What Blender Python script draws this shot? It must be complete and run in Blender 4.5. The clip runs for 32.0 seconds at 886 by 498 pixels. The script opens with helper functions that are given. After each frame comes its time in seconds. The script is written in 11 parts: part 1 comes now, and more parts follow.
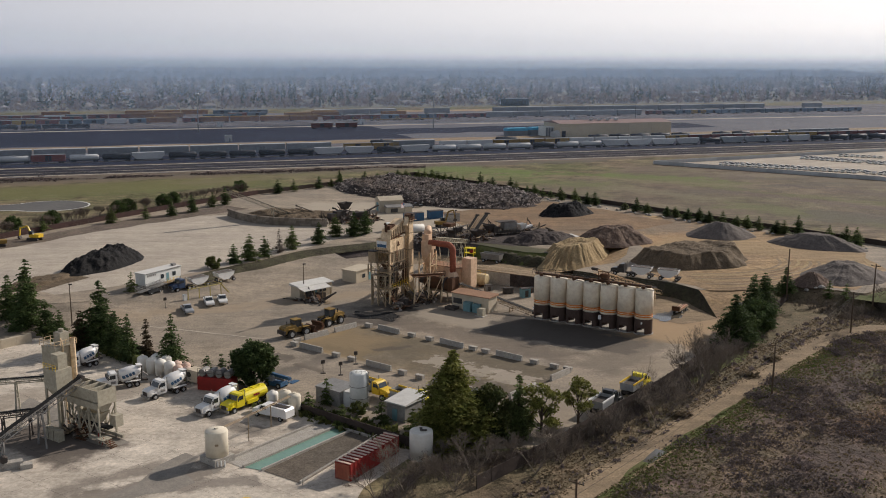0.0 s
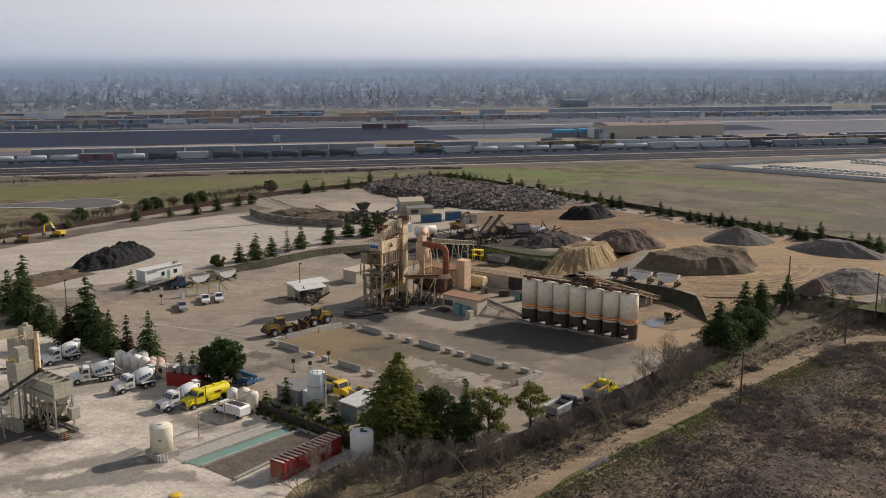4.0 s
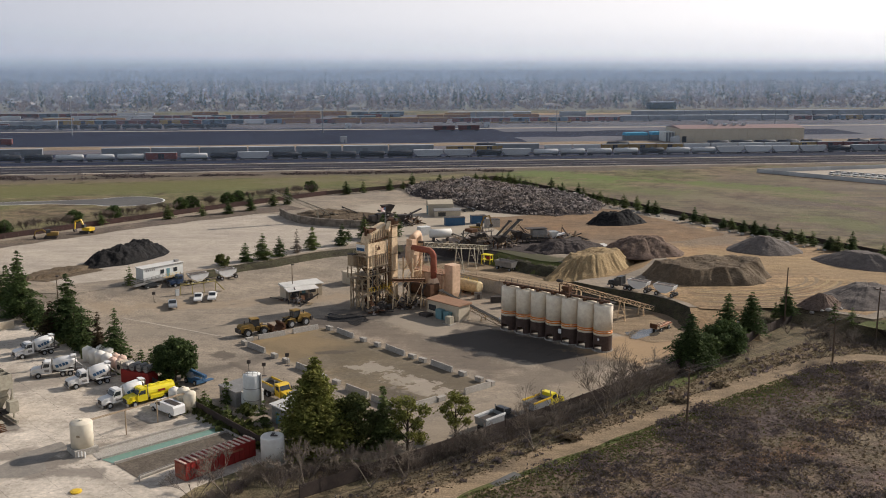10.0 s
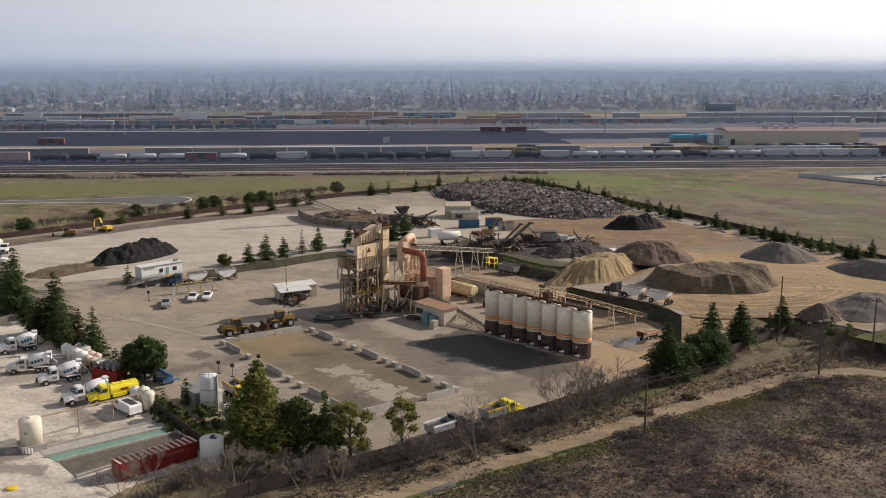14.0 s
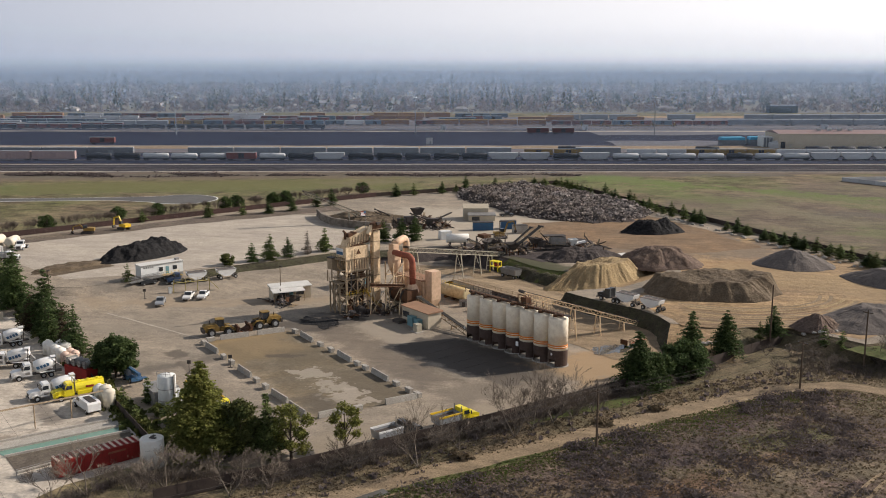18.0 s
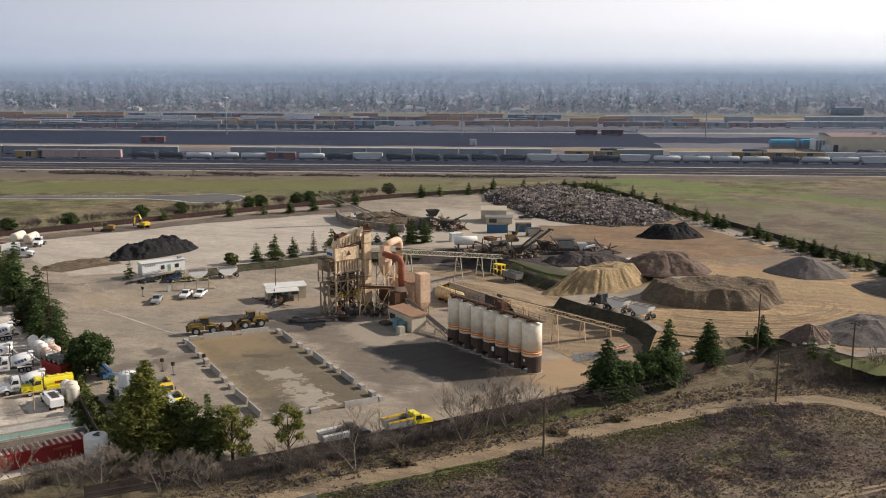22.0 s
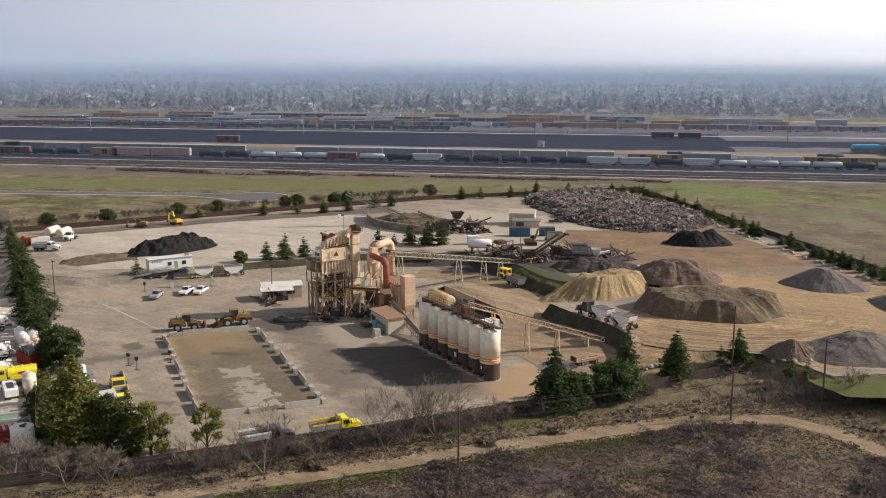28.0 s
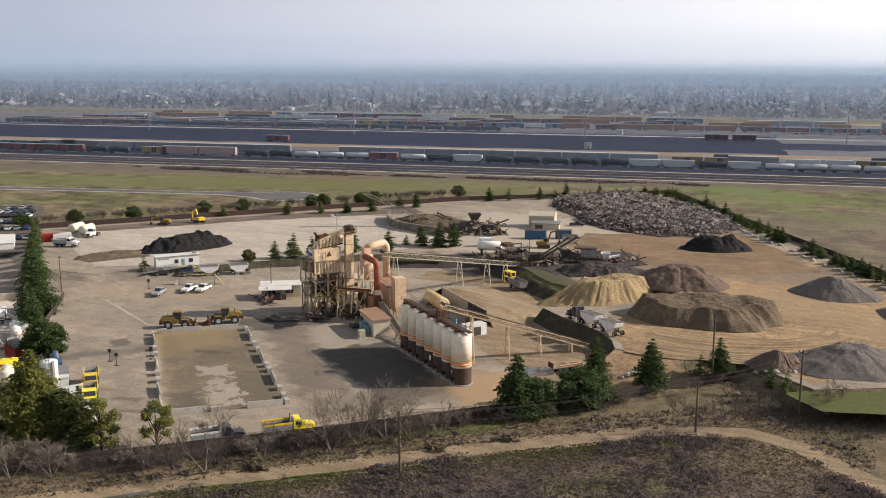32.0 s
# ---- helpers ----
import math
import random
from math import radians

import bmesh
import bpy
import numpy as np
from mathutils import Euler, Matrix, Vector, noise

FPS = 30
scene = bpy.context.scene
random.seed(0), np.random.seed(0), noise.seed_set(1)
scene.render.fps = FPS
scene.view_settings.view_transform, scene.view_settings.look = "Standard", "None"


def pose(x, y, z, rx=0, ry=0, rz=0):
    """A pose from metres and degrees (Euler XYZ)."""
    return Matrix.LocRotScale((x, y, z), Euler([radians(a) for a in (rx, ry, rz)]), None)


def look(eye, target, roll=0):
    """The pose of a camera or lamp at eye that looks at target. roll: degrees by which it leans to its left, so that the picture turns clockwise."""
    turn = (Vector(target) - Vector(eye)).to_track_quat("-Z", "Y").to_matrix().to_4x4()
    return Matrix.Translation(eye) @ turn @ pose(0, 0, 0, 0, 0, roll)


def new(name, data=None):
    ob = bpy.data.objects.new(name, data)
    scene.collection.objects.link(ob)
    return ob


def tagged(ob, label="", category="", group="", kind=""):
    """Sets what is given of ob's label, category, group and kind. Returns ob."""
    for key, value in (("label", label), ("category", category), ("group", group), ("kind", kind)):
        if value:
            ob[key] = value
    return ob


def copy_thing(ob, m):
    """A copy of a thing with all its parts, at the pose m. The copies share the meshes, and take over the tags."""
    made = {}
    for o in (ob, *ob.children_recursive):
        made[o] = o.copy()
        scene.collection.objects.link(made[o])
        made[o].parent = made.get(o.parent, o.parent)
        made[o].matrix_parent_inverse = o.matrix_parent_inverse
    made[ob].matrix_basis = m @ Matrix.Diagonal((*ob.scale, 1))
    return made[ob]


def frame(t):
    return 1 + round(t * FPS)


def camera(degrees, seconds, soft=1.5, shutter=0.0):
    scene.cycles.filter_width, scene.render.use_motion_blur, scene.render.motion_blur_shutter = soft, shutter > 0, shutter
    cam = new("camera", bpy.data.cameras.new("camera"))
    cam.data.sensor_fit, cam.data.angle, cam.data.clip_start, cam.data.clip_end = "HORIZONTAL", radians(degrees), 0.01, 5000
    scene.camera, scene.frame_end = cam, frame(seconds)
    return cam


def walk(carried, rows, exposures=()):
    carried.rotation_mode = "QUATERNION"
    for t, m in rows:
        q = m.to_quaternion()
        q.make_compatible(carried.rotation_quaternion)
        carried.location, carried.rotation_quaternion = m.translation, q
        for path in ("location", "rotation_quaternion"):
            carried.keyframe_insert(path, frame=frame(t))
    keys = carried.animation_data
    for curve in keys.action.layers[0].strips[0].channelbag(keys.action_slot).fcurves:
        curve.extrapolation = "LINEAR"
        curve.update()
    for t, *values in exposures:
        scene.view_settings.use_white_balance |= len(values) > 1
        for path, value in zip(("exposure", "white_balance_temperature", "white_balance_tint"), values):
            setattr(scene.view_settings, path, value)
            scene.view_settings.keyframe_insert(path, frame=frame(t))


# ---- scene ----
cam = camera(49.0, 32.0, soft=1.0)
PATH = [
    (0, (-24.470, -2.303, 56.784), (-14.899, 95.331, 37.395), 0.232),
    (1, (-19.738, -2.859, 56.850), (-12.072, 94.947, 37.477), 0.214),
    (2, (-15.043, -3.199, 56.912), (-9.261, 94.739, 37.556), 0.197),
    (3, (-10.383, -3.339, 56.972), (-6.464, 94.694, 37.632), 0.181),
    (4, (-5.755, -3.294, 57.030), (-3.680, 94.799, 37.706), 0.166),
    (5, (-1.155, -3.078, 57.084), (-0.909, 95.040, 37.776), 0.152),
    (6, (3.418, -2.704, 57.136), (1.851, 95.406, 37.844), 0.138),
    (7, (7.968, -2.184, 57.185), (4.599, 95.883, 37.910), 0.125),
    (8, (12.495, -1.530, 57.231), (7.337, 96.463, 37.972), 0.113),
    (9, (17.003, -0.752, 57.274), (10.064, 97.133, 38.032), 0.102),
    (10, (21.491, 0.138, 57.315), (12.779, 97.885, 38.089), 0.091),
    (11, (25.961, 1.133, 57.353), (15.484, 98.710, 38.144), 0.082),
    (12, (30.415, 2.225, 57.388), (18.177, 99.600, 38.195), 0.073),
    (13, (34.851, 3.405, 57.421), (20.858, 100.546, 38.244), 0.065),
    (14, (39.270, 4.667, 57.450), (23.527, 101.543, 38.290), 0.057),
    (15, (43.673, 6.006, 57.477), (26.181, 102.585, 38.334), 0.051),
    (16, (48.059, 7.416, 57.502), (28.821, 103.666, 38.374), 0.045),
    (17, (52.426, 8.894, 57.523), (31.446, 104.782, 38.412), 0.040),
    (18, (56.774, 10.436, 57.542), (34.053, 105.930, 38.447), 0.036),
    (19, (61.101, 12.040, 57.558), (36.642, 107.107, 38.480), 0.033),
    (20, (65.406, 13.704, 57.571), (39.210, 108.311, 38.510), 0.030),
    (21, (69.686, 15.427, 57.581), (41.758, 109.541, 38.536), 0.029),
    (22, (73.940, 17.211, 57.589), (44.281, 110.796, 38.561), 0.028),
    (23, (78.165, 19.055, 57.594), (46.779, 112.079, 38.582), 0.028),
    (24, (82.357, 20.961, 57.596), (49.249, 113.389, 38.601), 0.028),
    (25, (86.514, 22.932, 57.595), (51.689, 114.730, 38.617), 0.030),
    (26, (90.633, 24.971, 57.592), (54.096, 116.106, 38.630), 0.032),
    (27, (94.708, 27.083, 57.586), (56.468, 117.519, 38.640), 0.035),
    (28, (98.736, 29.272, 57.577), (58.802, 118.977, 38.648), 0.039),
    (29, (102.714, 31.545, 57.565), (61.095, 120.484, 38.653), 0.044),
    (30, (106.635, 33.908, 57.551), (63.343, 122.048, 38.655), 0.049),
    (31, (110.495, 36.368, 57.534), (65.543, 123.678, 38.655), 0.055),
    (32, (114.289, 38.935, 57.514), (67.692, 125.382, 38.652), 0.062),
]
walk(cam, [(t, look(eye, target, roll)) for t, eye, target, roll in PATH],
     [(0, -0.13, 6220, 10), (5, 0.02, 6220, 10), (9, 0.09, 6240, 10), (16, 0.19, 6260, 10), (24, 0.3, 6280, 10), (32, 0.4, 6300, 10)])

# ---- daylight: low winter sun ahead and to the right, thin haze ----
SUN_AZ, SUN_EL = 33.0, 28.5          # direction towards the sun, degrees from +x, and its height
world = bpy.data.worlds.new("sky_world")
scene.world = world
world.use_nodes = True
wn = world.node_tree
wn.nodes.clear()
sky = wn.nodes.new("ShaderNodeTexSky")
sky.sky_type, sky.sun_disc = "NISHITA", False
sky.sun_elevation, sky.sun_rotation = radians(SUN_EL), radians(90 - SUN_AZ)
sky.air_density, sky.dust_density, sky.ozone_density, sky.altitude = 1.0, 0.3, 1.0, 50
bg = wn.nodes.new("ShaderNodeBackground")
bg.inputs["Strength"].default_value = 0.105
wout = wn.nodes.new("ShaderNodeOutputWorld")
thin = wn.nodes.new("ShaderNodeHueSaturation")      # thin high haze whitens the sky
thin.inputs["Saturation"].default_value, thin.inputs["Value"].default_value = 0.25, 1.0
cool = wn.nodes.new("ShaderNodeMix")
cool.data_type, cool.blend_type = "RGBA", "MULTIPLY"
next(i for i in cool.inputs if i.identifier == "Factor_Float").default_value = 1.0
next(i for i in cool.inputs if i.identifier == "B_Color").default_value = (0.96, 0.98, 1.04, 1)
wn.links.new(sky.outputs["Color"], thin.inputs["Color"])
wn.links.new(thin.outputs["Color"], next(i for i in cool.inputs if i.identifier == "A_Color"))
wn.links.new(next(o for o in cool.outputs if o.identifier == "Result_Color"), bg.inputs["Color"])
wn.links.new(bg.outputs["Background"], wout.inputs["Surface"])
sun_data = bpy.data.lights.new("sun", "SUN")
sun_data.energy, sun_data.angle, sun_data.color = 5.0, radians(0.8), (1.0, 0.887, 0.765)
sun = new("sun", sun_data)
sd = Vector((math.cos(radians(SUN_AZ)) * math.cos(radians(SUN_EL)), math.sin(radians(SUN_AZ)) * math.cos(radians(SUN_EL)), math.sin(radians(SUN_EL))))
sun.matrix_world = look(sd * 300, (0, 0, 0))


# ---- materials ----
def mat(name, a, b, c=None, rough=0.85, metal=0.0, big=0.15, fine=2.0, bump=0.3, rand=0.0, amount=0.5, spec=0.15, grain=0.0, island=0.0, mid=0.0, streak=0.0, turn=0.0, leafy=0.0):
    """Two colours mottled at a large scale, a third speckled in at a fine one, with relief."""
    m = bpy.data.materials.new(name)
    m.use_nodes = True
    nt = m.node_tree
    nt.nodes.clear()
    N, L = nt.nodes.new, nt.links.new
    pos = N("ShaderNodeNewGeometry").outputs["Position"]

    def noise_at(scale, detail, rough_):
        n = N("ShaderNodeTexNoise")
        n.inputs["Scale"].default_value, n.inputs["Detail"].default_value, n.inputs["Roughness"].default_value = scale, detail, rough_
        L(pos, n.inputs["Vector"])
        return n.outputs["Fac"]

    def ramp(fac, lo, hi):
        r = N("ShaderNodeMapRange")
        r.inputs["From Min"].default_value, r.inputs["From Max"].default_value = lo, hi
        L(fac, r.inputs["Value"])
        return r.outputs["Result"]

    def mix(fac, x, y):
        k = N("ShaderNodeMix")
        k.data_type = "RGBA"
        for s, v in (("Factor_Float", fac), ("A_Color", x), ("B_Color", y)):
            sock = next(i for i in k.inputs if i.identifier == s)
            if isinstance(v, (int, float)):
                sock.default_value = v
            elif isinstance(v, tuple):
                sock.default_value = (*v, 1)
            else:
                L(v, sock)
        return next(o for o in k.outputs if o.identifier == "Result_Color")

    f1, f2 = noise_at(big, 5, 0.6), noise_at(fine, 6, 0.7)
    col = mix(ramp(f1, 0.36, 0.64), a, b)
    third = c or tuple(0.6 * v for v in a)
    fac2 = N("ShaderNodeMath")
    fac2.operation = "MULTIPLY"
    L(ramp(f2, 0.42, 0.68), fac2.inputs[0])
    fac2.inputs[1].default_value = amount
    col = mix(fac2.outputs[0], col, third)
    if rand:
        info = N("ShaderNodeObjectInfo")
        hsv = N("ShaderNodeHueSaturation")
        vr = N("ShaderNodeMapRange")
        L(info.outputs["Random"], vr.inputs["Value"])
        vr.inputs["To Min"].default_value, vr.inputs["To Max"].default_value = 1 - rand, 1 + rand
        L(vr.outputs["Result"], hsv.inputs["Value"])
        L(col, hsv.inputs["Color"])
        col = hsv.outputs["Color"]
    if island:                                          # each loose piece a little lighter or darker
        ir, iv = N("ShaderNodeMapRange"), N("ShaderNodeHueSaturation")
        L(N("ShaderNodeNewGeometry").outputs["Random Per Island"], ir.inputs["Value"])
        ir.inputs["To Min"].default_value, ir.inputs["To Max"].default_value = 1 - island, 1 + island
        L(ir.outputs["Result"], iv.inputs["Value"])
        L(col, iv.inputs["Color"])
        col = iv.outputs["Color"]
    if grain:                                           # fine grit
        gr = N("ShaderNodeMapRange")
        L(noise_at(fine * 4.5, 3, 0.75), gr.inputs["Value"])
        gr.inputs["From Min"].default_value, gr.inputs["From Max"].default_value = 0.3, 0.7
        gr.inputs["To Min"].default_value, gr.inputs["To Max"].default_value = 1 - grain, 1 + grain
        gv = N("ShaderNodeHueSaturation")
        L(gr.outputs["Result"], gv.inputs["Value"])
        L(col, gv.inputs["Color"])
        col = gv.outputs["Color"]
    def shade(fac, lo, hi, swing):
        sv, vv = N("ShaderNodeMapRange"), N("ShaderNodeHueSaturation")
        L(fac, sv.inputs["Value"])
        sv.inputs["From Min"].default_value, sv.inputs["From Max"].default_value = lo, hi
        sv.inputs["To Min"].default_value, sv.inputs["To Max"].default_value = 1 - swing, 1 + swing
        L(sv.outputs["Result"], vv.inputs["Value"])
        L(col, vv.inputs["Color"])
        return vv.outputs["Color"]

    if mid:                                             # blotches between the two scales
        col = shade(noise_at(math.sqrt(big * fine), 8, 0.72), 0.32, 0.68, mid)
    if streak:                                          # drawn out along the way that wheels take
        mp = N("ShaderNodeMapping")
        mp.inputs["Rotation"].default_value = (0, 0, radians(-turn))
        mp.inputs["Scale"].default_value = (0.12, 1.0, 1.0)
        L(pos, mp.inputs["Vector"])
        sn = N("ShaderNodeTexNoise")
        sn.inputs["Scale"].default_value, sn.inputs["Detail"].default_value, sn.inputs["Roughness"].default_value = 0.45, 7, 0.7
        L(mp.outputs["Vector"], sn.inputs["Vector"])
        col = shade(sn.outputs["Fac"], 0.34, 0.66, streak)
    p = N("ShaderNodeBsdfPrincipled")
    L(col, p.inputs["Base Color"])
    p.inputs["Metallic"].default_value = metal
    p.inputs["Specular IOR Level"].default_value = spec
    rr = N("ShaderNodeMapRange")
    L(f2, rr.inputs["Value"])
    rr.inputs["To Min"].default_value, rr.inputs["To Max"].default_value = max(0.02, rough - 0.12), min(1.0, rough + 0.12)
    L(rr.outputs["Result"], p.inputs["Roughness"])
    if bump:
        bp = N("ShaderNodeBump")
        bp.inputs["Strength"].default_value, bp.inputs["Distance"].default_value = bump, 0.4 / fine
        L(f2, bp.inputs["Height"])
        L(bp.outputs["Normal"], p.inputs["Normal"])
    out = N("ShaderNodeOutputMaterial")
    if leafy:                                           # light that comes through thin leaves
        tr, ms = N("ShaderNodeBsdfTranslucent"), N("ShaderNodeMixShader")
        L(col, tr.inputs["Color"])
        ms.inputs["Fac"].default_value = leafy
        L(p.outputs["BSDF"], ms.inputs[1])
        L(tr.outputs["BSDF"], ms.inputs[2])
        L(ms.outputs["Shader"], out.inputs["Surface"])
    else:
        L(p.outputs["BSDF"], out.inputs["Surface"])
    return m


# grounds
m_meadow = mat("meadow_grass", (0.17, 0.125, 0.078), (0.115, 0.115, 0.045), (0.1, 0.085, 0.05), big=0.03, fine=0.3, bump=0.4, rough=0.95, amount=0.6, grain=0.5, mid=0.7, streak=0.3, turn=-8)
m_bare = mat("bare_winter_ground", (0.13, 0.1, 0.085), (0.175, 0.135, 0.1), (0.095, 0.085, 0.058), big=0.03, fine=0.3, bump=0.4, rough=0.95, amount=0.7, grain=0.4, mid=0.25)
m_olivegrass = mat("olive_meadow_grass", (0.138, 0.125, 0.048), (0.178, 0.134, 0.079), (0.102, 0.096, 0.040), big=0.035, fine=0.3, bump=0.4, rough=0.95, amount=0.6, grain=0.4, mid=0.22)
m_fresh = mat("new_meadow_grass", (0.14, 0.165, 0.042), (0.16, 0.145, 0.06), (0.1, 0.12, 0.035), big=0.05, fine=0.3, bump=0.4, rough=0.95, amount=0.5, grain=0.35, mid=0.22)
m_yardbrown = mat("mauve_yard_ground", (0.135, 0.119, 0.123), (0.104, 0.095, 0.105), (0.171, 0.147, 0.136), big=0.02, fine=0.12, bump=0.1, rough=0.95, grain=0.35)
m_field = mat("dry_weed_field", (0.094, 0.060, 0.057), (0.166, 0.122, 0.078), (0.062, 0.061, 0.033), big=0.07, fine=0.16, bump=0.8, rough=0.95, amount=0.75, grain=0.5, mid=0.35)
m_asphalt = mat("worn_yard_asphalt", (0.319, 0.259, 0.192), (0.240, 0.202, 0.157), (0.182, 0.156, 0.123), big=0.045, fine=0.6, bump=0.15, rough=0.9, amount=0.5, grain=0.3, mid=0.2, streak=0.14, turn=-42)
m_asphalt_dark = mat("fresh_dark_asphalt", (0.100, 0.085, 0.067), (0.138, 0.113, 0.087), (0.069, 0.059, 0.049), big=0.09, fine=0.8, bump=0.15, rough=0.88, amount=0.4, grain=0.4, mid=0.25)
m_pit = mat("pit_floor", (0.2, 0.152, 0.092), (0.15, 0.122, 0.085), (0.26, 0.22, 0.17), big=0.12, fine=0.28, bump=0.15, rough=0.92, amount=0.6, grain=0.3, mid=0.28)
m_pale = mat("pale_gravel_lot", (0.432, 0.373, 0.299), (0.368, 0.317, 0.258), (0.304, 0.262, 0.216), big=0.06, fine=0.7, bump=0.2, rough=0.95, amount=0.35, grain=0.28, mid=0.12, streak=0.12, turn=38)
m_concrete_yard = mat("dusty_concrete_yard", (0.572, 0.501, 0.413), (0.440, 0.380, 0.308), (0.297, 0.259, 0.209), big=0.08, fine=0.3, bump=0.12, rough=0.9, amount=0.5, grain=0.22, mid=0.16, streak=0.12, turn=48)
m_damp = mat("damp_concrete", (0.235, 0.21, 0.178), (0.185, 0.165, 0.14), (0.3, 0.265, 0.22), big=0.25, fine=0.8, bump=0.1, rough=0.7, amount=0.6, grain=0.15)
m_dirt = mat("ochre_dirt", (0.344, 0.233, 0.119), (0.264, 0.180, 0.105), (0.195, 0.142, 0.095), big=0.05, fine=0.25, bump=0.35, rough=0.95, amount=0.55, grain=0.35, mid=0.2, streak=0.26, turn=35)
m_brown_dirt = mat("brown_dirt", (0.229, 0.145, 0.080), (0.185, 0.128, 0.080), (0.132, 0.097, 0.067), big=0.05, fine=0.5, bump=0.35, rough=0.95, amount=0.45, grain=0.35, mid=0.25, streak=0.2, turn=-10)
m_road_dirt = mat("dirt_track", (0.294, 0.217, 0.134), (0.211, 0.155, 0.099), (0.128, 0.097, 0.062), big=0.2, fine=0.8, bump=0.4, rough=0.95, amount=0.5, grain=0.4, mid=0.25, streak=0.25, turn=45)
m_verge = mat("dry_verge", (0.180, 0.132, 0.084), (0.123, 0.103, 0.058), (0.080, 0.065, 0.039), big=0.1, fine=0.8, bump=0.7, rough=0.95, amount=0.6, grain=0.5, mid=0.35)
m_weedybank = mat("dark_weedy_bank", (0.064, 0.056, 0.034), (0.05, 0.042, 0.03), (0.06, 0.066, 0.028), big=0.15, fine=0.7, bump=1.0, rough=0.95, grain=0.5, mid=0.4)
m_green = mat("green_grass", (0.077, 0.097, 0.026), (0.094, 0.101, 0.033), (0.110, 0.075, 0.042), big=0.15, fine=0.9, bump=0.5, rough=0.95, grain=0.4)
m_grassy = mat("young_grass_patch", (0.133, 0.120, 0.049), (0.168, 0.125, 0.076), (0.107, 0.096, 0.044), big=0.04, fine=0.1, bump=0.3, rough=0.95, grain=0.4)
m_ballast = mat("rail_ballast", (0.128, 0.124, 0.136), (0.103, 0.101, 0.117), (0.163, 0.158, 0.168), big=0.02, fine=0.2, bump=0.2, rough=0.95, grain=0.3)
m_cinder = mat("black_cinder", (0.015, 0.019, 0.038), (0.024, 0.029, 0.052), (0.012, 0.014, 0.028), big=0.02, fine=0.2, bump=0.2, rough=1.0, grain=0.35, spec=0.1)
m_far_land = mat("far_suburb_ground", (0.15, 0.13, 0.105), (0.12, 0.116, 0.08), (0.22, 0.19, 0.16), big=0.006, fine=0.05, bump=0.0, rough=1.0)
m_path = mat("grey_path_asphalt", (0.105, 0.1, 0.098), (0.13, 0.124, 0.118), big=0.05, fine=0.8, bump=0.1)


def areas(m, spots):
    """Worn, damp, swept or darkened stretches with ragged soft edges: (x, y, turn, half length, half width, softness,
    colour, strength).
    """
    nt = m.node_tree
    N, L = nt.nodes.new, nt.links.new
    bsdf = next(n for n in nt.nodes if n.type == "BSDF_PRINCIPLED")
    col = bsdf.inputs["Base Color"].links[0].from_socket
    pos = N("ShaderNodeNewGeometry").outputs["Position"]
    rag = N("ShaderNodeTexNoise")
    rag.inputs["Scale"].default_value, rag.inputs["Detail"].default_value, rag.inputs["Roughness"].default_value = 0.22, 6, 0.65
    L(pos, rag.inputs["Vector"])

    def op(kind, a, b=0.0, c=0.0):
        k = N("ShaderNodeMath")
        k.operation = kind
        for i, v in enumerate((a, b, c)):
            if isinstance(v, (int, float)):
                k.inputs[i].default_value = v
            else:
                L(v, k.inputs[i])
        return k.outputs[0]

    for x, y, turn, hx, hy, soft, tone, strength, *lace in spots:
        mp = N("ShaderNodeMapping")
        mp.vector_type = "TEXTURE"
        mp.inputs["Location"].default_value = (x, y, 0)
        mp.inputs["Rotation"].default_value = (0, 0, radians(turn))
        L(pos, mp.inputs["Vector"])
        sep = N("ShaderNodeSeparateXYZ")
        L(mp.outputs["Vector"], sep.inputs[0])
        du = op("SUBTRACT", op("ABSOLUTE", sep.outputs["X"]), hx)
        dv = op("SUBTRACT", op("ABSOLUTE", sep.outputs["Y"]), hy)
        edge = op("ADD", op("MAXIMUM", du, dv), op("MULTIPLY", op("SUBTRACT", rag.outputs["Fac"], 0.5), lace[0] if lace else soft * 7.0))
        mr = N("ShaderNodeMapRange")
        mr.interpolation_type = "SMOOTHSTEP"
        mr.inputs["From Min"].default_value, mr.inputs["From Max"].default_value = soft, -soft
        mr.inputs["To Min"].default_value, mr.inputs["To Max"].default_value = 0.0, strength
        L(edge, mr.inputs["Value"])
        mx = N("ShaderNodeMix")
        mx.data_type = "RGBA"
        L(mr.outputs["Result"], next(k for k in mx.inputs if k.identifier == "Factor_Float"))
        L(col, next(k for k in mx.inputs if k.identifier == "A_Color"))
        next(k for k in mx.inputs if k.identifier == "B_Color").default_value = (*tone, 1)
        col = next(o for o in mx.outputs if o.identifier == "Result_Color")
    L(col, bsdf.inputs["Base Color"])


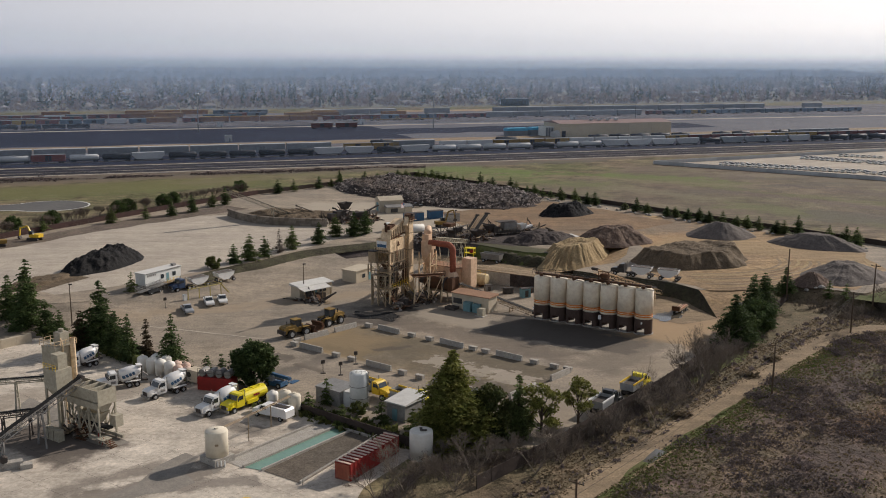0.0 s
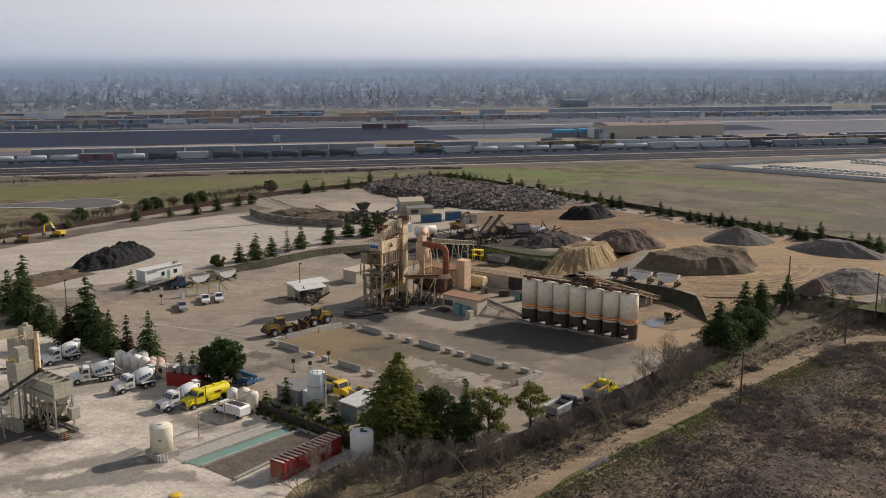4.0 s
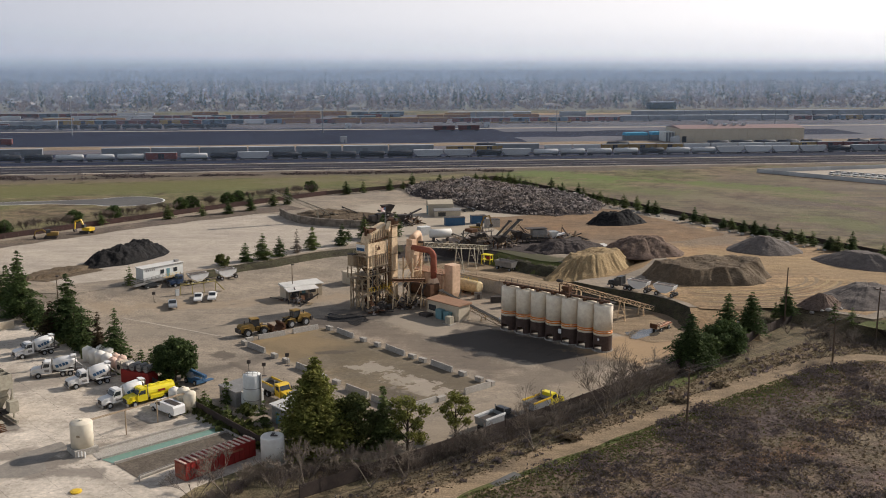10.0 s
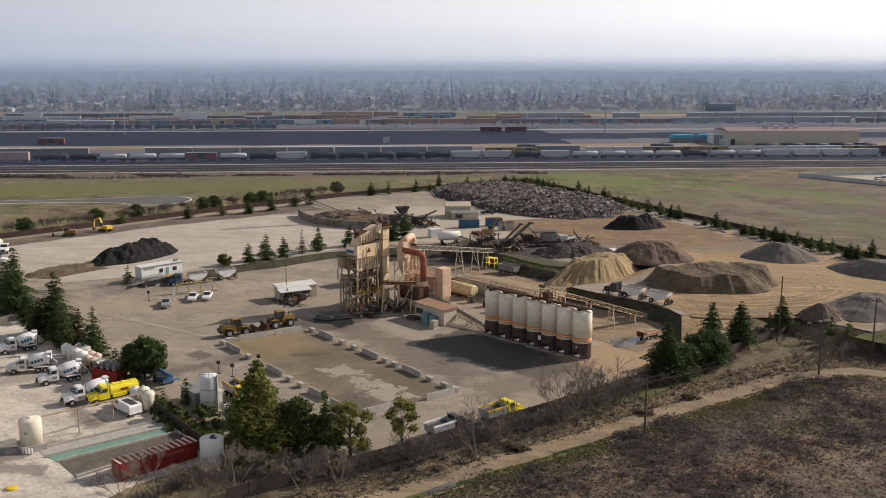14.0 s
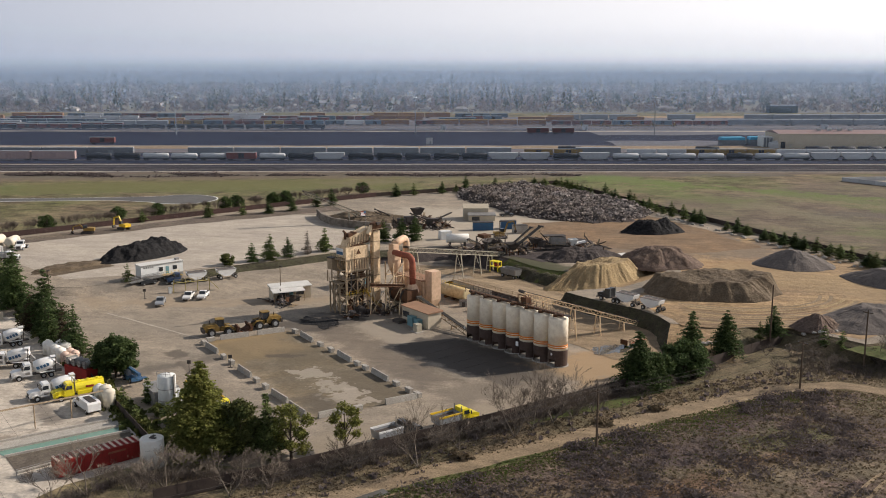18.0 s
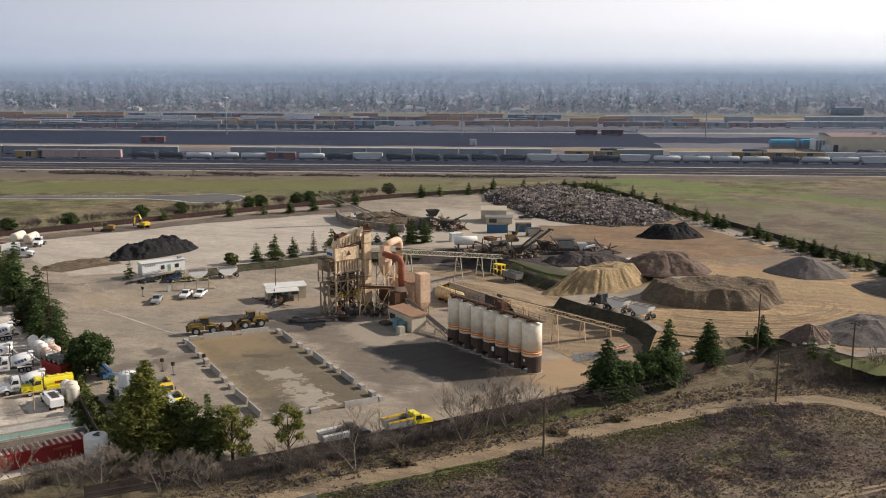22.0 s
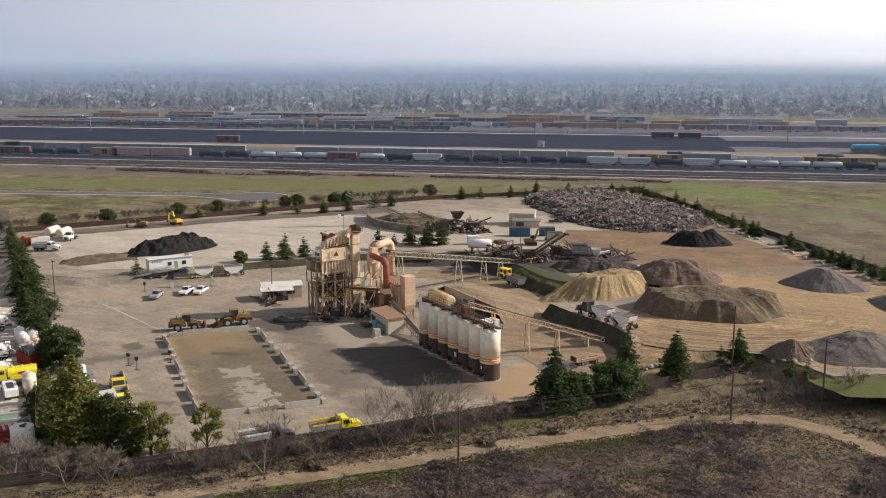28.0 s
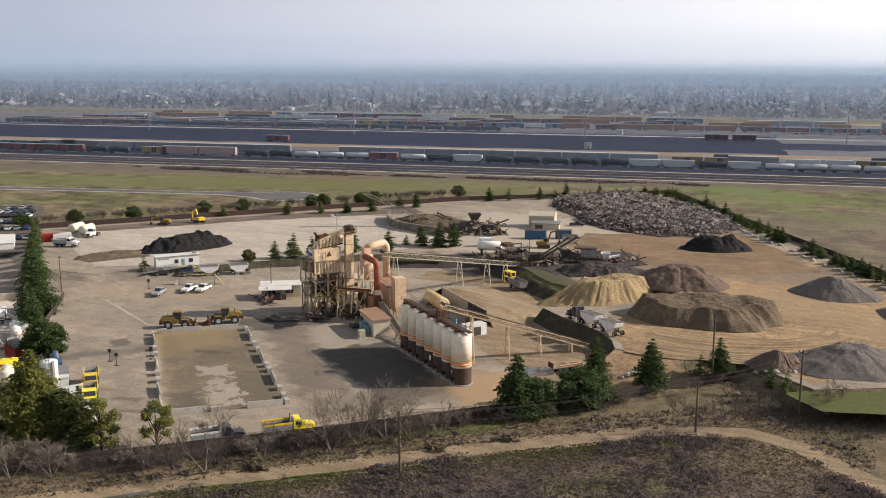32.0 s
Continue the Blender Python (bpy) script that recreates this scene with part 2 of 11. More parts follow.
# the (20, 190) and (-19, 209) spots mix dark asphalt with painted shadow
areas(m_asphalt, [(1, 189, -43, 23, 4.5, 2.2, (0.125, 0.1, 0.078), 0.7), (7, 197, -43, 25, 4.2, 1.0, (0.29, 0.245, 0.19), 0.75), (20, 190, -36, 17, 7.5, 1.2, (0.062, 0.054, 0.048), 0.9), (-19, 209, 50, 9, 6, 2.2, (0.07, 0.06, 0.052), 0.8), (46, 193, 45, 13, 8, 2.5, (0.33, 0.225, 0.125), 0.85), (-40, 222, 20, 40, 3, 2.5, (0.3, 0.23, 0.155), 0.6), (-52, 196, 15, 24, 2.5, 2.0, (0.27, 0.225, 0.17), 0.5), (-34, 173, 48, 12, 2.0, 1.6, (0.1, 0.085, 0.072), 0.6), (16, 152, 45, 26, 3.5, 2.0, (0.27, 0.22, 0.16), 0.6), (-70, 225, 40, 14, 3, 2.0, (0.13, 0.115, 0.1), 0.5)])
areas(m_meadow, [(192, 380, -40, 120, 105, 9.0, (0.14, 0.105, 0.085), 0.5, 60.0), (-140, 441, 16, 260, 13, 5.0, (0.12, 0.1, 0.082), 0.85, 40.0), (-216, 370, 20, 170, 17, 6.0, (0.125, 0.135, 0.05), 0.7, 44.0), (-140, 406, 22, 85, 18, 6.0, (0.135, 0.125, 0.05), 0.7, 44.0), (40, 462, -30, 30, 13, 6.0, (0.125, 0.16, 0.048), 0.75, 60.0), (54, 424, -36, 40, 8, 6.0, (0.13, 0.145, 0.052), 0.6, 50.0), (118, 420, -40, 34, 12, 5.0, (0.13, 0.14, 0.055), 0.7, 36.0), (137, 322, -52, 32, 9, 5.0, (0.125, 0.13, 0.055), 0.65, 36.0), (170, 300, -30, 40, 12, 5.0, (0.1, 0.085, 0.07), 0.7, 36.0), (150, 390, 20, 50, 8, 5.0, (0.1, 0.085, 0.068), 0.7, 50.0), (210, 440, 10, 60, 10, 6.0, (0.19, 0.155, 0.115), 0.6, 60.0), (100, 380, -50, 26, 6, 4.0, (0.19, 0.16, 0.1), 0.6, 36.0), (-60, 440, 30, 40, 7, 5.0, (0.17, 0.14, 0.085), 0.6, 40.0)])
areas(m_pit, [(-26, 186, -42, 9, 8, 1.6, (0.27, 0.19, 0.095), 0.75, 14.0), (-14, 184, -42, 7, 5, 1.2, (0.12, 0.098, 0.066), 0.6, 12.0), (-29, 179.5, -42, 16, 0.9, 0.8, (0.34, 0.29, 0.22), 0.7, 5.0), (-9, 161, -42, 18, 0.9, 0.8, (0.33, 0.27, 0.2), 0.7, 5.0), (6, 170, -42, 9, 4, 1.5, (0.1, 0.084, 0.064), 0.6, 14.0), (-10.5, 176, -42, 24, 8, 1.2, (0.135, 0.108, 0.072), 0.55), (-4, 170.5, -35, 6.5, 2.2, 0.3, (0.33, 0.285, 0.225), 0.75, 24.0), (4, 163, -42, 3, 2.5, 0.3, (0.34, 0.29, 0.23), 0.8, 20.0), (-24, 190, -42, 7, 6, 2.0, (0.24, 0.175, 0.1), 0.6), (-16, 183, 20, 4, 0.8, 0.7, (0.08, 0.068, 0.055), 0.7), (2, 156, -42, 8, 3, 1.5, (0.09, 0.076, 0.06), 0.6)])
areas(m_dirt, [(60, 300, 0, 30, 14, 5, (0.17, 0.135, 0.105), 0.7, 40), (48, 320, 10, 30, 12, 5, (0.16, 0.125, 0.1), 0.75, 40), (75, 280, 20, 20, 6, 4, (0.34, 0.21, 0.11), 0.6, 30), (95, 262, -30, 30, 10, 4, (0.3, 0.215, 0.12), 0.6, 30)])
areas(m_meadow, [(170, 330, -55, 60, 5, 3.0, (0.12, 0.088, 0.074), 0.7, 40), (150, 372, -50, 50, 4, 3.0, (0.12, 0.12, 0.05), 0.6, 36), (215, 350, -40, 70, 6, 3.5, (0.105, 0.08, 0.068), 0.7, 44), (120, 410, -30, 60, 4, 3.0, (0.2, 0.155, 0.095), 0.6, 40), (190, 415, -15, 90, 5, 3.0, (0.11, 0.085, 0.07), 0.7, 40), (95, 440, -20, 50, 5, 3.0, (0.12, 0.155, 0.04), 0.65, 36), (260, 400, -10, 80, 5, 3.0, (0.17, 0.135, 0.09), 0.6, 40), (-60, 470, 12, 120, 5, 3.0, (0.13, 0.1, 0.078), 0.7, 40), (-190, 415, 18, 120, 6, 3.0, (0.15, 0.115, 0.08), 0.65, 40)])
areas(m_asphalt, [(-6, 325, 0, 34, 36, 4, (0.42, 0.36, 0.28), 0.65, 26), (10, 272, -35, 17, 6, 1.5, (0.062, 0.053, 0.047), 0.85, 10), (-16, 279, -30, 8, 1.6, 1.0, (0.09, 0.078, 0.066), 0.7, 6), (25, 261.5, -42, 10, 3.4, 1.0, (0.055, 0.07, 0.024), 0.9, 6), (-37.6, 178.8, -40, 2.6, 1.6, 0.5, (0.1, 0.083, 0.066), 0.75, 5), (-32.3, 172.2, -45, 4.5, 1.0, 0.5, (0.11, 0.09, 0.07), 0.75, 4), (-10.4, 154.6, 10, 2.4, 0.8, 0.4, (0.12, 0.095, 0.07), 0.7, 3.5), (-5.8, 150.2, 20, 2.6, 0.7, 0.4, (0.13, 0.1, 0.075), 0.7, 3.5), (-24, 166, -42, 16, 1.2, 1.2, (0.2, 0.165, 0.13), 0.5, 7)])
# the (-69.7, 139.1) spot is darker ground beneath the batch plant
areas(m_concrete_yard, [(-51.2, 123.7, 30, 9, 2.2, 0.7, (0.17, 0.145, 0.12), 0.8, 9), (-44.3, 122.7, 5, 7, 1.4, 0.6, (0.18, 0.155, 0.13), 0.75, 7), (-69.7, 139.1, -40, 9, 4.5, 1.0, (0.1, 0.084, 0.07), 0.85, 7)])
areas(m_asphalt, [(28.7, 175.0, 45, 13, 4.5, 2.0, (0.14, 0.115, 0.09), 0.65, 9), (22, 269.5, -40, 11, 4, 1.2, (0.075, 0.072, 0.04), 0.9, 7)])
areas(m_field, [(68, 168, 40, 7, 3.5, 1.6, (0.07, 0.048, 0.046), 0.75, 14), (63, 155, 45, 9, 3.5, 1.8, (0.064, 0.046, 0.044), 0.75, 16), (81, 157, 30, 6, 4, 1.6, (0.075, 0.056, 0.052), 0.7, 14), (60, 139, 40, 12, 2.5, 1.6, (0.13, 0.072, 0.038), 0.6, 14), (72, 151.5, 40, 8, 2, 1.4, (0.14, 0.08, 0.042), 0.6, 12), (78, 149, 20, 14, 3, 2.0, (0.17, 0.135, 0.085), 0.6, 14), (75.4, 161, 35, 8, 3, 1.6, (0.1, 0.1, 0.036), 0.6, 14), (46, 137, 45, 10, 3, 1.8, (0.1, 0.066, 0.045), 0.6, 14), (57, 148, 45, 5, 2.5, 1.4, (0.07, 0.05, 0.045), 0.7, 12), (40, 118, 40, 16, 5, 2.5, (0.075, 0.055, 0.048), 0.65, 18), (30, 120, 46, 22, 2, 1.6, (0.15, 0.11, 0.065), 0.5, 14), (100, 172, 10, 12, 5, 2.5, (0.08, 0.06, 0.052), 0.6, 18), (115, 150, 0, 16, 4, 2.5, (0.16, 0.12, 0.07), 0.55, 18)])
areas(m_concrete_yard, [(-52, 128, 25, 14, 2.0, 1.6, (0.16, 0.135, 0.11), 0.75), (-68, 140, -39, 9, 4, 2.0, (0.12, 0.1, 0.085), 0.8), (-60, 165, 50, 20, 3.0, 1.8, (0.22, 0.19, 0.155), 0.6), (-90, 150, 40, 24, 4, 3.0, (0.24, 0.2, 0.155), 0.6), (-45, 146, -40, 8, 1.6, 1.2, (0.14, 0.12, 0.1), 0.7), (-80, 110, 10, 30, 4, 3.0, (0.28, 0.24, 0.19), 0.6)])
# stone and spoil
m_sand = mat("sand_pile", (0.36, 0.265, 0.14), (0.30, 0.215, 0.115), (0.22, 0.165, 0.1), big=0.15, fine=0.9, bump=0.8, rough=0.95, grain=0.35, mid=0.15)
m_spoil = mat("brown_spoil", (0.122, 0.090, 0.058), (0.158, 0.119, 0.079), (0.072, 0.054, 0.036), big=0.2, fine=0.9, bump=1.0, rough=0.95, grain=0.45, mid=0.3)
m_rock_grey = mat("grey_gravel", (0.16, 0.135, 0.118), (0.13, 0.11, 0.098), (0.096, 0.084, 0.076), big=0.2, fine=1.2, bump=0.7, rough=0.95, grain=0.4, mid=0.2)
m_reddish = mat("reddish_gravel", (0.135, 0.095, 0.075), (0.18, 0.125, 0.09), (0.08, 0.06, 0.05), big=0.2, fine=1.0, bump=0.9, rough=0.95, grain=0.45, mid=0.25)
m_black = mat("black_millings", (0.013, 0.013, 0.014), (0.02, 0.019, 0.019), (0.03, 0.027, 0.025), big=0.3, fine=1.2, bump=1.0, rough=0.92, grain=0.3, mid=0.3)
m_dark_agg = mat("dark_gravel", (0.062, 0.051, 0.047), (0.084, 0.068, 0.061), (0.037, 0.030, 0.028), big=0.2, fine=1.1, bump=0.9, rough=0.95, grain=0.45, mid=0.25)
m_rubble = mat("broken_concrete", (0.307, 0.268, 0.242), (0.233, 0.185, 0.150), (0.112, 0.100, 0.091), big=0.06, fine=0.9, bump=0.5, rough=0.95, grain=0.3, island=0.8)
m_oldblock = mat("dirty_block_concrete", (0.24, 0.205, 0.165), (0.18, 0.15, 0.12), (0.11, 0.092, 0.075), big=0.3, fine=1.5, bump=0.3, rough=0.95, rand=0.25)
m_concrete = mat("weathered_concrete", (0.42, 0.39, 0.34), (0.34, 0.31, 0.27), (0.22, 0.2, 0.175), big=0.8, fine=4, bump=0.2, grain=0.35)
# paints and metals
m_cream = mat("stained_cream_paint", (0.8, 0.62, 0.4), (0.66, 0.49, 0.31), (0.26, 0.15, 0.08), big=0.4, fine=1.3, bump=0.12, rough=0.65, amount=0.55)
m_white_silo = mat("off_white_silo_paint", (0.861, 0.766, 0.609), (0.777, 0.672, 0.525), (0.420, 0.294, 0.189), big=0.35, fine=1.2, bump=0.08, rough=0.5, amount=0.35)
m_brown_silo = mat("dark_brown_silo_paint", (0.066, 0.043, 0.035), (0.083, 0.056, 0.045), (0.126, 0.091, 0.078), big=0.5, fine=2.0, bump=0.1, rough=0.6, amount=0.3)
m_orange = mat("orange_band_paint", (0.72, 0.24, 0.03), (0.62, 0.2, 0.03), (0.4, 0.15, 0.04), big=0.5, fine=2.5, bump=0.05, rough=0.5, amount=0.3)
m_rust = mat("rusty_steel", (0.105, 0.052, 0.028), (0.070, 0.038, 0.025), (0.154, 0.077, 0.035), big=0.8, fine=3, bump=0.3, rough=0.85)
m_rustred = mat("red_oxide_duct", (0.27, 0.075, 0.045), (0.34, 0.12, 0.07), (0.15, 0.055, 0.04), big=0.6, fine=2, bump=0.15, rough=0.7)
m_peach = mat("peach_painted_steel", (0.68, 0.47, 0.32), (0.6, 0.42, 0.28), (0.34, 0.21, 0.13), big=0.4, fine=1.5, bump=0.08, rough=0.6, amount=0.45)
m_steel = mat("grey_galvanised_steel", (0.30, 0.29, 0.27), (0.24, 0.23, 0.215), (0.16, 0.14, 0.125), big=0.8, fine=3, bump=0.1, rough=0.55, metal=0.3)
m_darksteel = mat("dark_machinery_steel", (0.05, 0.045, 0.042), (0.075, 0.065, 0.058), (0.12, 0.09, 0.07), big=0.8, fine=3, bump=0.2, rough=0.7)
m_tansteel = mat("tan_painted_steel", (0.36, 0.28, 0.18), (0.27, 0.2, 0.13), (0.15, 0.1, 0.065), big=0.6, fine=2.5, bump=0.12, rough=0.7)
m_olive = mat("grey_green_plant_paint", (0.42, 0.38, 0.29), (0.36, 0.325, 0.25), (0.22, 0.19, 0.145), big=0.5, fine=2.0, bump=0.1, rough=0.7)
m_rubber = mat("black_rubber", (0.022, 0.021, 0.02), (0.035, 0.033, 0.03), (0.07, 0.06, 0.05), big=2, fine=6, bump=0.2, rough=0.85)
m_glass = mat("dark_window_glass", (0.025, 0.03, 0.035), (0.04, 0.045, 0.05), big=1, fine=3, bump=0.0, rough=0.18, spec=0.6)
m_white = mat("white_vehicle_paint", (0.76, 0.75, 0.72), (0.70, 0.68, 0.65), (0.55, 0.5, 0.44), big=0.8, fine=3, bump=0.0, rough=0.35, amount=0.25, spec=0.5)
m_yellow = mat("yellow_machine_paint", (0.72, 0.47, 0.02), (0.65, 0.42, 0.025), (0.42, 0.28, 0.05), big=0.8, fine=3, bump=0.05, rough=0.45, amount=0.3, spec=0.4)
m_lemon = mat("lemon_yellow_paint", (0.80, 0.66, 0.02), (0.74, 0.6, 0.02), (0.5, 0.42, 0.05), big=0.8, fine=3, bump=0.0, rough=0.4, amount=0.2, spec=0.45)
m_paleyellow = mat("faded_yellow_steel", (0.48, 0.39, 0.14), (0.42, 0.34, 0.13), (0.3, 0.25, 0.13), big=0.8, fine=3, bump=0.05, rough=0.6)
m_catyellow = mat("dusty_loader_yellow", (0.276, 0.171, 0.042), (0.222, 0.143, 0.046), (0.129, 0.091, 0.046), big=0.9, fine=3, bump=0.1, rough=0.65)
m_blue = mat("dull_blue_paint", (0.04, 0.12, 0.22), (0.045, 0.1, 0.19), (0.09, 0.11, 0.14), big=0.8, fine=3, bump=0.05, rough=0.55)
m_blue_tarp = mat("bright_blue_sheet", (0.06, 0.30, 0.46), (0.08, 0.33, 0.5), big=0.1, fine=0.5, bump=0.1, rough=0.6)
m_teal = mat("blue_green_door_paint", (0.16, 0.29, 0.31), (0.14, 0.25, 0.27), (0.1, 0.16, 0.16), big=0.8, fine=3, bump=0.05, rough=0.6)
m_red = mat("red_container_paint", (0.306, 0.030, 0.025), (0.255, 0.030, 0.025), (0.162, 0.034, 0.025), big=0.5, fine=2.5, bump=0.05, rough=0.6)
m_darkpaint = mat("black_vehicle_paint", (0.018, 0.02, 0.023), (0.03, 0.032, 0.035), big=0.8, fine=3, bump=0.0, rough=0.35, spec=0.5)
m_navy = mat("dark_blue_truck_paint", (0.025, 0.05, 0.11), (0.03, 0.06, 0.12), big=0.8, fine=3, bump=0.0, rough=0.4, spec=0.5)
m_silver = mat("silver_car_paint", (0.42, 0.43, 0.44), (0.36, 0.37, 0.38), big=0.8, fine=3, bump=0.0, rough=0.35, metal=0.3, spec=0.5)
m_poly = mat("white_polyethylene", (0.78, 0.75, 0.68), (0.72, 0.68, 0.61), (0.6, 0.52, 0.42), big=0.8, fine=2, bump=0.0, rough=0.55, amount=0.3)
m_pinkpoly = mat("faded_pink_tank_plastic", (0.62, 0.43, 0.34), (0.66, 0.5, 0.4), big=0.8, fine=2, bump=0.0, rough=0.6)
m_creamtank = mat("cream_tank_paint", (0.70, 0.63, 0.5), (0.64, 0.57, 0.45), (0.45, 0.38, 0.28), big=0.4, fine=1.5, bump=0.05, rough=0.55, amount=0.3)
m_rusttank = mat("rusted_cream_tank", (0.66, 0.53, 0.3), (0.58, 0.46, 0.27), (0.24, 0.14, 0.07), big=0.5, fine=1.2, bump=0.08, rough=0.6, amount=0.6)
m_roofgrey = mat("pale_sheet_roof", (0.62, 0.60, 0.55), (0.55, 0.53, 0.49), (0.4, 0.37, 0.33), big=0.5, fine=2, bump=0.1, rough=0.5, amount=0.3)
m_terracotta = mat("brown_flat_roof", (0.34, 0.2, 0.125), (0.29, 0.175, 0.11), (0.2, 0.13, 0.09), big=0.5, fine=2, bump=0.1, rough=0.85)
m_beigewall = mat("beige_wall_paint", (0.52, 0.45, 0.34), (0.47, 0.40, 0.3), (0.33, 0.27, 0.2), big=0.4, fine=2, bump=0.1, rough=0.8, amount=0.3)
m_officewhite = mat("white_trailer_cladding", (0.66, 0.66, 0.63), (0.6, 0.6, 0.57), (0.45, 0.44, 0.41), big=0.5, fine=2, bump=0.05, rough=0.6, amount=0.25)
m_woodpole = mat("weathered_pole_wood", (0.11, 0.075, 0.05), (0.085, 0.06, 0.042), (0.16, 0.12, 0.085), big=0.6, fine=3, bump=0.3, rough=0.9)
m_fencedark = mat("dark_fence_slats", (0.054, 0.041, 0.035), (0.072, 0.054, 0.044), (0.036, 0.028, 0.026), big=0.2, fine=1.5, bump=0.3, rough=0.9)
m_fencered = mat("red_brown_fence_slats", (0.076, 0.043, 0.038), (0.061, 0.038, 0.034), (0.043, 0.033, 0.028), big=0.1, fine=0.8, bump=0.3, rough=0.9)
m_water = mat("still_green_water", (0.15, 0.27, 0.21), (0.18, 0.29, 0.22), (0.12, 0.2, 0.16), big=0.2, fine=1.0, bump=0.0, rough=0.14, spec=0.5)
m_puddle = mat("muddy_puddle", (0.09, 0.08, 0.065), (0.11, 0.1, 0.08), big=0.3, fine=1.0, bump=0.0, rough=0.08, spec=0.5)
# plants
m_needles = mat("dark_conifer_needles", (0.067, 0.099, 0.036), (0.102, 0.135, 0.043), (0.041, 0.060, 0.023), big=0.5, fine=2.5, bump=0.2, rough=0.8, rand=0.15, island=0.45, leafy=0.42)
m_redwood = mat("redwood_needles", (0.111, 0.154, 0.049), (0.157, 0.174, 0.060), (0.067, 0.085, 0.031), big=0.4, fine=2.0, bump=0.2, rough=0.8, rand=0.2, island=0.45, leafy=0.42)
m_deodar = mat("deodar_needles", (0.19, 0.205, 0.05), (0.27, 0.255, 0.072), (0.085, 0.105, 0.033), big=0.5, fine=2.0, bump=0.2, rough=0.8, island=0.45, leafy=0.45)
m_rustneedle = mat("browning_needles", (0.094, 0.066, 0.039), (0.072, 0.061, 0.033), (0.044, 0.039, 0.022), big=0.4, fine=2.0, bump=0.2, rough=0.85, island=0.4, leafy=0.42)
m_leaf = mat("evergreen_leaves", (0.099, 0.120, 0.038), (0.152, 0.150, 0.046), (0.052, 0.068, 0.023), big=0.5, fine=2.5, bump=0.2, rough=0.7, rand=0.15, island=0.45, leafy=0.42)
m_leaf_light = mat("yellow_green_leaves", (0.167, 0.179, 0.043), (0.210, 0.184, 0.058), (0.099, 0.099, 0.032), big=0.5, fine=2.5, bump=0.2, rough=0.7, island=0.4, leafy=0.42)
m_bark = mat("brown_bark", (0.10, 0.075, 0.055), (0.075, 0.058, 0.045), (0.05, 0.04, 0.03), big=0.8, fine=4, bump=0.4, rough=0.9)
m_twig = mat("pale_bare_twigs", (0.212, 0.173, 0.136), (0.161, 0.131, 0.104), (0.110, 0.086, 0.068), big=0.6, fine=3, bump=0.2, rough=0.9)
m_shrub = mat("bare_grey_shrub", (0.150, 0.120, 0.117), (0.115, 0.094, 0.091), (0.170, 0.140, 0.119), big=0.2, fine=2, bump=0.2, rough=0.9, island=0.35)
m_darkscrub = mat("dark_scrub", (0.11, 0.09, 0.074), (0.14, 0.112, 0.086), (0.08, 0.064, 0.052), big=0.1, fine=0.8, bump=0.2, rough=0.95, island=0.3)
m_weeds = mat("dry_weed_stems", (0.187, 0.145, 0.089), (0.136, 0.102, 0.068), (0.093, 0.076, 0.047), big=0.08, fine=1.5, bump=0.2, rough=0.95, island=0.4)
m_grasstuft = mat("green_weed_blades", (0.085, 0.115, 0.03), (0.11, 0.12, 0.04), (0.09, 0.08, 0.04), big=0.1, fine=1.5, bump=0.2, rough=0.9, island=0.35)


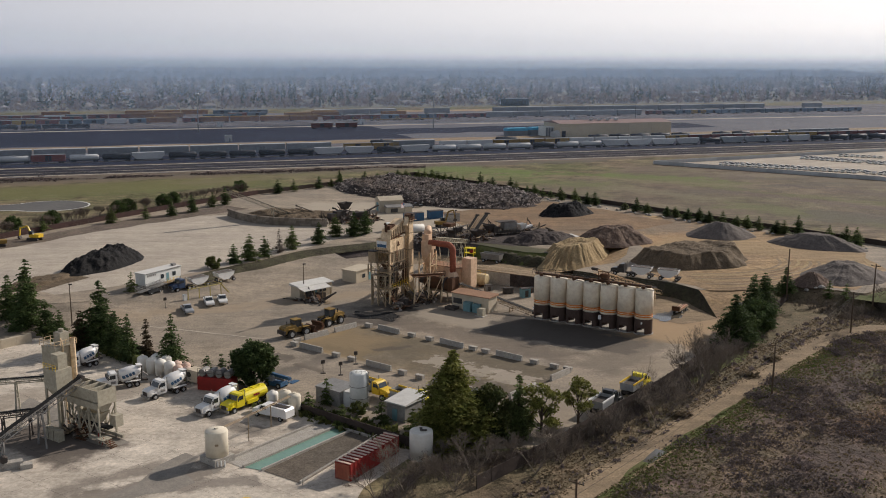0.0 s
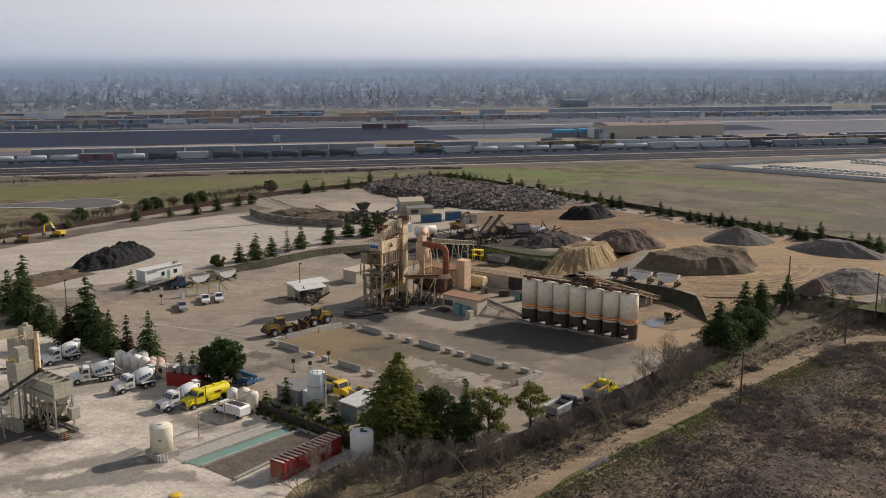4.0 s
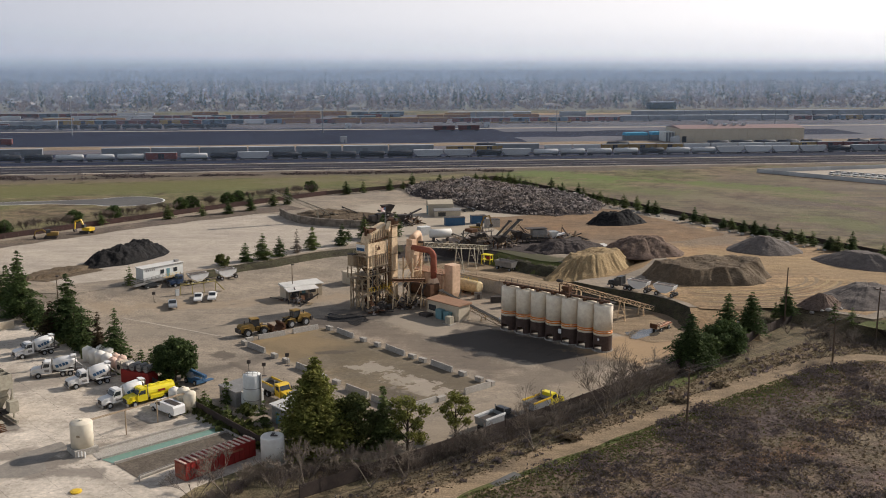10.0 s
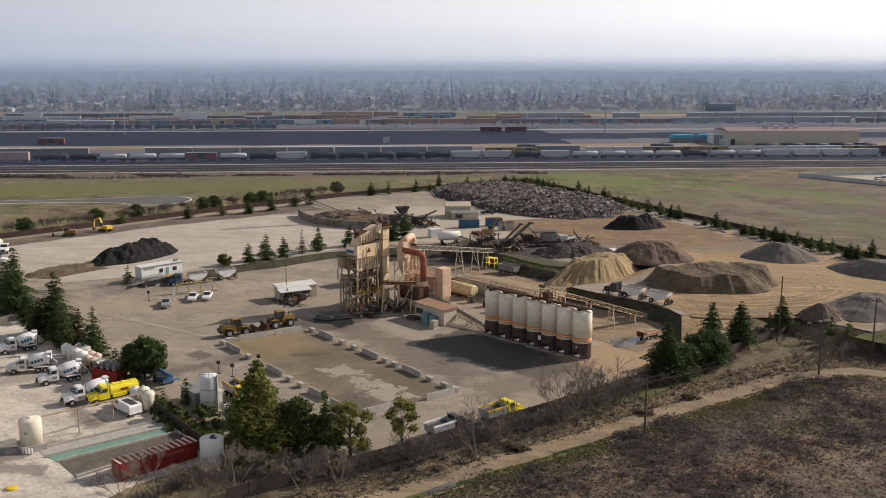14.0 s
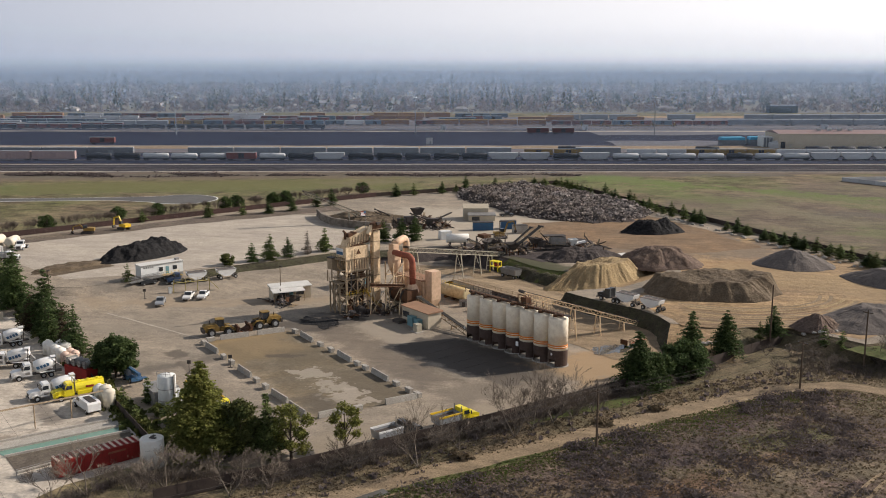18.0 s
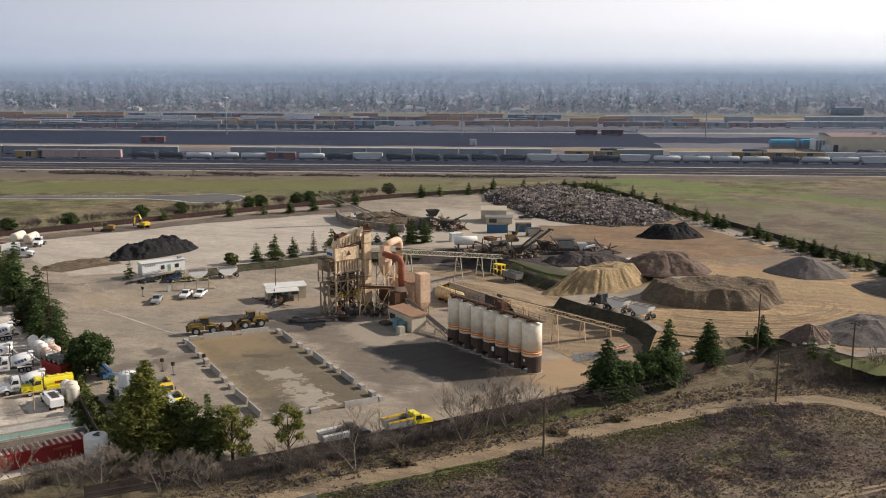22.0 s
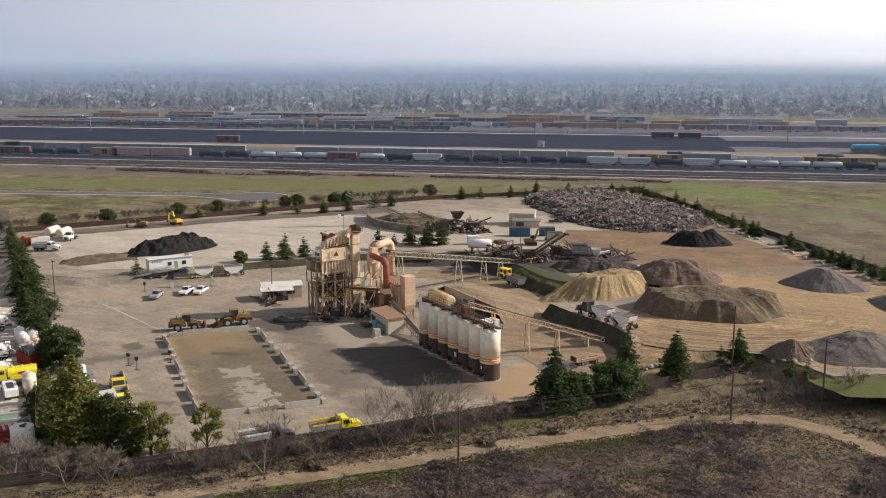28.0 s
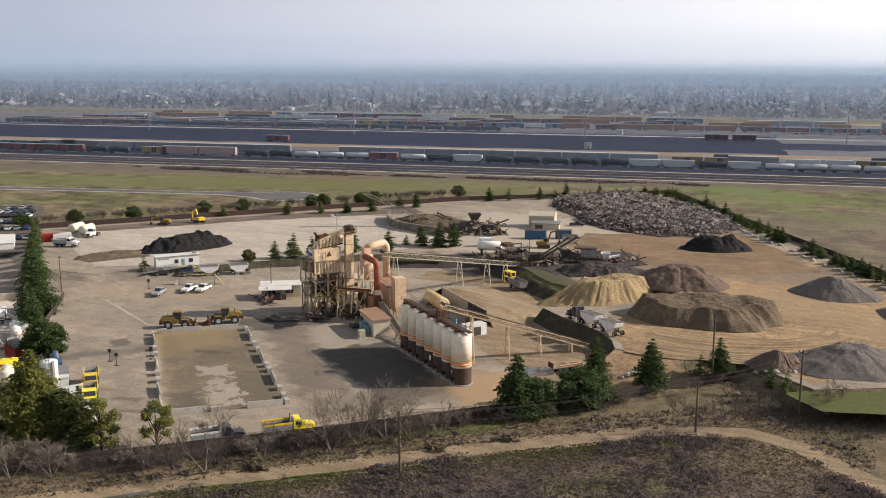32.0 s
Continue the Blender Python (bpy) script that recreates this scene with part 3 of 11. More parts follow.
# ---- mesh helpers ----
class Geo:
    """Vertices and faces of one part, in its own metres."""

    def __init__(self):
        self.v, self.f = [], []

    def add(self, verts, faces):
        k = len(self.v)
        self.v += [tuple(p) for p in verts]
        self.f += [tuple(i + k for i in f) for f in faces]
        return self

    def box(self, c, s, yaw=0.0, taper=1.0):
        x, y, z = (h / 2 for h in s)
        cs, sn = math.cos(radians(yaw)), math.sin(radians(yaw))
        pts = []
        for k, (dz, t) in enumerate(((-z, 1.0), (z, taper))):
            for dx, dy in ((-x, -y), (x, -y), (x, y), (-x, y)):
                dx, dy = dx * t, dy * t
                pts.append((c[0] + dx * cs - dy * sn, c[1] + dx * sn + dy * cs, c[2] + dz))
        return self.add(pts, [(3, 2, 1, 0), (4, 5, 6, 7), (0, 1, 5, 4), (1, 2, 6, 5), (2, 3, 7, 6), (3, 0, 4, 7)])

    def rod(self, p, q, r, r2=None, n=6, caps=True):
        p, q = Vector(p), Vector(q)
        r2 = r if r2 is None else r2
        d = (q - p).normalized() if (q - p).length else Vector((0, 0, 1))
        a = d.orthogonal().normalized()
        b = d.cross(a)
        pts = [p + (a * math.cos(2 * math.pi * i / n) + b * math.sin(2 * math.pi * i / n)) * r for i in range(n)]
        pts += [q + (a * math.cos(2 * math.pi * i / n) + b * math.sin(2 * math.pi * i / n)) * r2 for i in range(n)]
        fs = [(i, (i + 1) % n, n + (i + 1) % n, n + i) for i in range(n)]
        if caps:
            fs += [tuple(range(n - 1, -1, -1)), tuple(range(n, 2 * n))]
        return self.add(pts, fs)

    def beam(self, p, q, w, h=None):
        """A rectangular bar from p to q."""
        p, q, h = Vector(p), Vector(q), h or w
        d = (q - p).normalized()
        side = d.cross(Vector((0, 0, 1)))
        side = Vector((1, 0, 0)) if side.length < 1e-4 else side.normalized()
        up = side.cross(d)
        pts = [e + side * (sx * w / 2) + up * (sz * h / 2) for e in (p, q) for sx, sz in ((-1, -1), (1, -1), (1, 1), (-1, 1))]
        return self.add(pts, [(0, 1, 2, 3), (7, 6, 5, 4), (0, 4, 5, 1), (1, 5, 6, 2), (2, 6, 7, 3), (3, 7, 4, 0)])

    def lathe(self, profile, c=(0, 0, 0), n=24, caps=True):
        """A body of revolution about z: rows of (radius, height)."""
        pts, fs = [], []
        for r, z in profile:
            pts += [(c[0] + r * math.cos(2 * math.pi * i / n), c[1] + r * math.sin(2 * math.pi * i / n), c[2] + z) for i in range(n)]
        for k in range(len(profile) - 1):
            fs += [(k * n + i, k * n + (i + 1) % n, (k + 1) * n + (i + 1) % n, (k + 1) * n + i) for i in range(n)]
        if caps:
            fs += [tuple(range(n - 1, -1, -1)), tuple((len(profile) - 1) * n + i for i in range(n))]
        return self.add(pts, fs)

    def tube(self, path, r, n=12, caps=True):
        """A round pipe along points."""
        path = [Vector(p) for p in path]
        ref = None
        pts, fs = [], []
        for k, p in enumerate(path):
            d = (path[min(k + 1, len(path) - 1)] - path[max(k - 1, 0)]).normalized()
            a = d.orthogonal().normalized() if ref is None else (ref - d * ref.dot(d)).normalized()
            ref = a
            b = d.cross(a)
            rr = r[k] if isinstance(r, (list, tuple)) else r
            pts += [p + (a * math.cos(2 * math.pi * i / n) + b * math.sin(2 * math.pi * i / n)) * rr for i in range(n)]
        for k in range(len(path) - 1):
            fs += [(k * n + i, k * n + (i + 1) % n, (k + 1) * n + (i + 1) % n, (k + 1) * n + i) for i in range(n)]
        if caps:
            fs += [tuple(range(n - 1, -1, -1)), tuple((len(path) - 1) * n + i for i in range(n))]
        return self.add(pts, fs)

    def slab(self, outline, z0, z1):
        """A flat outline (x, y) raised from z0 to z1."""
        n = len(outline)
        pts = [(x, y, z0) for x, y in outline] + [(x, y, z1) for x, y in outline]
        return self.add(pts, [tuple(range(n - 1, -1, -1)), tuple(range(n, 2 * n))] + [(i, (i + 1) % n, n + (i + 1) % n, n + i) for i in range(n)])

    def side(self, outline, y0, y1):
        """An outline in x and z, made thick from y0 to y1."""
        n = len(outline)
        pts = [(x, y0, z) for x, z in outline] + [(x, y1, z) for x, z in outline]
        return self.add(pts, [tuple(range(n)), tuple(range(2 * n - 1, n - 1, -1))] + [(i, n + i, n + (i + 1) % n, (i + 1) % n) for i in range(n)])

    def weld(self):
        """Makes one point of those that coincide."""
        keep, where = [], {}
        ids = []
        for p in self.v:
            k = tuple(round(c, 4) for c in p)
            if k not in where:
                where[k] = len(keep)
                keep.append(p)
            ids.append(where[k])
        self.v, self.f = keep, [tuple(ids[i] for i in f) for f in self.f]
        return self

    def mesh(self, name, m, smooth=False):
        me = bpy.data.meshes.new(name)
        me.from_pydata(self.v, [], self.f)
        me.materials.append(m)
        if smooth:
            me.polygons.foreach_set("use_smooth", [len(p) <= 4 for p in self.f])
        me.update()
        return me


def part(name, geo, m, parent, label="", smooth=False):
    ob = new(name, geo.mesh(name, m, smooth))
    ob.parent = parent
    if label:
        ob["label"] = label
    return ob


def thing(name, m, label, category, group="", kind=""):
    ob = new(name)
    ob.empty_display_size = 0.3
    ob.matrix_basis = m
    return tagged(ob, label, category, group, kind)


def single(name, geo, material, label, category="", group="", kind="", m=None, smooth=False):
    ob = new(name, geo.mesh(name, material, smooth))
    if m is not None:
        ob.matrix_basis = m
    return tagged(ob, label, category, group, kind)


def at(x, y, yaw=0.0, z=0.0):
    return pose(x, y, z, 0, 0, yaw)


# ---- ground ----
def ragged(points, step=3.0, wobble=0.5, seed=1):
    """A closed outline cut into short steps and made uneven."""
    out = []
    for k, p in enumerate(points):
        q = points[(k + 1) % len(points)]
        n = max(1, int(math.hypot(q[0] - p[0], q[1] - p[1]) / step))
        for i in range(n):
            x, y = p[0] + (q[0] - p[0]) * i / n, p[1] + (q[1] - p[1]) * i / n
            fr = 0.11 if wobble < 2 else 0.2 / wobble
            w = noise.noise_vector((x * fr, y * fr, seed * 7.3)) * wobble * 1.6
            out.append((x + w.x, y + w.y))
    return out


def patch(name, points, z, m, label, step=3.0, wobble=0.5, category="ground"):
    g = Geo()
    pts = ragged(points, step, wobble, len(name))
    g.add([(x, y, z) for x, y in pts], [tuple(range(len(pts)))])
    ob = single(name, g, m, label, category, kind="structure")
    if ob.data.polygons[0].normal.z < 0:
        ob.data.flip_normals()
    return ob


def ribbon(points, widths):
    """The outline of a strip along points."""
    left, right = [], []
    for k, p in enumerate(points):
        a, b = points[max(k - 1, 0)], points[min(k + 1, len(points) - 1)]
        d = Vector((b[0] - a[0], b[1] - a[1])).normalized()
        w = widths[k] if isinstance(widths, (list, tuple)) else widths
        left.append((p[0] - d.y * w / 2, p[1] + d.x * w / 2))
        right.append((p[0] + d.y * w / 2, p[1] - d.x * w / 2))
    return left + right[::-1]


# ---- the terrace: all land behind the plant lies TZ above its floor; its edge runs from west to east ----
TZ = 3.0
HUB, HIGH = (43.0, 8.0), 57.4
GENTLE, BANK, DROP, ROAD_DOWN, WIDE = ((0, TZ), (3.2, 1.6), (18, 0)), ((0, TZ), (4.6, 0)), ((0, TZ), (0.05, 0)), ((0, TZ), (8, 1.5), (15, 0)), ((0, TZ), (5, 1.4), (10, 0))
RIM = [(-4800, 240, GENTLE), (-176, 244, GENTLE), (-142, 236, GENTLE), (-104, 212, GENTLE), (-84, 214, GENTLE), (-74, 223, GENTLE), (-64, 238, GENTLE), (-56, 249.5, GENTLE), (-50, 254, GENTLE), (-44, 262, GENTLE), (-38, 269, GENTLE), (-30.5, 274, GENTLE), (-16, 281, BANK), (-6, 287.5, BANK), (4.7, 280, BANK), (13.2, 274, BANK), (19, 267.5, BANK), (25, 262, BANK), (31, 260, BANK), (37, 275, BANK), (49, 281, BANK), (57, 270, WIDE), (52, 256, WIDE), (46, 246, WIDE), (36, 240.5, DROP), (33, 237.5, DROP), (41, 231, DROP), (50, 225.5, DROP), (55, 220, DROP), (57.6, 214.4, ROAD_DOWN), (71, 213.5, ROAD_DOWN), (80, 219, BANK), (95, 207.5, BANK), (146, 240, BANK), (156, 256, BANK), (4800, 256, BANK)]


def inside_rim(x, y):
    hit = False
    ring = [(p[0], p[1]) for p in RIM] + [(4800, 9000), (-4800, 9000)]
    for (x0, y0), (x1, y1) in zip(ring, ring[1:] + ring[:1]):
        if (y0 > y) != (y1 > y) and x < x0 + (y - y0) / (y1 - y0) * (x1 - x0):
            hit = not hit
    return hit


def rise(x, y):
    """Height of the ground at a spot: the terrace, its slopes, or the floor of the plant."""
    if inside_rim(x, y):
        return TZ
    best, profile = 1e9, BANK
    for (x0, y0, pr), (x1, y1, _) in zip(RIM, RIM[1:]):
        f = max(0.0, min(1.0, ((x - x0) * (x1 - x0) + (y - y0) * (y1 - y0)) / ((x1 - x0) ** 2 + (y1 - y0) ** 2)))
        d = math.hypot(x - x0 - f * (x1 - x0), y - y0 - f * (y1 - y0))
        if d < best:
            best, profile = d, pr
    return float(np.interp(best, [p[0] for p in profile], [p[1] for p in profile]))


def rim_slope(name, first, last, m, label, rows):
    """The slope below a stretch of the terrace's edge: rows of (offset, height)."""
    pts = []
    for (x0, y0, _), (x1, y1, _) in zip(RIM[first:last], RIM[first + 1:last + 1]):
        n = max(1, int(min(300, math.hypot(x1 - x0, y1 - y0)) / 2.5))
        pts += [Vector((x0 + (x1 - x0) * i / n, y0 + (y1 - y0) * i / n)) for i in range(n)]
    pts.append(Vector(RIM[last][:2]))
    g = Geo()
    for k, p in enumerate(pts):
        d = (pts[min(k + 3, len(pts) - 1)] - pts[max(k - 3, 0)]).normalized()
        for j, (o, z) in enumerate(rows):
            w = o + (0.9 * noise.noise((p.x * 0.16, p.y * 0.16, j * 3.0)) if 0 < j < len(rows) - 1 else 0)
            g.v.append((p.x + d.y * w, p.y - d.x * w, z + (0.06 if o == 0 else 0.035 if z else -0.06)))
    n = len(rows)
    g.f = [(k * n + i, k * n + i + 1, (k + 1) * n + i + 1, (k + 1) * n + i) for k in range(len(pts) - 1) for i in range(n - 1)]
    ob = single(name, g, m, label, "slope", kind="structure", smooth=True)
    if sum(p.normal.z for p in ob.data.polygons) < 0:
        ob.data.flip_normals()
    return ob


g = Geo().add([(x, y, TZ) for x, y, _ in RIM] + [(4800, 4700, TZ), (-4800, 4700, TZ)], [tuple(range(len(RIM) + 2))])
upper = single("upper_ground", g, m_meadow, "mottled brown and green winter meadow behind the plant", "ground", kind="structure")
if upper.data.polygons[0].normal.z < 0:
    upper.data.flip_normals()
g = Geo()
g.add([(-4800, -600, 0), (4800, -600, 0), (4800, 4700, 0), (-4800, 4700, 0)], [(0, 1, 2, 3)])
single("ground", g, m_meadow, "mottled brown and green winter meadow", "ground", kind="structure")

SITE = [(-16, 131), (6, 131.5), (29, 155), (64, 194), (81, 216.5), (96, 204), (152, 262), (138, 274), (4, 468), (-66, 406), (-97, 366), (-167, 268), (-128, 242), (-82, 203), (-44, 161)]
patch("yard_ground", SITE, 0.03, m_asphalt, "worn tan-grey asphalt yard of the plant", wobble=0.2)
patch("concrete_yard", [(-15, 131), (-23, 120), (-30, 96), (-120, 80), (-170, 130), (-140, 235), (-128, 242), (-82, 203), (-44, 161), (-17, 133)], 0.05, m_concrete_yard, "pale dusty concrete yard with tyre marks", wobble=0.2)
UPPER_YARD = [(p[0], p[1]) for p in RIM[2:34]] + [(142.3, 253), (133, 260), (6, 444), (-60.3, 385.3), (-89.7, 347.4), (-156, 254.5)]
patch("upper_yard", UPPER_YARD, TZ + 0.03, m_asphalt, "worn tan ground of the upper yard", step=4.0, wobble=0.0)
rim_slope("yard_slope", 2, 11, m_asphalt, "gentle paved rise towards the upper yard", ((2.6, 1.75), (6, 1.35), (11, 0.8), (18.5, 0)))
rim_slope("lot_slope", 2, 6, m_asphalt, "worn rise at the edge of the gravel lot", ((-0.3, TZ), (1.6, 2.5), (3.4, 1.62)))
# the bank's dark colour stands in for the shaded line under the conifers
rim_slope("lot_bank", 6, 12, m_weedybank, "weedy bank below the row of conifers, coloured dark for shade", ((-0.3, TZ), (1.4, 2.6), (3.4, 1.62)))
rim_slope("plant_bank", 11, 15, m_dark_agg, "dark bank below the crusher", ((-0.3, TZ), (1.8, 2.1), (4.8, 0)))
rim_slope("weedy_bank", 15, 18, m_green, "dark weedy bank below the gravel heaps", ((-0.3, TZ), (1.8, 2.1), (4.8, 0)))
rim_slope("basin_bank", 18, 21, m_dirt, "ochre bank behind the sand pile", ((-0.3, TZ), (1.8, 2.1), (4.8, 0)))
rim_slope("basin_slope", 20, 24, m_dirt, "ochre haul road sloping down beside the sand pile", ((-0.3, TZ), (2.5, 2.2), (5, 1.4), (10, 0)))
rim_slope("road_down", 29, 30, m_dirt, "ochre haul road sloping down to the lower yard", ((-1.0, TZ), (4, 2.5), (8, 1.5), (12, 0.6), (15, 0)))
right = Geo()
for x, y, z in ((71.2, 213.8, TZ + 0.05), (70.7, 209.5, 2.55), (70.45, 205.5, 1.55), (70.2, 201.5, 0.65), (70.0, 198.5, 0.0)):
    right.v += [(x - 0.3, y, z), (x + 0.8 * z + 0.2, y + 0.4 * z, 0.5 * z), (x + 1.7 * z + 0.4, y + 0.8 * z, -0.05)]
right.f = [(k * 3 + i, (k + 1) * 3 + i, (k + 1) * 3 + i + 1, k * 3 + i + 1) for k in range(4) for i in range(2)]
single("road_shoulder", right, m_verge, "weedy shoulder of the haul road", "slope", kind="structure", smooth=True)
rim_slope("corner_bank", 30, 34, m_verge, "dark scrubby bank inside the corner fence", ((-0.3, TZ), (1.6, 2.2), (4.8, 0)))
patch("gravel_lot", [(-152, 261), (-122, 318), (-92, 350), (-70, 352), (-52, 338), (-34, 318), (-27, 309), (-40, 288.5), (-52, 274), (-62, 262), (-79, 247), (-99, 233), (-126, 249)], 0.06, m_pale, "pale bare gravel lot", wobble=0.9)
patch("dirt_ground", [(60, 286), (62, 270), (56, 258), (48, 252), (52, 241), (59.5, 227), (61, 224.5), (73, 224.5), (82, 232), (97, 222.5), (118, 244), (126, 276), (108, 306), (80, 342), (56, 366), (30, 362), (10, 350), (8, 330), (16, 306), (40, 303)], 0.07, m_dirt, "ochre dirt yard with tyre tracks between the piles", wobble=1.2)
patch("lower_dirt", [(12, 268), (20, 254), (26, 243), (33, 236.5), (40, 240.5), (48, 246), (54, 256), (59, 270), (50, 284), (36, 278), (30, 264), (22, 262)], 0.07, m_dirt, "ochre dirt round the foot of the sand pile", wobble=1.0)
patch("brown_ground", [(12, 318), (30, 312), (62, 310), (84, 322), (70, 352), (46, 384), (34, 384), (26, 362), (6, 352)], 0.09, m_brown_dirt, "red-brown bare dirt", wobble=2.0)
patch("sandy_apron", [(19, 224), (36, 206), (47, 196), (57, 200), (55, 218), (46, 224), (36, 231), (24, 238)], 0.08, m_road_dirt, "sandy floor under the long conveyor", wobble=1.0)
patch("ramp_road", [(-14, 262), (4, 262), (16, 246), (30, 236), (33, 240), (28, 252), (16, 266), (2, 274), (-16, 272)], 0.075, m_road_dirt, "sandy haul ramp behind the plant", wobble=0.8)
PIT = [(-36.8, 187.6), (-22.2, 200.3), (15.8, 165.6), (1.0, 151.2)]
patch("crusher_dust", [(-4, 289.5), (6, 282), (15, 275.5), (24, 270), (33, 280), (40, 298), (30, 310), (16, 302), (4, 298)], 0.1, m_dark_agg, "ground blackened by crusher dust", wobble=2.2)
patch("lot_edge", [(-160, 270), (-126, 317), (-98, 352), (-76, 374), (-66, 366), (-84, 348), (-112, 318), (-146, 272)], 0.085, m_bare, "weedy brown strip inside the red fence", wobble=1.5)
patch("pit_floor", PIT, 0.065, m_pit, "stained tan paved square inside the barrier blocks", step=2.0, wobble=0.15)
# neighbouring land beyond the near fence
ROAD = [(-60, 40), (-40, 66), (-12, 97), (8, 117.5), (22.5, 132.5), (36.5, 146), (54.5, 164.5), (70, 179), (77.5, 185.5), (88, 189.5), (96, 187.5), (109, 177), (140, 158), (220, 118)]
patch("field", [(-60, 38), (8, 115), (22.5, 130), (54.5, 162), (70, 177), (78, 183), (88, 187), (96, 185), (109, 174.5), (140, 155), (240, 110), (240, -80), (-60, -80)], 0.03, m_field, "dry brown weed field with faint vehicle tracks", wobble=0.8)
patch("verge", [(-66, 46), (-30, 86), (-20, 112), (-15, 130), (6, 131), (29, 154.5), (64, 193.5), (81, 216), (96, 203.5), (108, 216), (180, 230), (220, 120), (109, 177), (96, 187.5), (88, 189.5), (77.5, 185.5), (54.5, 164.5), (22.5, 132.5), (-12, 97), (-60, 40)], 0.045, m_verge, "scrubby brown verge with a shallow ditch", wobble=0.4)
patch("dirt_track", ribbon(ROAD, [5.4] * 8 + [4.4, 4.0, 3.8, 4.8, 4.8, 4.8]), 0.075, m_road_dirt, "narrow pale dirt track beside the fence", step=1.5, wobble=0.45, category="track")
patch("green_verge", ribbon([(3, 109), (20, 127), (36, 143), (47, 153.5)], [0.6, 1.5, 1.5, 0.5]), 0.085, m_green, "strip of fresh green weeds along the track", step=1.2, wobble=0.9)
patch("green_bank", ribbon([(36, 158), (48, 171), (60, 183.5)], [1.0, 3.4, 1.2]), 0.085, m_green, "green weeds at the foot of the fence", step=1.2, wobble=0.9)
patch("lawn", [(93, 214), (100, 207), (150, 222), (150, 256), (104, 226)], 0.06, m_green, "bright green grass outside the fence", wobble=0.6)
patch("verge_puddle", ribbon([(17.5, 124.5), (21, 128.5)], [1.4, 1.8]), 0.095, m_puddle, "muddy puddle in the track", step=0.8, wobble=0.3)
# meadow behind the site
# turning loop: a straight arm and a round end
LOOP_C, LOOP_R = (-142.5, 379.0), 13.2


def loop_outline(grow):
    """Outline of the arm and its round end, widened by grow."""
    arm = [(-520, 243), (-420, 282), (-330, 316.5), (-265, 341.5), (-195, 365.5), (-172, 373)]
    left = [(x - 0.35 * (4.0 + grow), y + 0.94 * (4.0 + grow)) for x, y in arm]
    right = [(x + 0.35 * (4.0 + grow), y - 0.94 * (4.0 + grow)) for x, y in arm]
    end = [(LOOP_C[0] + (LOOP_R + grow) * 1.08 * math.cos(radians(a)), LOOP_C[1] + (LOOP_R + grow) * math.sin(radians(a))) for a in np.linspace(232, 513, 26)]
    return right + end + left[::-1]


patch("loop_kerb", loop_outline(0.6), 0.06, m_officewhite, "pale kerb of the turning loop", step=3, wobble=0.0, category="kerb")
patch("loop_path", loop_outline(0.0), 0.09, m_path, "grey asphalt turning loop in the meadow", step=3, wobble=0.0, category="road")
# bare and green stretches of the meadow
patch("fence_path", ribbon([(60, 395), (88, 352), (118, 308), (141, 274)], [2.0, 2.6, 2.6, 2.0]), 0.055, m_road_dirt, "pale worn strip outside the back fence", step=4, wobble=1.0)

# ---- rail yard: its own axis runs at RA degrees, q counts metres away from its near edge ----
RA = 13.5


def rail(s, q):
    c, n = math.cos(radians(RA)), math.sin(radians(RA))
    return (s * c - q * n, 511 + s * n + q * c)


def band(name, s0, s1, q0, q1, z, m, label, step=20, wobble=2):
    return patch(name, [rail(s0, q0), rail(s1, q0), rail(s1, q1), rail(s0, q1)], z, m, label, step, wobble)


band("rail_ground", -2000, 2000, 0, 560, 0.05, m_ballast, "grey ballast of the rail yard", wobble=3)
band("cinder_bank", -2000, 60, 168, 318, 0.1, m_cinder, "black cinder ground between the tracks", wobble=6)
band("cinder_tongue", 40, 340, 205, 262, 0.102, m_cinder, "dark cinder ground running on between the tracks", 20, 7)
band("tan_road", -900, 900, 298, 306, 0.13, m_pale, "pale dirt road beyond the cinder ground", 25, 2)
band("mauve_ground", -900, 900, 336, 500, 0.08, m_yardbrown, "mauve-brown ground between the far tracks", 25, 6)
band("sand_bare", 40, 420, 492, 520, 0.13, m_dirt, "bare orange sand behind the far tracks", 20, 7)
for k, (qa, qb, mm) in enumerate(((6, 11, m_pale), (13, 18, m_cinder), (18.5, 21.5, m_pale), (23, 29, m_cinder), (29.5, 32.5, m_yardbrown), (35, 41, m_cinder), (41.5, 44.5, m_pale), (46, 62, m_cinder), (70, 84, m_cinder), (92, 108, m_cinder), (116, 130, m_yardbrown))):
    band("ballast_strip", -1100, 1100, qa, qb, 0.105 + 0.004 * k, mm, "strip of ballast along the tracks", 30, 0.5)
band("near_bank", -900, 900, -3, 6, 0.07, m_bare, "grey-brown bank along the tracks", 12, 3)
band("dark_ballast", -2000, 2000, 40, 60, 0.1, m_cinder, "dark oily ballast along the sidings", wobble=2)
band("brown_strip", -2000, 2000, 505, 575, 0.1, m_meadow, "brown grass strip behind the yard", wobble=5)
band("far_ground", -4600, 4600, 575, 3900, 0.08, m_far_land, "hazy suburb ground", step=200, wobble=10)


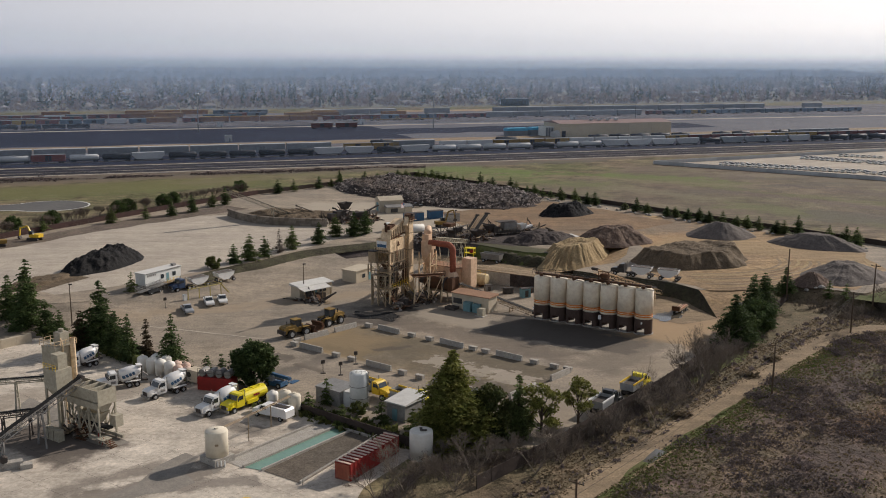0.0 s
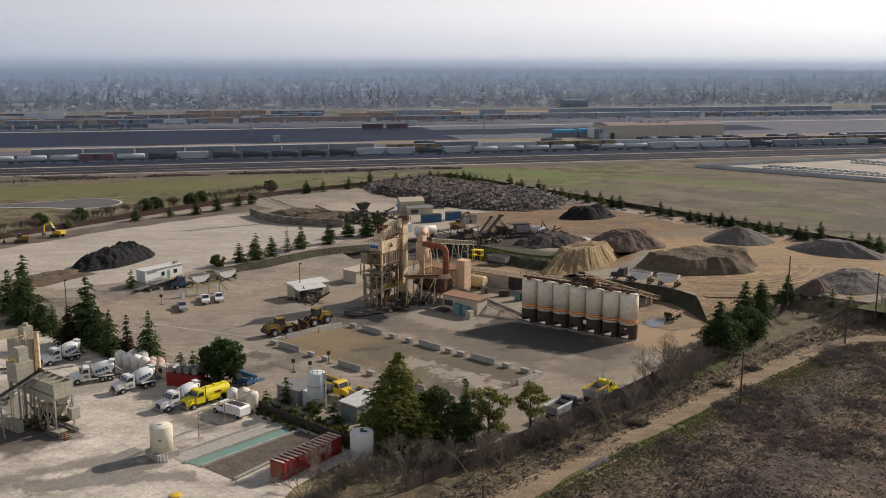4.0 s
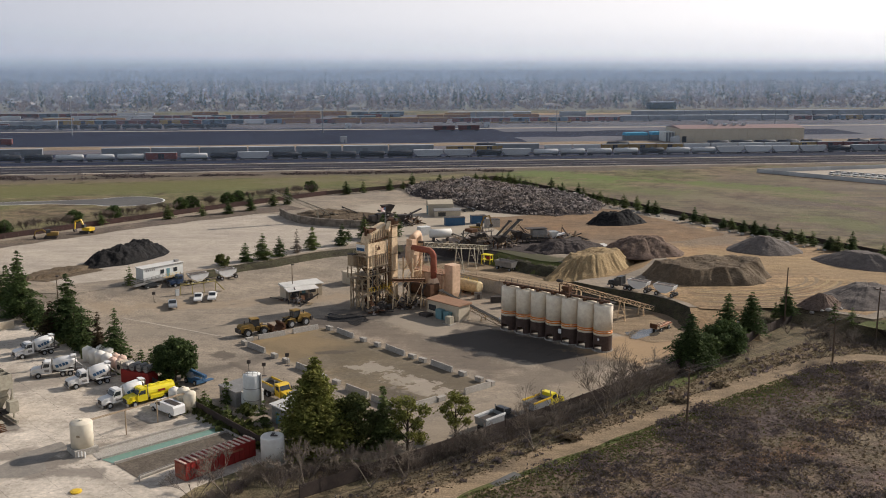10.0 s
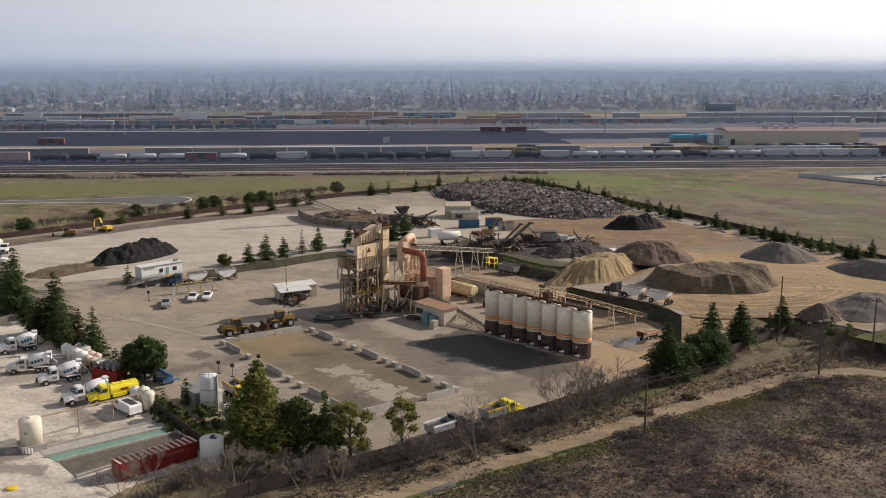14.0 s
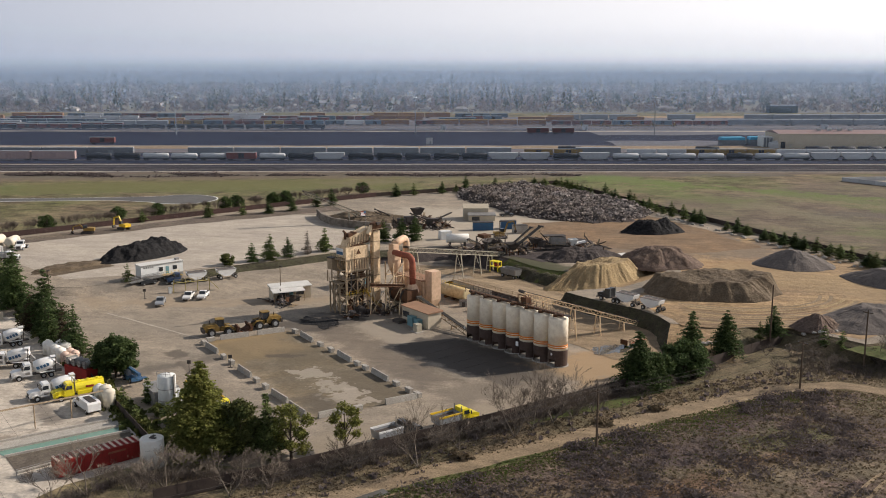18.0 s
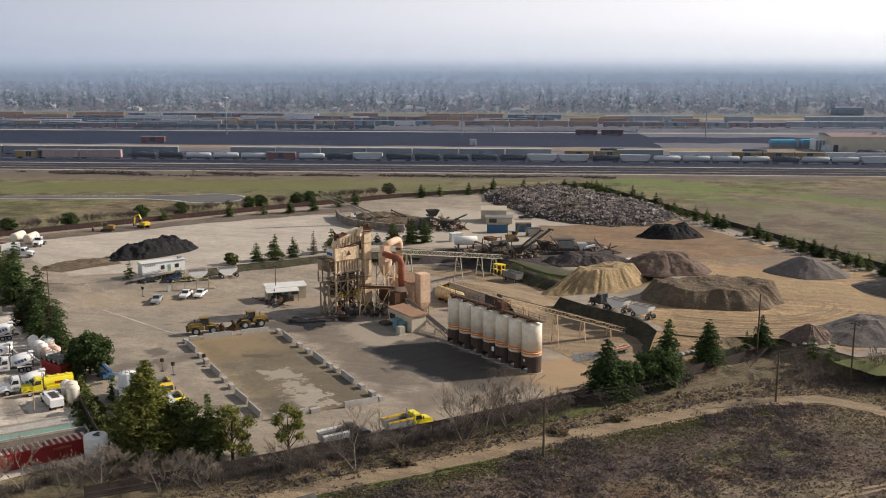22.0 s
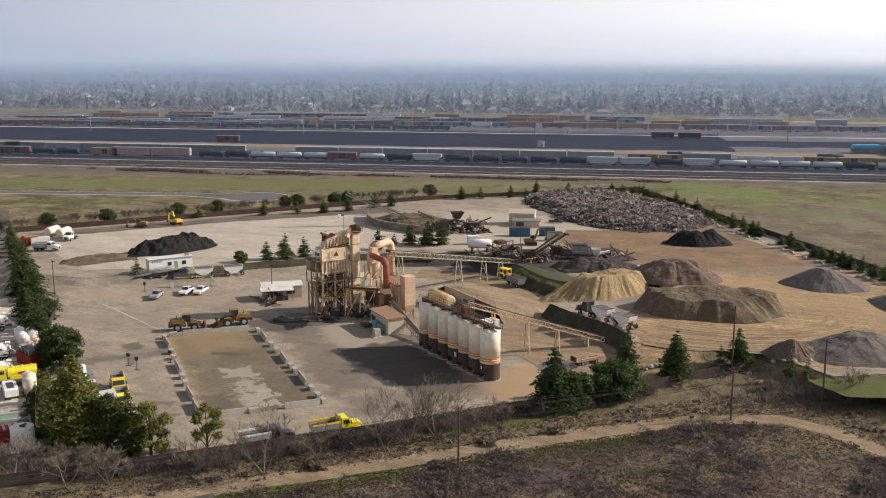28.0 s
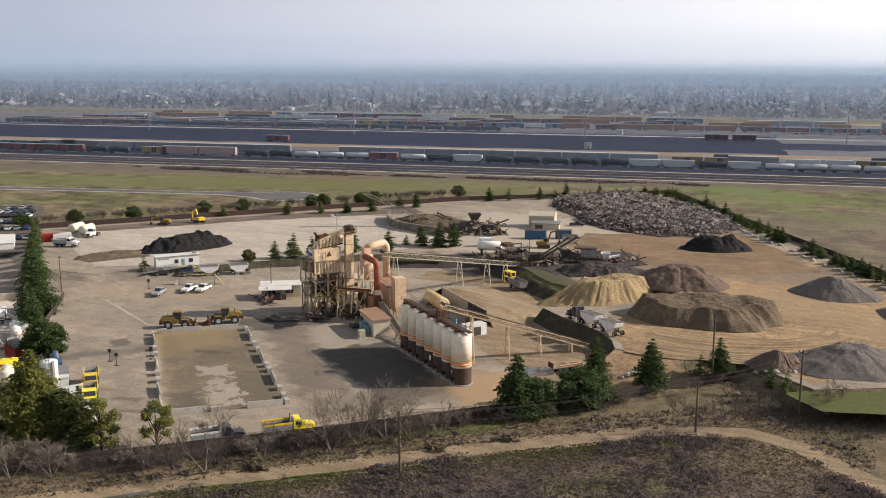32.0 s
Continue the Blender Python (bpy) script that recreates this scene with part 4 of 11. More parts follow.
# ---- boundary fences ----
def fence(name, line, height, m, label, spacing=3.0, post=None, thick=0.12, cap=None):
    ob = thing(name, at(0, 0), label, "fence", kind="structure")
    for (x0, y0), (x1, y1) in zip(line, line[1:]):
        n = max(1, round(math.hypot(x1 - x0, y1 - y0) / spacing))
        yaw = math.degrees(math.atan2(y1 - y0, x1 - x0))
        ln = math.hypot(x1 - x0, y1 - y0) / n
        panel = Geo().box((ln / 2, 0, height / 2), (ln - 0.1, thick, height)).mesh("panel", m)
        pole = Geo().box((0, 0, height / 2 + 0.08), (0.14, 0.14, height + 0.16)).mesh("post", post or m)
        for i in range(n):
            px, py = x0 + (x1 - x0) * i / n, y0 + (y1 - y0) * i / n
            for nm, me in (("panel", panel), ("post", pole)):
                o = new(nm, me)
                o.parent = ob
                o.matrix_basis = at(px, py, yaw + (random.random() - 0.5) * 1.2)
    return ob


fence("near_fence", [(-8, 118), (6, 131.2), (29, 154.8), (64, 193.8), (81, 216.3)], 2.0, m_fencedark, "dark slatted fence along the dirt track")
fence("side_fence", [(81, 216.3), (96.5, 203.7), (140, 236)], 2.2, m_fencedark, "dark slatted fence around the corner of the yard")
fence("back_fence", [(152, 262), (138, 274), (4, 468), (-66, 406)], 1.7, m_fencedark, "dark fence behind the row of young conifers", spacing=6)
fence("red_fence", [(-66, 406), (-97, 366), (-167, 268)], 1.8, m_fencered, "dark red slatted fence at the back of the gravel lot", spacing=6)
fence("divider_fence", [(-16, 133), (-44, 159.5), (-80, 201)], 1.6, m_fencedark, "low dark fence between the concrete yard and the plant", spacing=3)


# ---- asphalt silos ----
SIL_A, SIL_B = Vector((17.9, 203.6)), Vector((36.7, 189.9))
SIL_YAW = math.degrees(math.atan2(SIL_B.y - SIL_A.y, SIL_B.x - SIL_A.x))


def silo_at(m):
    s = thing("storage_silo", m, "tall off-white asphalt silo with orange stripes and dark brown base", "silo", "storage silos")
    R = 1.9
    g = Geo().lathe([(R, 4.2), (R, 9.3), (R - 0.08, 9.4), (0.5, 9.5)], n=28)
    part("shell", g, m_white_silo, s, "stained off-white steel shell", True)
    for z in (3.72, 4.1):
        part("stripe", Geo().lathe([(R + 0.025, z), (R + 0.025, z + 0.26)], n=28), m_orange, s, "orange painted stripe", True)
    part("belt", Geo().lathe([(R + 0.012, 3.3), (R + 0.012, 4.25)], n=28), m_white_silo, s, "", True)
    # dark skirt with a drive-through doorway under the cone
    g = Geo()
    n = 28
    for i in range(n):
        a0, a1 = 2 * math.pi * i / n, 2 * math.pi * (i + 1) / n
        mid = math.degrees((a0 + a1) / 2) % 360
        low = 1.5 if (abs(mid - 270) < 32 or abs(mid - 90) < 32) else 0.0
        ri = R - 0.06
        pts = [(r * math.cos(a), r * math.sin(a), z) for r in (R, ri) for a, z in ((a0, low), (a1, low), (a1, 3.4), (a0, 3.4))]
        g.add(pts, [(0, 1, 2, 3), (7, 6, 5, 4), (0, 4, 5, 1), (2, 6, 7, 3)])
    g.weld()
    part("skirt", g, m_brown_silo, s, "dark brown skirt with a doorway")
    part("cone", Geo().lathe([(0.35, 1.3), (R - 0.1, 3.3)], n=16), m_darksteel, s)
    part("gate", Geo().box((0, 0, 1.15), (0.9, 0.7, 0.35)), m_steel, s)
    part("base", Geo().lathe([(R + 0.25, 0.0), (R + 0.25, 0.18)], n=20), m_concrete, s)
    return s


silos = [silo_at(at(SIL_A.x, SIL_A.y, SIL_YAW))]
for k in range(1, 7):
    p = SIL_A.lerp(SIL_B, k / 6)
    silos.append(copy_thing(silos[0], at(p.x, p.y, SIL_YAW)))
# sign plates on the dark bases
for k, w in ((0, 0.35), (4, 0.7), (6, 0.35)):
    p = SIL_A.lerp(SIL_B, k / 6)
    q = Geo().box((0.3 if k == 6 else -1.2, -2.08, 2.6), (w, 0.05, w * 1.3))
    part("sign", q, m_white, silos[k], "small white sign plate")


def railing(g, p, q, h=1.0, step=1.5):
    p, q = Vector(p), Vector(q)
    n = max(1, round((q - p).length / step))
    for k in range(n + 1):
        e = p.lerp(q, k / n)
        g.beam(e, e + Vector((0, 0, h)), 0.06)
    for z in (h * 0.5, h):
        g.beam(p + Vector((0, 0, z)), q + Vector((0, 0, z)), 0.05)
    return g


walkway = thing("silo_walkway", at(SIL_A.x, SIL_A.y, SIL_YAW, 9.4), "rusty steel catwalk and drag conveyor along the silo tops", "catwalk")
LEN = (SIL_B - SIL_A).length
part("deck", Geo().box((LEN / 2, 0.75, 0.5), (LEN + 4.4, 1.0, 0.1)), m_darksteel, walkway)
part("conveyor_trough", Geo().box((LEN / 2, -0.35, 0.75), (LEN + 3.0, 0.6, 0.45)), m_rust, walkway, "dark drag conveyor trough")
for sy in (1.25, -0.95):
    part("railing", railing(Geo(), (-2.2, sy, 0.5), (LEN + 2.2, sy, 0.5)), m_darksteel, walkway)
for k in range(7):
    x = LEN * k / 6
    part("hatch", Geo().lathe([(0.45, 0.35), (0.45, 0.75), (0.2, 0.9)], (x, -0.9, 0), 10), m_rust, walkway)
    part("crossbeam", Geo().box((x, 0, 0.38), (0.18, 3.0, 0.16)), m_rust, walkway)
part("drive_motor", Geo().box((LEN * 0.62, 0.1, 1.7), (1.5, 1.2, 1.2)).rod((LEN * 0.62 - 1.2, 0.1, 1.8), (LEN * 0.62 - 0.5, 0.1, 1.8), 0.35), m_rust, walkway)
part("head_frame", railing(Geo().box((LEN * 0.62, 0.1, 1.05), (2.4, 2.4, 0.12)), (LEN * 0.62 - 1.1, 1.2, 1.1), (LEN * 0.62 + 1.1, 1.2, 1.1), 1.4, 0.8).beam((LEN * 0.62 - 1.1, -1, 0.6), (LEN * 0.62 - 1.1, -1, 2.9), 0.14).beam((LEN * 0.62 + 1.1, -1, 0.6), (LEN * 0.62 + 1.1, -1, 2.9), 0.14).beam((LEN * 0.62 - 1.1, -1, 2.9), (LEN * 0.62 + 1.1, -1, 2.9), 0.14), m_rust, walkway)


# ---- conveyors ----
def conveyor(name, p, q, label, width=1.1, depth=1.0, legs=(), m=None, belt=None, rail_h=0.0, leg_m=None):
    """A truss with a belt from p to q, and trestles at the fractions given."""
    m = m or m_tansteel
    p, q = Vector(p), Vector(q)
    ob = thing(name, Matrix.Translation(p), label, "conveyor")
    d = q - p
    ln = d.length
    u = d.normalized()
    side = Vector((-u.y, u.x, 0)).normalized()
    up = u.cross(side) * -1
    up = up if up.z > 0 else -up
    n = max(2, round(ln / 1.8))
    for sgn in (-1, 1):
        off = side * (sgn * width / 2)
        g = Geo()
        g.beam(off, off + d, 0.12)
        g.beam(off - up * depth, off - up * depth + d, 0.12)
        for k in range(n):
            a, b = d * (k / n), d * ((k + 1) / n)
            g.beam(off + a, off + a - up * depth, 0.08)
            lo, hi = (a, b) if k % 2 else (b, a)
            g.beam(off + hi, off + lo - up * depth, 0.07)
        part("truss", g, m, ob)
    for k in range(n + 1):
        a = d * (k / n) - up * depth
        part("cross_tie", Geo().beam(a - side * width / 2, a + side * width / 2, 0.07), m, ob)
    part("belt", Geo().beam(up * 0.12, d + up * 0.12, width * 0.8, 0.1), belt or m_rubber, ob, "dark rubber belt")
    for e, nm in ((Vector((0, 0, 0)), "tail_pulley"), (d, "head_pulley")):
        part(nm, Geo().rod(e - side * width * 0.6, e + side * width * 0.6, 0.3, n=10), m_darksteel, ob)
    if rail_h:
        for sgn in (-1, 1):
            g = Geo()
            o = side * (sgn * (width / 2 + 0.1))
            k = max(2, round(ln / 2.5))
            for i in range(k + 1):
                g.beam(o + d * (i / k), o + d * (i / k) + Vector((0, 0, rail_h)), 0.06)
            g.beam(o + Vector((0, 0, rail_h)), o + d + Vector((0, 0, rail_h)), 0.06)
            part("handrail", g, m, ob)
    for f in legs:
        top = d * f - up * depth
        h = (p + top).z
        g = Geo()
        for sgn in (-1, 1):
            foot = Vector((top.x, top.y, -p.z)) + side * (sgn * (width / 2 + 0.12 * h))
            g.beam(top + side * (sgn * width / 2), foot, 0.2)
        for k in (0.35, 0.7):
            w = width / 2 + 0.12 * h * k
            c = Vector((top.x, top.y, top.z - h * k))
            g.beam(c - side * w, c + side * w, 0.1)
        g.beam(top - side * width / 2, Vector((top.x, top.y, top.z - h * 0.7)) + side * (width / 2 + 0.084 * h), 0.08)
        part("trestle", g, leg_m or m, ob)
    return ob


conveyor("feed_conveyor", (50.2, 220.2, 1.6), (28.2, 198.6, 12.0), "long tan truss conveyor rising to the silo tops", 1.2, 0.9, (0.12, 0.34, 0.56, 0.8), m_cream)
conveyor("aggregate_conveyor", (10.5, 279.5, 3.6), (-4.2, 229.0, 13.9), "long lattice conveyor from the crusher to the dryer", 1.2, 1.1, (0.16, 0.3, 0.5, 0.92), m_olive)
conveyor("slat_conveyor", (1.5, 219.0, 4.4), (16.5, 205.0, 0.9), "covered slat conveyor beside the control house", 1.2, 0.8, (0.3, 0.7), m_tansteel)


# ---- stockpiles ----
def pile(name, x, y, rx, ry, yaw, h, m, label, flat=0.15, rough=0.5, n=130, rings=46, seed=0, gully=0.25, z=0.0, lean=0.0, rills=7.0):
    """A heap with slopes at rest, rills and slumps down its sides, and a ragged crest round a flatter top."""
    g = Geo()
    pts = []
    for k in range(rings + 1):
        f = k / rings
        for i in range(n):
            a = 2 * math.pi * i / n
            ca, sa = math.cos(a), math.sin(a)
            foot = 1 + 0.16 * noise.noise((ca * 1.6, sa * 1.6, seed * 3.1)) + 0.05 * noise.noise((ca * 6, sa * 6, seed * 1.3))
            px, py = ca * rx * f * foot, sa * ry * f * foot
            crest = flat * (1 + 0.3 * noise.noise((ca * 2.3, sa * 2.3, seed * 5.7))) + 0.1 * flat * noise.noise((ca * 9, sa * 9, seed * 2.9))
            crest = max(0.02, min(0.9, crest))
            s = max(0.0, min(1.0, (1 - f) / (1 - crest)))
            hh = h * s * (1 + lean * f * ca)
            hh *= 1 - 0.3 * s * (0.5 + 0.5 * noise.noise((px * 0.12, py * 0.12, seed + 9.0)))
            hh += rough * noise.fractal((px * 0.3, py * 0.3, seed * 1.7), 0.8, 2.1, 5) * min(1, s * 3)
            rill = abs(noise.noise((ca * rills, sa * rills, seed * 2.0 + f))) + 0.5 * abs(noise.noise((ca * rills * 2.4, sa * rills * 2.4, seed + f * 0.5)))
            hh -= gully * rill * math.sin(math.pi * min(1, s * 0.98)) * 2
            pts.append((px, py, max(0.0, hh) if k < rings else -0.15))
    fs = [(k * n + i, k * n + (i + 1) % n, (k + 1) * n + (i + 1) % n, (k + 1) * n + i) for k in range(rings) for i in range(n)]
    g.add(pts, [tuple(reversed(f)) for f in fs])
    return single(name, g, m, label, "stockpile", m=at(x, y, yaw, z), smooth=True)


pile("stockpile", 68.5, 259.5, 18.0, 11.5, 14, 5.0, m_spoil, "large brown spoil heap with a broad rough top", 0.74, 0.4, seed=1, n=200, rings=60, gully=0.25)
pile("stockpile", 39.4, 264.2, 18.5, 8.4, 50, 6.3, m_sand, "ochre sand pile with gullied sides", 0.52, 0.5, seed=2, gully=0.55, n=240, rings=56, rills=11.0)
pile("stockpile", 54, 291, 12.6, 10.0, 5, 5.7, m_reddish, "rounded red-brown gravel pile on bare dirt", 0.34, 0.6, seed=3, gully=0.12)
pile("stockpile", 92.5, 298, 11.5, 9, 0, 5.2, m_rock_grey, "pale grey gravel pile", 0.2, 0.25, seed=4, gully=0.1)
pile("stockpile", 115, 279, 14.5, 8, -43, 4.4, m_rock_grey, "long grey gravel pile beside the back fence", 0.3, 0.25, seed=5, gully=0.1)
pile("stockpile", 102, 236.5, 15, 9.5, 28, 4.5, m_rock_grey, "grey gravel pile near the corner of the yard", 0.22, 0.35, seed=6, gully=0.12)
pile("stockpile", 90, 230, 6.5, 5.0, 20, 3.6, m_reddish, "small dark gravel pile", 0.1, 0.4, seed=16)
pile("stockpile", 51, 345, 11.5, 6.5, 20, 4.6, m_black, "black asphalt millings pile at the back", 0.45, 1.0, seed=7)
pile("stockpile", 32, 279, 15, 9, 20, 4.6, m_dark_agg, "dark purple-grey gravel heap beneath the crusher", 0.3, 0.6, seed=8, z=1.8)
pile("stockpile", -95.5, 267.5, 15.5, 7.2, 63, 4.9, m_black, "long black millings heap on the gravel lot", 0.45, 1.2, seed=9, gully=0.4)
pile("low_mound", -107, 247, 12, 4.2, 62, 0.9, m_spoil, "low brown spread of crushed asphalt", 0.8, 0.3, seed=10)
# dark base colour paints the shade in the gaps between its slabs
pile("debris_mound", 8, 405, 54, 30, -50, 2.6, m_dark_agg, "huge heap of broken concrete and asphalt rubble", 0.82, 1.7, seed=11, n=130, rings=50)


def berm(name, line, h, half, m, label, seed=0):
    """A low uneven earth bank along a line of points."""
    rs = random.Random(seed)
    g = Geo()
    pts = []
    for a, b in zip(line, line[1:]):
        n = max(2, int(math.hypot(b[0] - a[0], b[1] - a[1]) / 0.9))
        pts += [(a[0] + (b[0] - a[0]) * i / n, a[1] + (b[1] - a[1]) * i / n) for i in range(n)]
    pts.append(line[-1])
    for k, p in enumerate(pts):
        a, b = pts[max(k - 1, 0)], pts[min(k + 1, len(pts) - 1)]
        d = Vector((b[0] - a[0], b[1] - a[1])).normalized()
        e = min(1.0, k / 4, (len(pts) - 1 - k) / 4)
        for o, z in ((-1.0, -0.1), (-0.55, 0.5), (-0.2, 0.95), (0.2, 1.0), (0.6, 0.5), (1.0, -0.1)):
            w = half * (o + 0.15 * rs.uniform(-1, 1))
            g.v.append((p[0] - d.y * w, p[1] + d.x * w, z * h * e * rs.uniform(0.85, 1.15) if z > 0 else -0.1))
    g.f = [(k * 6 + i, k * 6 + i + 1, k * 6 + i + 7, k * 6 + i + 6) for k in range(len(pts) - 1) for i in range(5)]
    ob = single(name, g, m, label, "earth bank", smooth=True)
    if ob.data.polygons[2].normal.z < 0:
        ob.data.flip_normals()
    return ob


berm("grass_bank", [(13.5, 271.0), (18.9, 265.8), (25.0, 260.0), (31.0, 255.6), (35, 254)], 2.4, 3.4, m_weedybank, "dark weedy bank below the gravel heaps, green along its crest", 1)
berm("dark_bank", [(-6, 286.5), (4.7, 278.5), (13.2, 272.4)], 2.6, 2.6, m_dark_agg, "dark earth bank below the crusher", 2)

patch("millings_spread", [(-114, 241.5), (-103, 258.5), (-95.5, 251.5), (-104.5, 236), (-109, 236.5)], 0.1, m_spoil, "flat grey-brown spread of crushed asphalt", 2.0, 0.5)
patch("pale_slab", [(39.5, 301), (44, 305), (48, 290.5), (45, 287.5)], 0.13, m_roofgrey, "pale wet slab between the heaps", 2.0, 0.4)


# ---- trees ----
def leaf_card(g, p, size, rng, tilt=0.5):
    """A small bent tuft of foliage: two crossed uneven faces."""
    for _ in range(2):
        a = rng.uniform(0, 2 * math.pi)
        u = Vector((math.cos(a), math.sin(a), rng.uniform(-tilt, tilt))) * size * rng.uniform(0.6, 1.2)
        w = Vector((-math.sin(a), math.cos(a), rng.uniform(-1, 1))) * size * rng.uniform(0.35, 0.7)
        g.add([p - u, p + w, p + u * 1.1, p - w], [(0, 1, 2, 3)])


def conifer_meshes(h, r, seed, density=1.0, droop=0.25, base=0.06, gap=0.0):
    """Trunk and crown of a conifer of height h: whorls of drooping sprays, longer on some sides than on others."""
    rng = random.Random(seed)
    t = Geo().rod((0, 0, 0), (0, 0, h * 0.97), 0.02 * h, 0.01, 7)
    c = Geo()
    levels = max(7, int(h * 1.9))
    fine = 0.13 + 0.0085 * h
    for k in range(levels):
        f = base + (1 - base) * (k + rng.uniform(-0.3, 0.3)) / levels
        z = h * f
        reach = 1.2 * r * max(0.0, 1 - f) ** 0.8 * min(1.0, 0.66 + 2.2 * (f - base)) + 0.08
        for b in range(max(5, int(10.5 * density ** 0.5 * (1 - 0.4 * f)))):
            if rng.random() < gap + 0.06:
                continue
            a = rng.uniform(0, 2 * math.pi)
            ca, sa = math.cos(a), math.sin(a)
            ln = reach * rng.uniform(0.5, 1.12) * (1 + 0.55 * noise.noise((ca * 1.1, sa * 1.1, z * 0.22 + seed * 3.7)))
            if k % 3 == 0:
                t.rod((0, 0, z), (ca * ln * 0.7, sa * ln * 0.7, z - droop * ln * 0.45), 0.006 * h, 0.01, 3, caps=False)
            n = max(2, int(ln / (fine * 1.25)))
            for i in range(n):
                q = (i + rng.uniform(0.35, 1.0)) / n
                d = ln * q
                w = 0.4 * ln * math.sin(math.pi * min(1.0, 0.14 + 0.8 * q)) + 0.06
                for _ in range(1 + int(w / (fine * 1.5))):
                    o = rng.uniform(-w, w)
                    p = Vector((ca * d - sa * o, sa * d + ca * o, max(0.15, z + 0.12 * d - (droop + 0.12) * d * q - 0.12 * abs(o) + rng.uniform(-0.1, 0.1))))
                    leaf_card(c, p, fine * (1.35 - 0.5 * q) * rng.uniform(0.8, 1.3), rng, 0.45)
    return t, c


def limbs(g, p, d, ln, r, depth, rng, ends, spread=0.65, sides=5, up=0.15, thin=0.0):
    q = p + d * ln
    g.rod(p, q, r, max(r * 0.62, thin), sides if depth > 2 else 3, caps=False)
    if depth == 0:
        ends.append(q)
        return
    for _ in range(rng.choice((2, 3, 3)) if depth > 1 else 3):
        nd = (d + Vector((rng.uniform(-1, 1), rng.uniform(-1, 1), rng.uniform(-0.5, 0.8))) * spread + Vector((0, 0, up))).normalized()
        limbs(g, p.lerp(q, rng.uniform(0.65 if not thin else 0.35, 1.0)), nd, ln * rng.uniform(0.62, 0.84 if not thin else 0.95), max(r * 0.6, thin), depth - 1, rng, ends, spread, sides, up, thin)


def broadleaf_meshes(h, seed, spread=0.7, cards=26, size=0.3, depth=3, trunk=0.22):
    rng = random.Random(seed)
    t, ends = Geo(), []
    start = h * trunk
    t.rod((0, 0, 0), (0, 0, start), 0.035 * h, 0.028 * h, 8)
    for _ in range(5):
        d = Vector((rng.uniform(-1, 1), rng.uniform(-1, 1), rng.uniform(0.5, 1.3))).normalized()
        limbs(t, Vector((0, 0, start * rng.uniform(0.75, 1.0))), d, h * 0.27, 0.018 * h, depth, rng, ends, spread)
    top = max(e.z for e in ends)
    c = Geo()
    for e in ends:
        for _ in range(cards):
            p = e + Vector((rng.gauss(0, 1), rng.gauss(0, 1), rng.gauss(0, 0.8))) * (0.075 * h)
            leaf_card(c, p, 1.25 * size * rng.uniform(0.6, 1.3), rng, 0.9)
    k = h / top
    for g in (t, c):
        g.v = [(x * k, y * k, z * k) for x, y, z in g.v]
    return t, c


def round_meshes(h, r, seed, cards=1500, size=0.34, low=0.2, lumps=0):
    """Trunk, limbs and an uneven crown of billowing leaf clumps with gaps between them."""
    rng = random.Random(seed)
    t, c = Geo().rod((0, 0, 0), (0, 0, h * 0.5), 0.028 * h, 0.016 * h, 8), Geo()
    lumps = lumps or max(9, int(6 + 4.2 * r))
    spots = []
    for k in range(lumps):
        g = 2.39996 * k + rng.uniform(-0.3, 0.3)
        f = (k + 0.5) / lumps
        rad = r * (0.25 + 0.62 * math.sin(math.pi * (0.16 + 0.78 * f)) ** 0.8) * rng.uniform(0.6, 1.08)
        rad *= 0.15 if k == lumps - 1 else 1.0
        z = h * (low + (0.88 - low) * f) + rng.uniform(-0.05, 0.05) * h
        q = Vector((math.cos(g) * rad, math.sin(g) * rad, z))
        br = min(r * rng.uniform(0.36, 0.56), h * 0.24)
        spots.append((q, br))
        t.rod((0, 0, h * min(0.5, max(0.12, f * 0.5))), q, 0.011 * h, 0.004 * h, 4, caps=False)
    total = sum(br * br for _, br in spots)
    for q, br in spots:
        for _ in range(int(cards * 2.6 * br * br / total)):
            d = Vector((rng.gauss(0, 1), rng.gauss(0, 1), rng.gauss(0, 1))).normalized()
            k = br * (0.8 + 0.35 * noise.noise((d.x * 2.5 + q.x, d.y * 2.5 + q.y, d.z * 2.5 + seed))) * rng.uniform(0.45, 1.08)
            p = q + Vector((d.x * k, d.y * k, d.z * k * 0.75))
            p.z = max(0.2, p.z)
            leaf_card(c, p, size * 0.8 * rng.uniform(0.6, 1.25), rng, 0.9)
    return t, c


def tree(name, m, meshes, crown_m, label, bark=None, category="tree", group=""):
    ob = thing(name, m, label, category, group)
    part("trunk", meshes[0], bark or m_bark, ob)
    part("crown", meshes[1], crown_m, ob)
    return ob


def bare_meshes(h, seed, stems=3, depth=5, spread=0.5, wide=1.0):
    rng = random.Random(seed)
    t, c, ends = Geo(), Geo(), []
    for k in range(stems):
        a = 2 * math.pi * (k + rng.uniform(-0.3, 0.3)) / stems
        d = Vector((math.cos(a) * 0.5 * wide, math.sin(a) * 0.5 * wide, 1)).normalized()
        t.rod((0, 0, 0), d * h * 0.22, 0.011 * h, 0.008 * h, 6)
        limbs(c, d * h * 0.2, d, h * 0.24, 0.0085 * h, depth, rng, ends, spread, 4, 0.1, 0.011)
    top = max(e.z for e in ends)
    k = h / top
    for g in (t, c):
        g.v = [(x * k * wide, y * k * wide, max(0.0, z * k)) for x, y, z in g.v]
    return t, c


def bare_tree(name, m, meshes, label, group=""):
    ob = thing(name, m, label, "tree", group)
    part("trunk", meshes[0], m_twig, ob)
    part("twig_crown", meshes[1], m_twig, ob, "fine leafless twigs")
    return ob


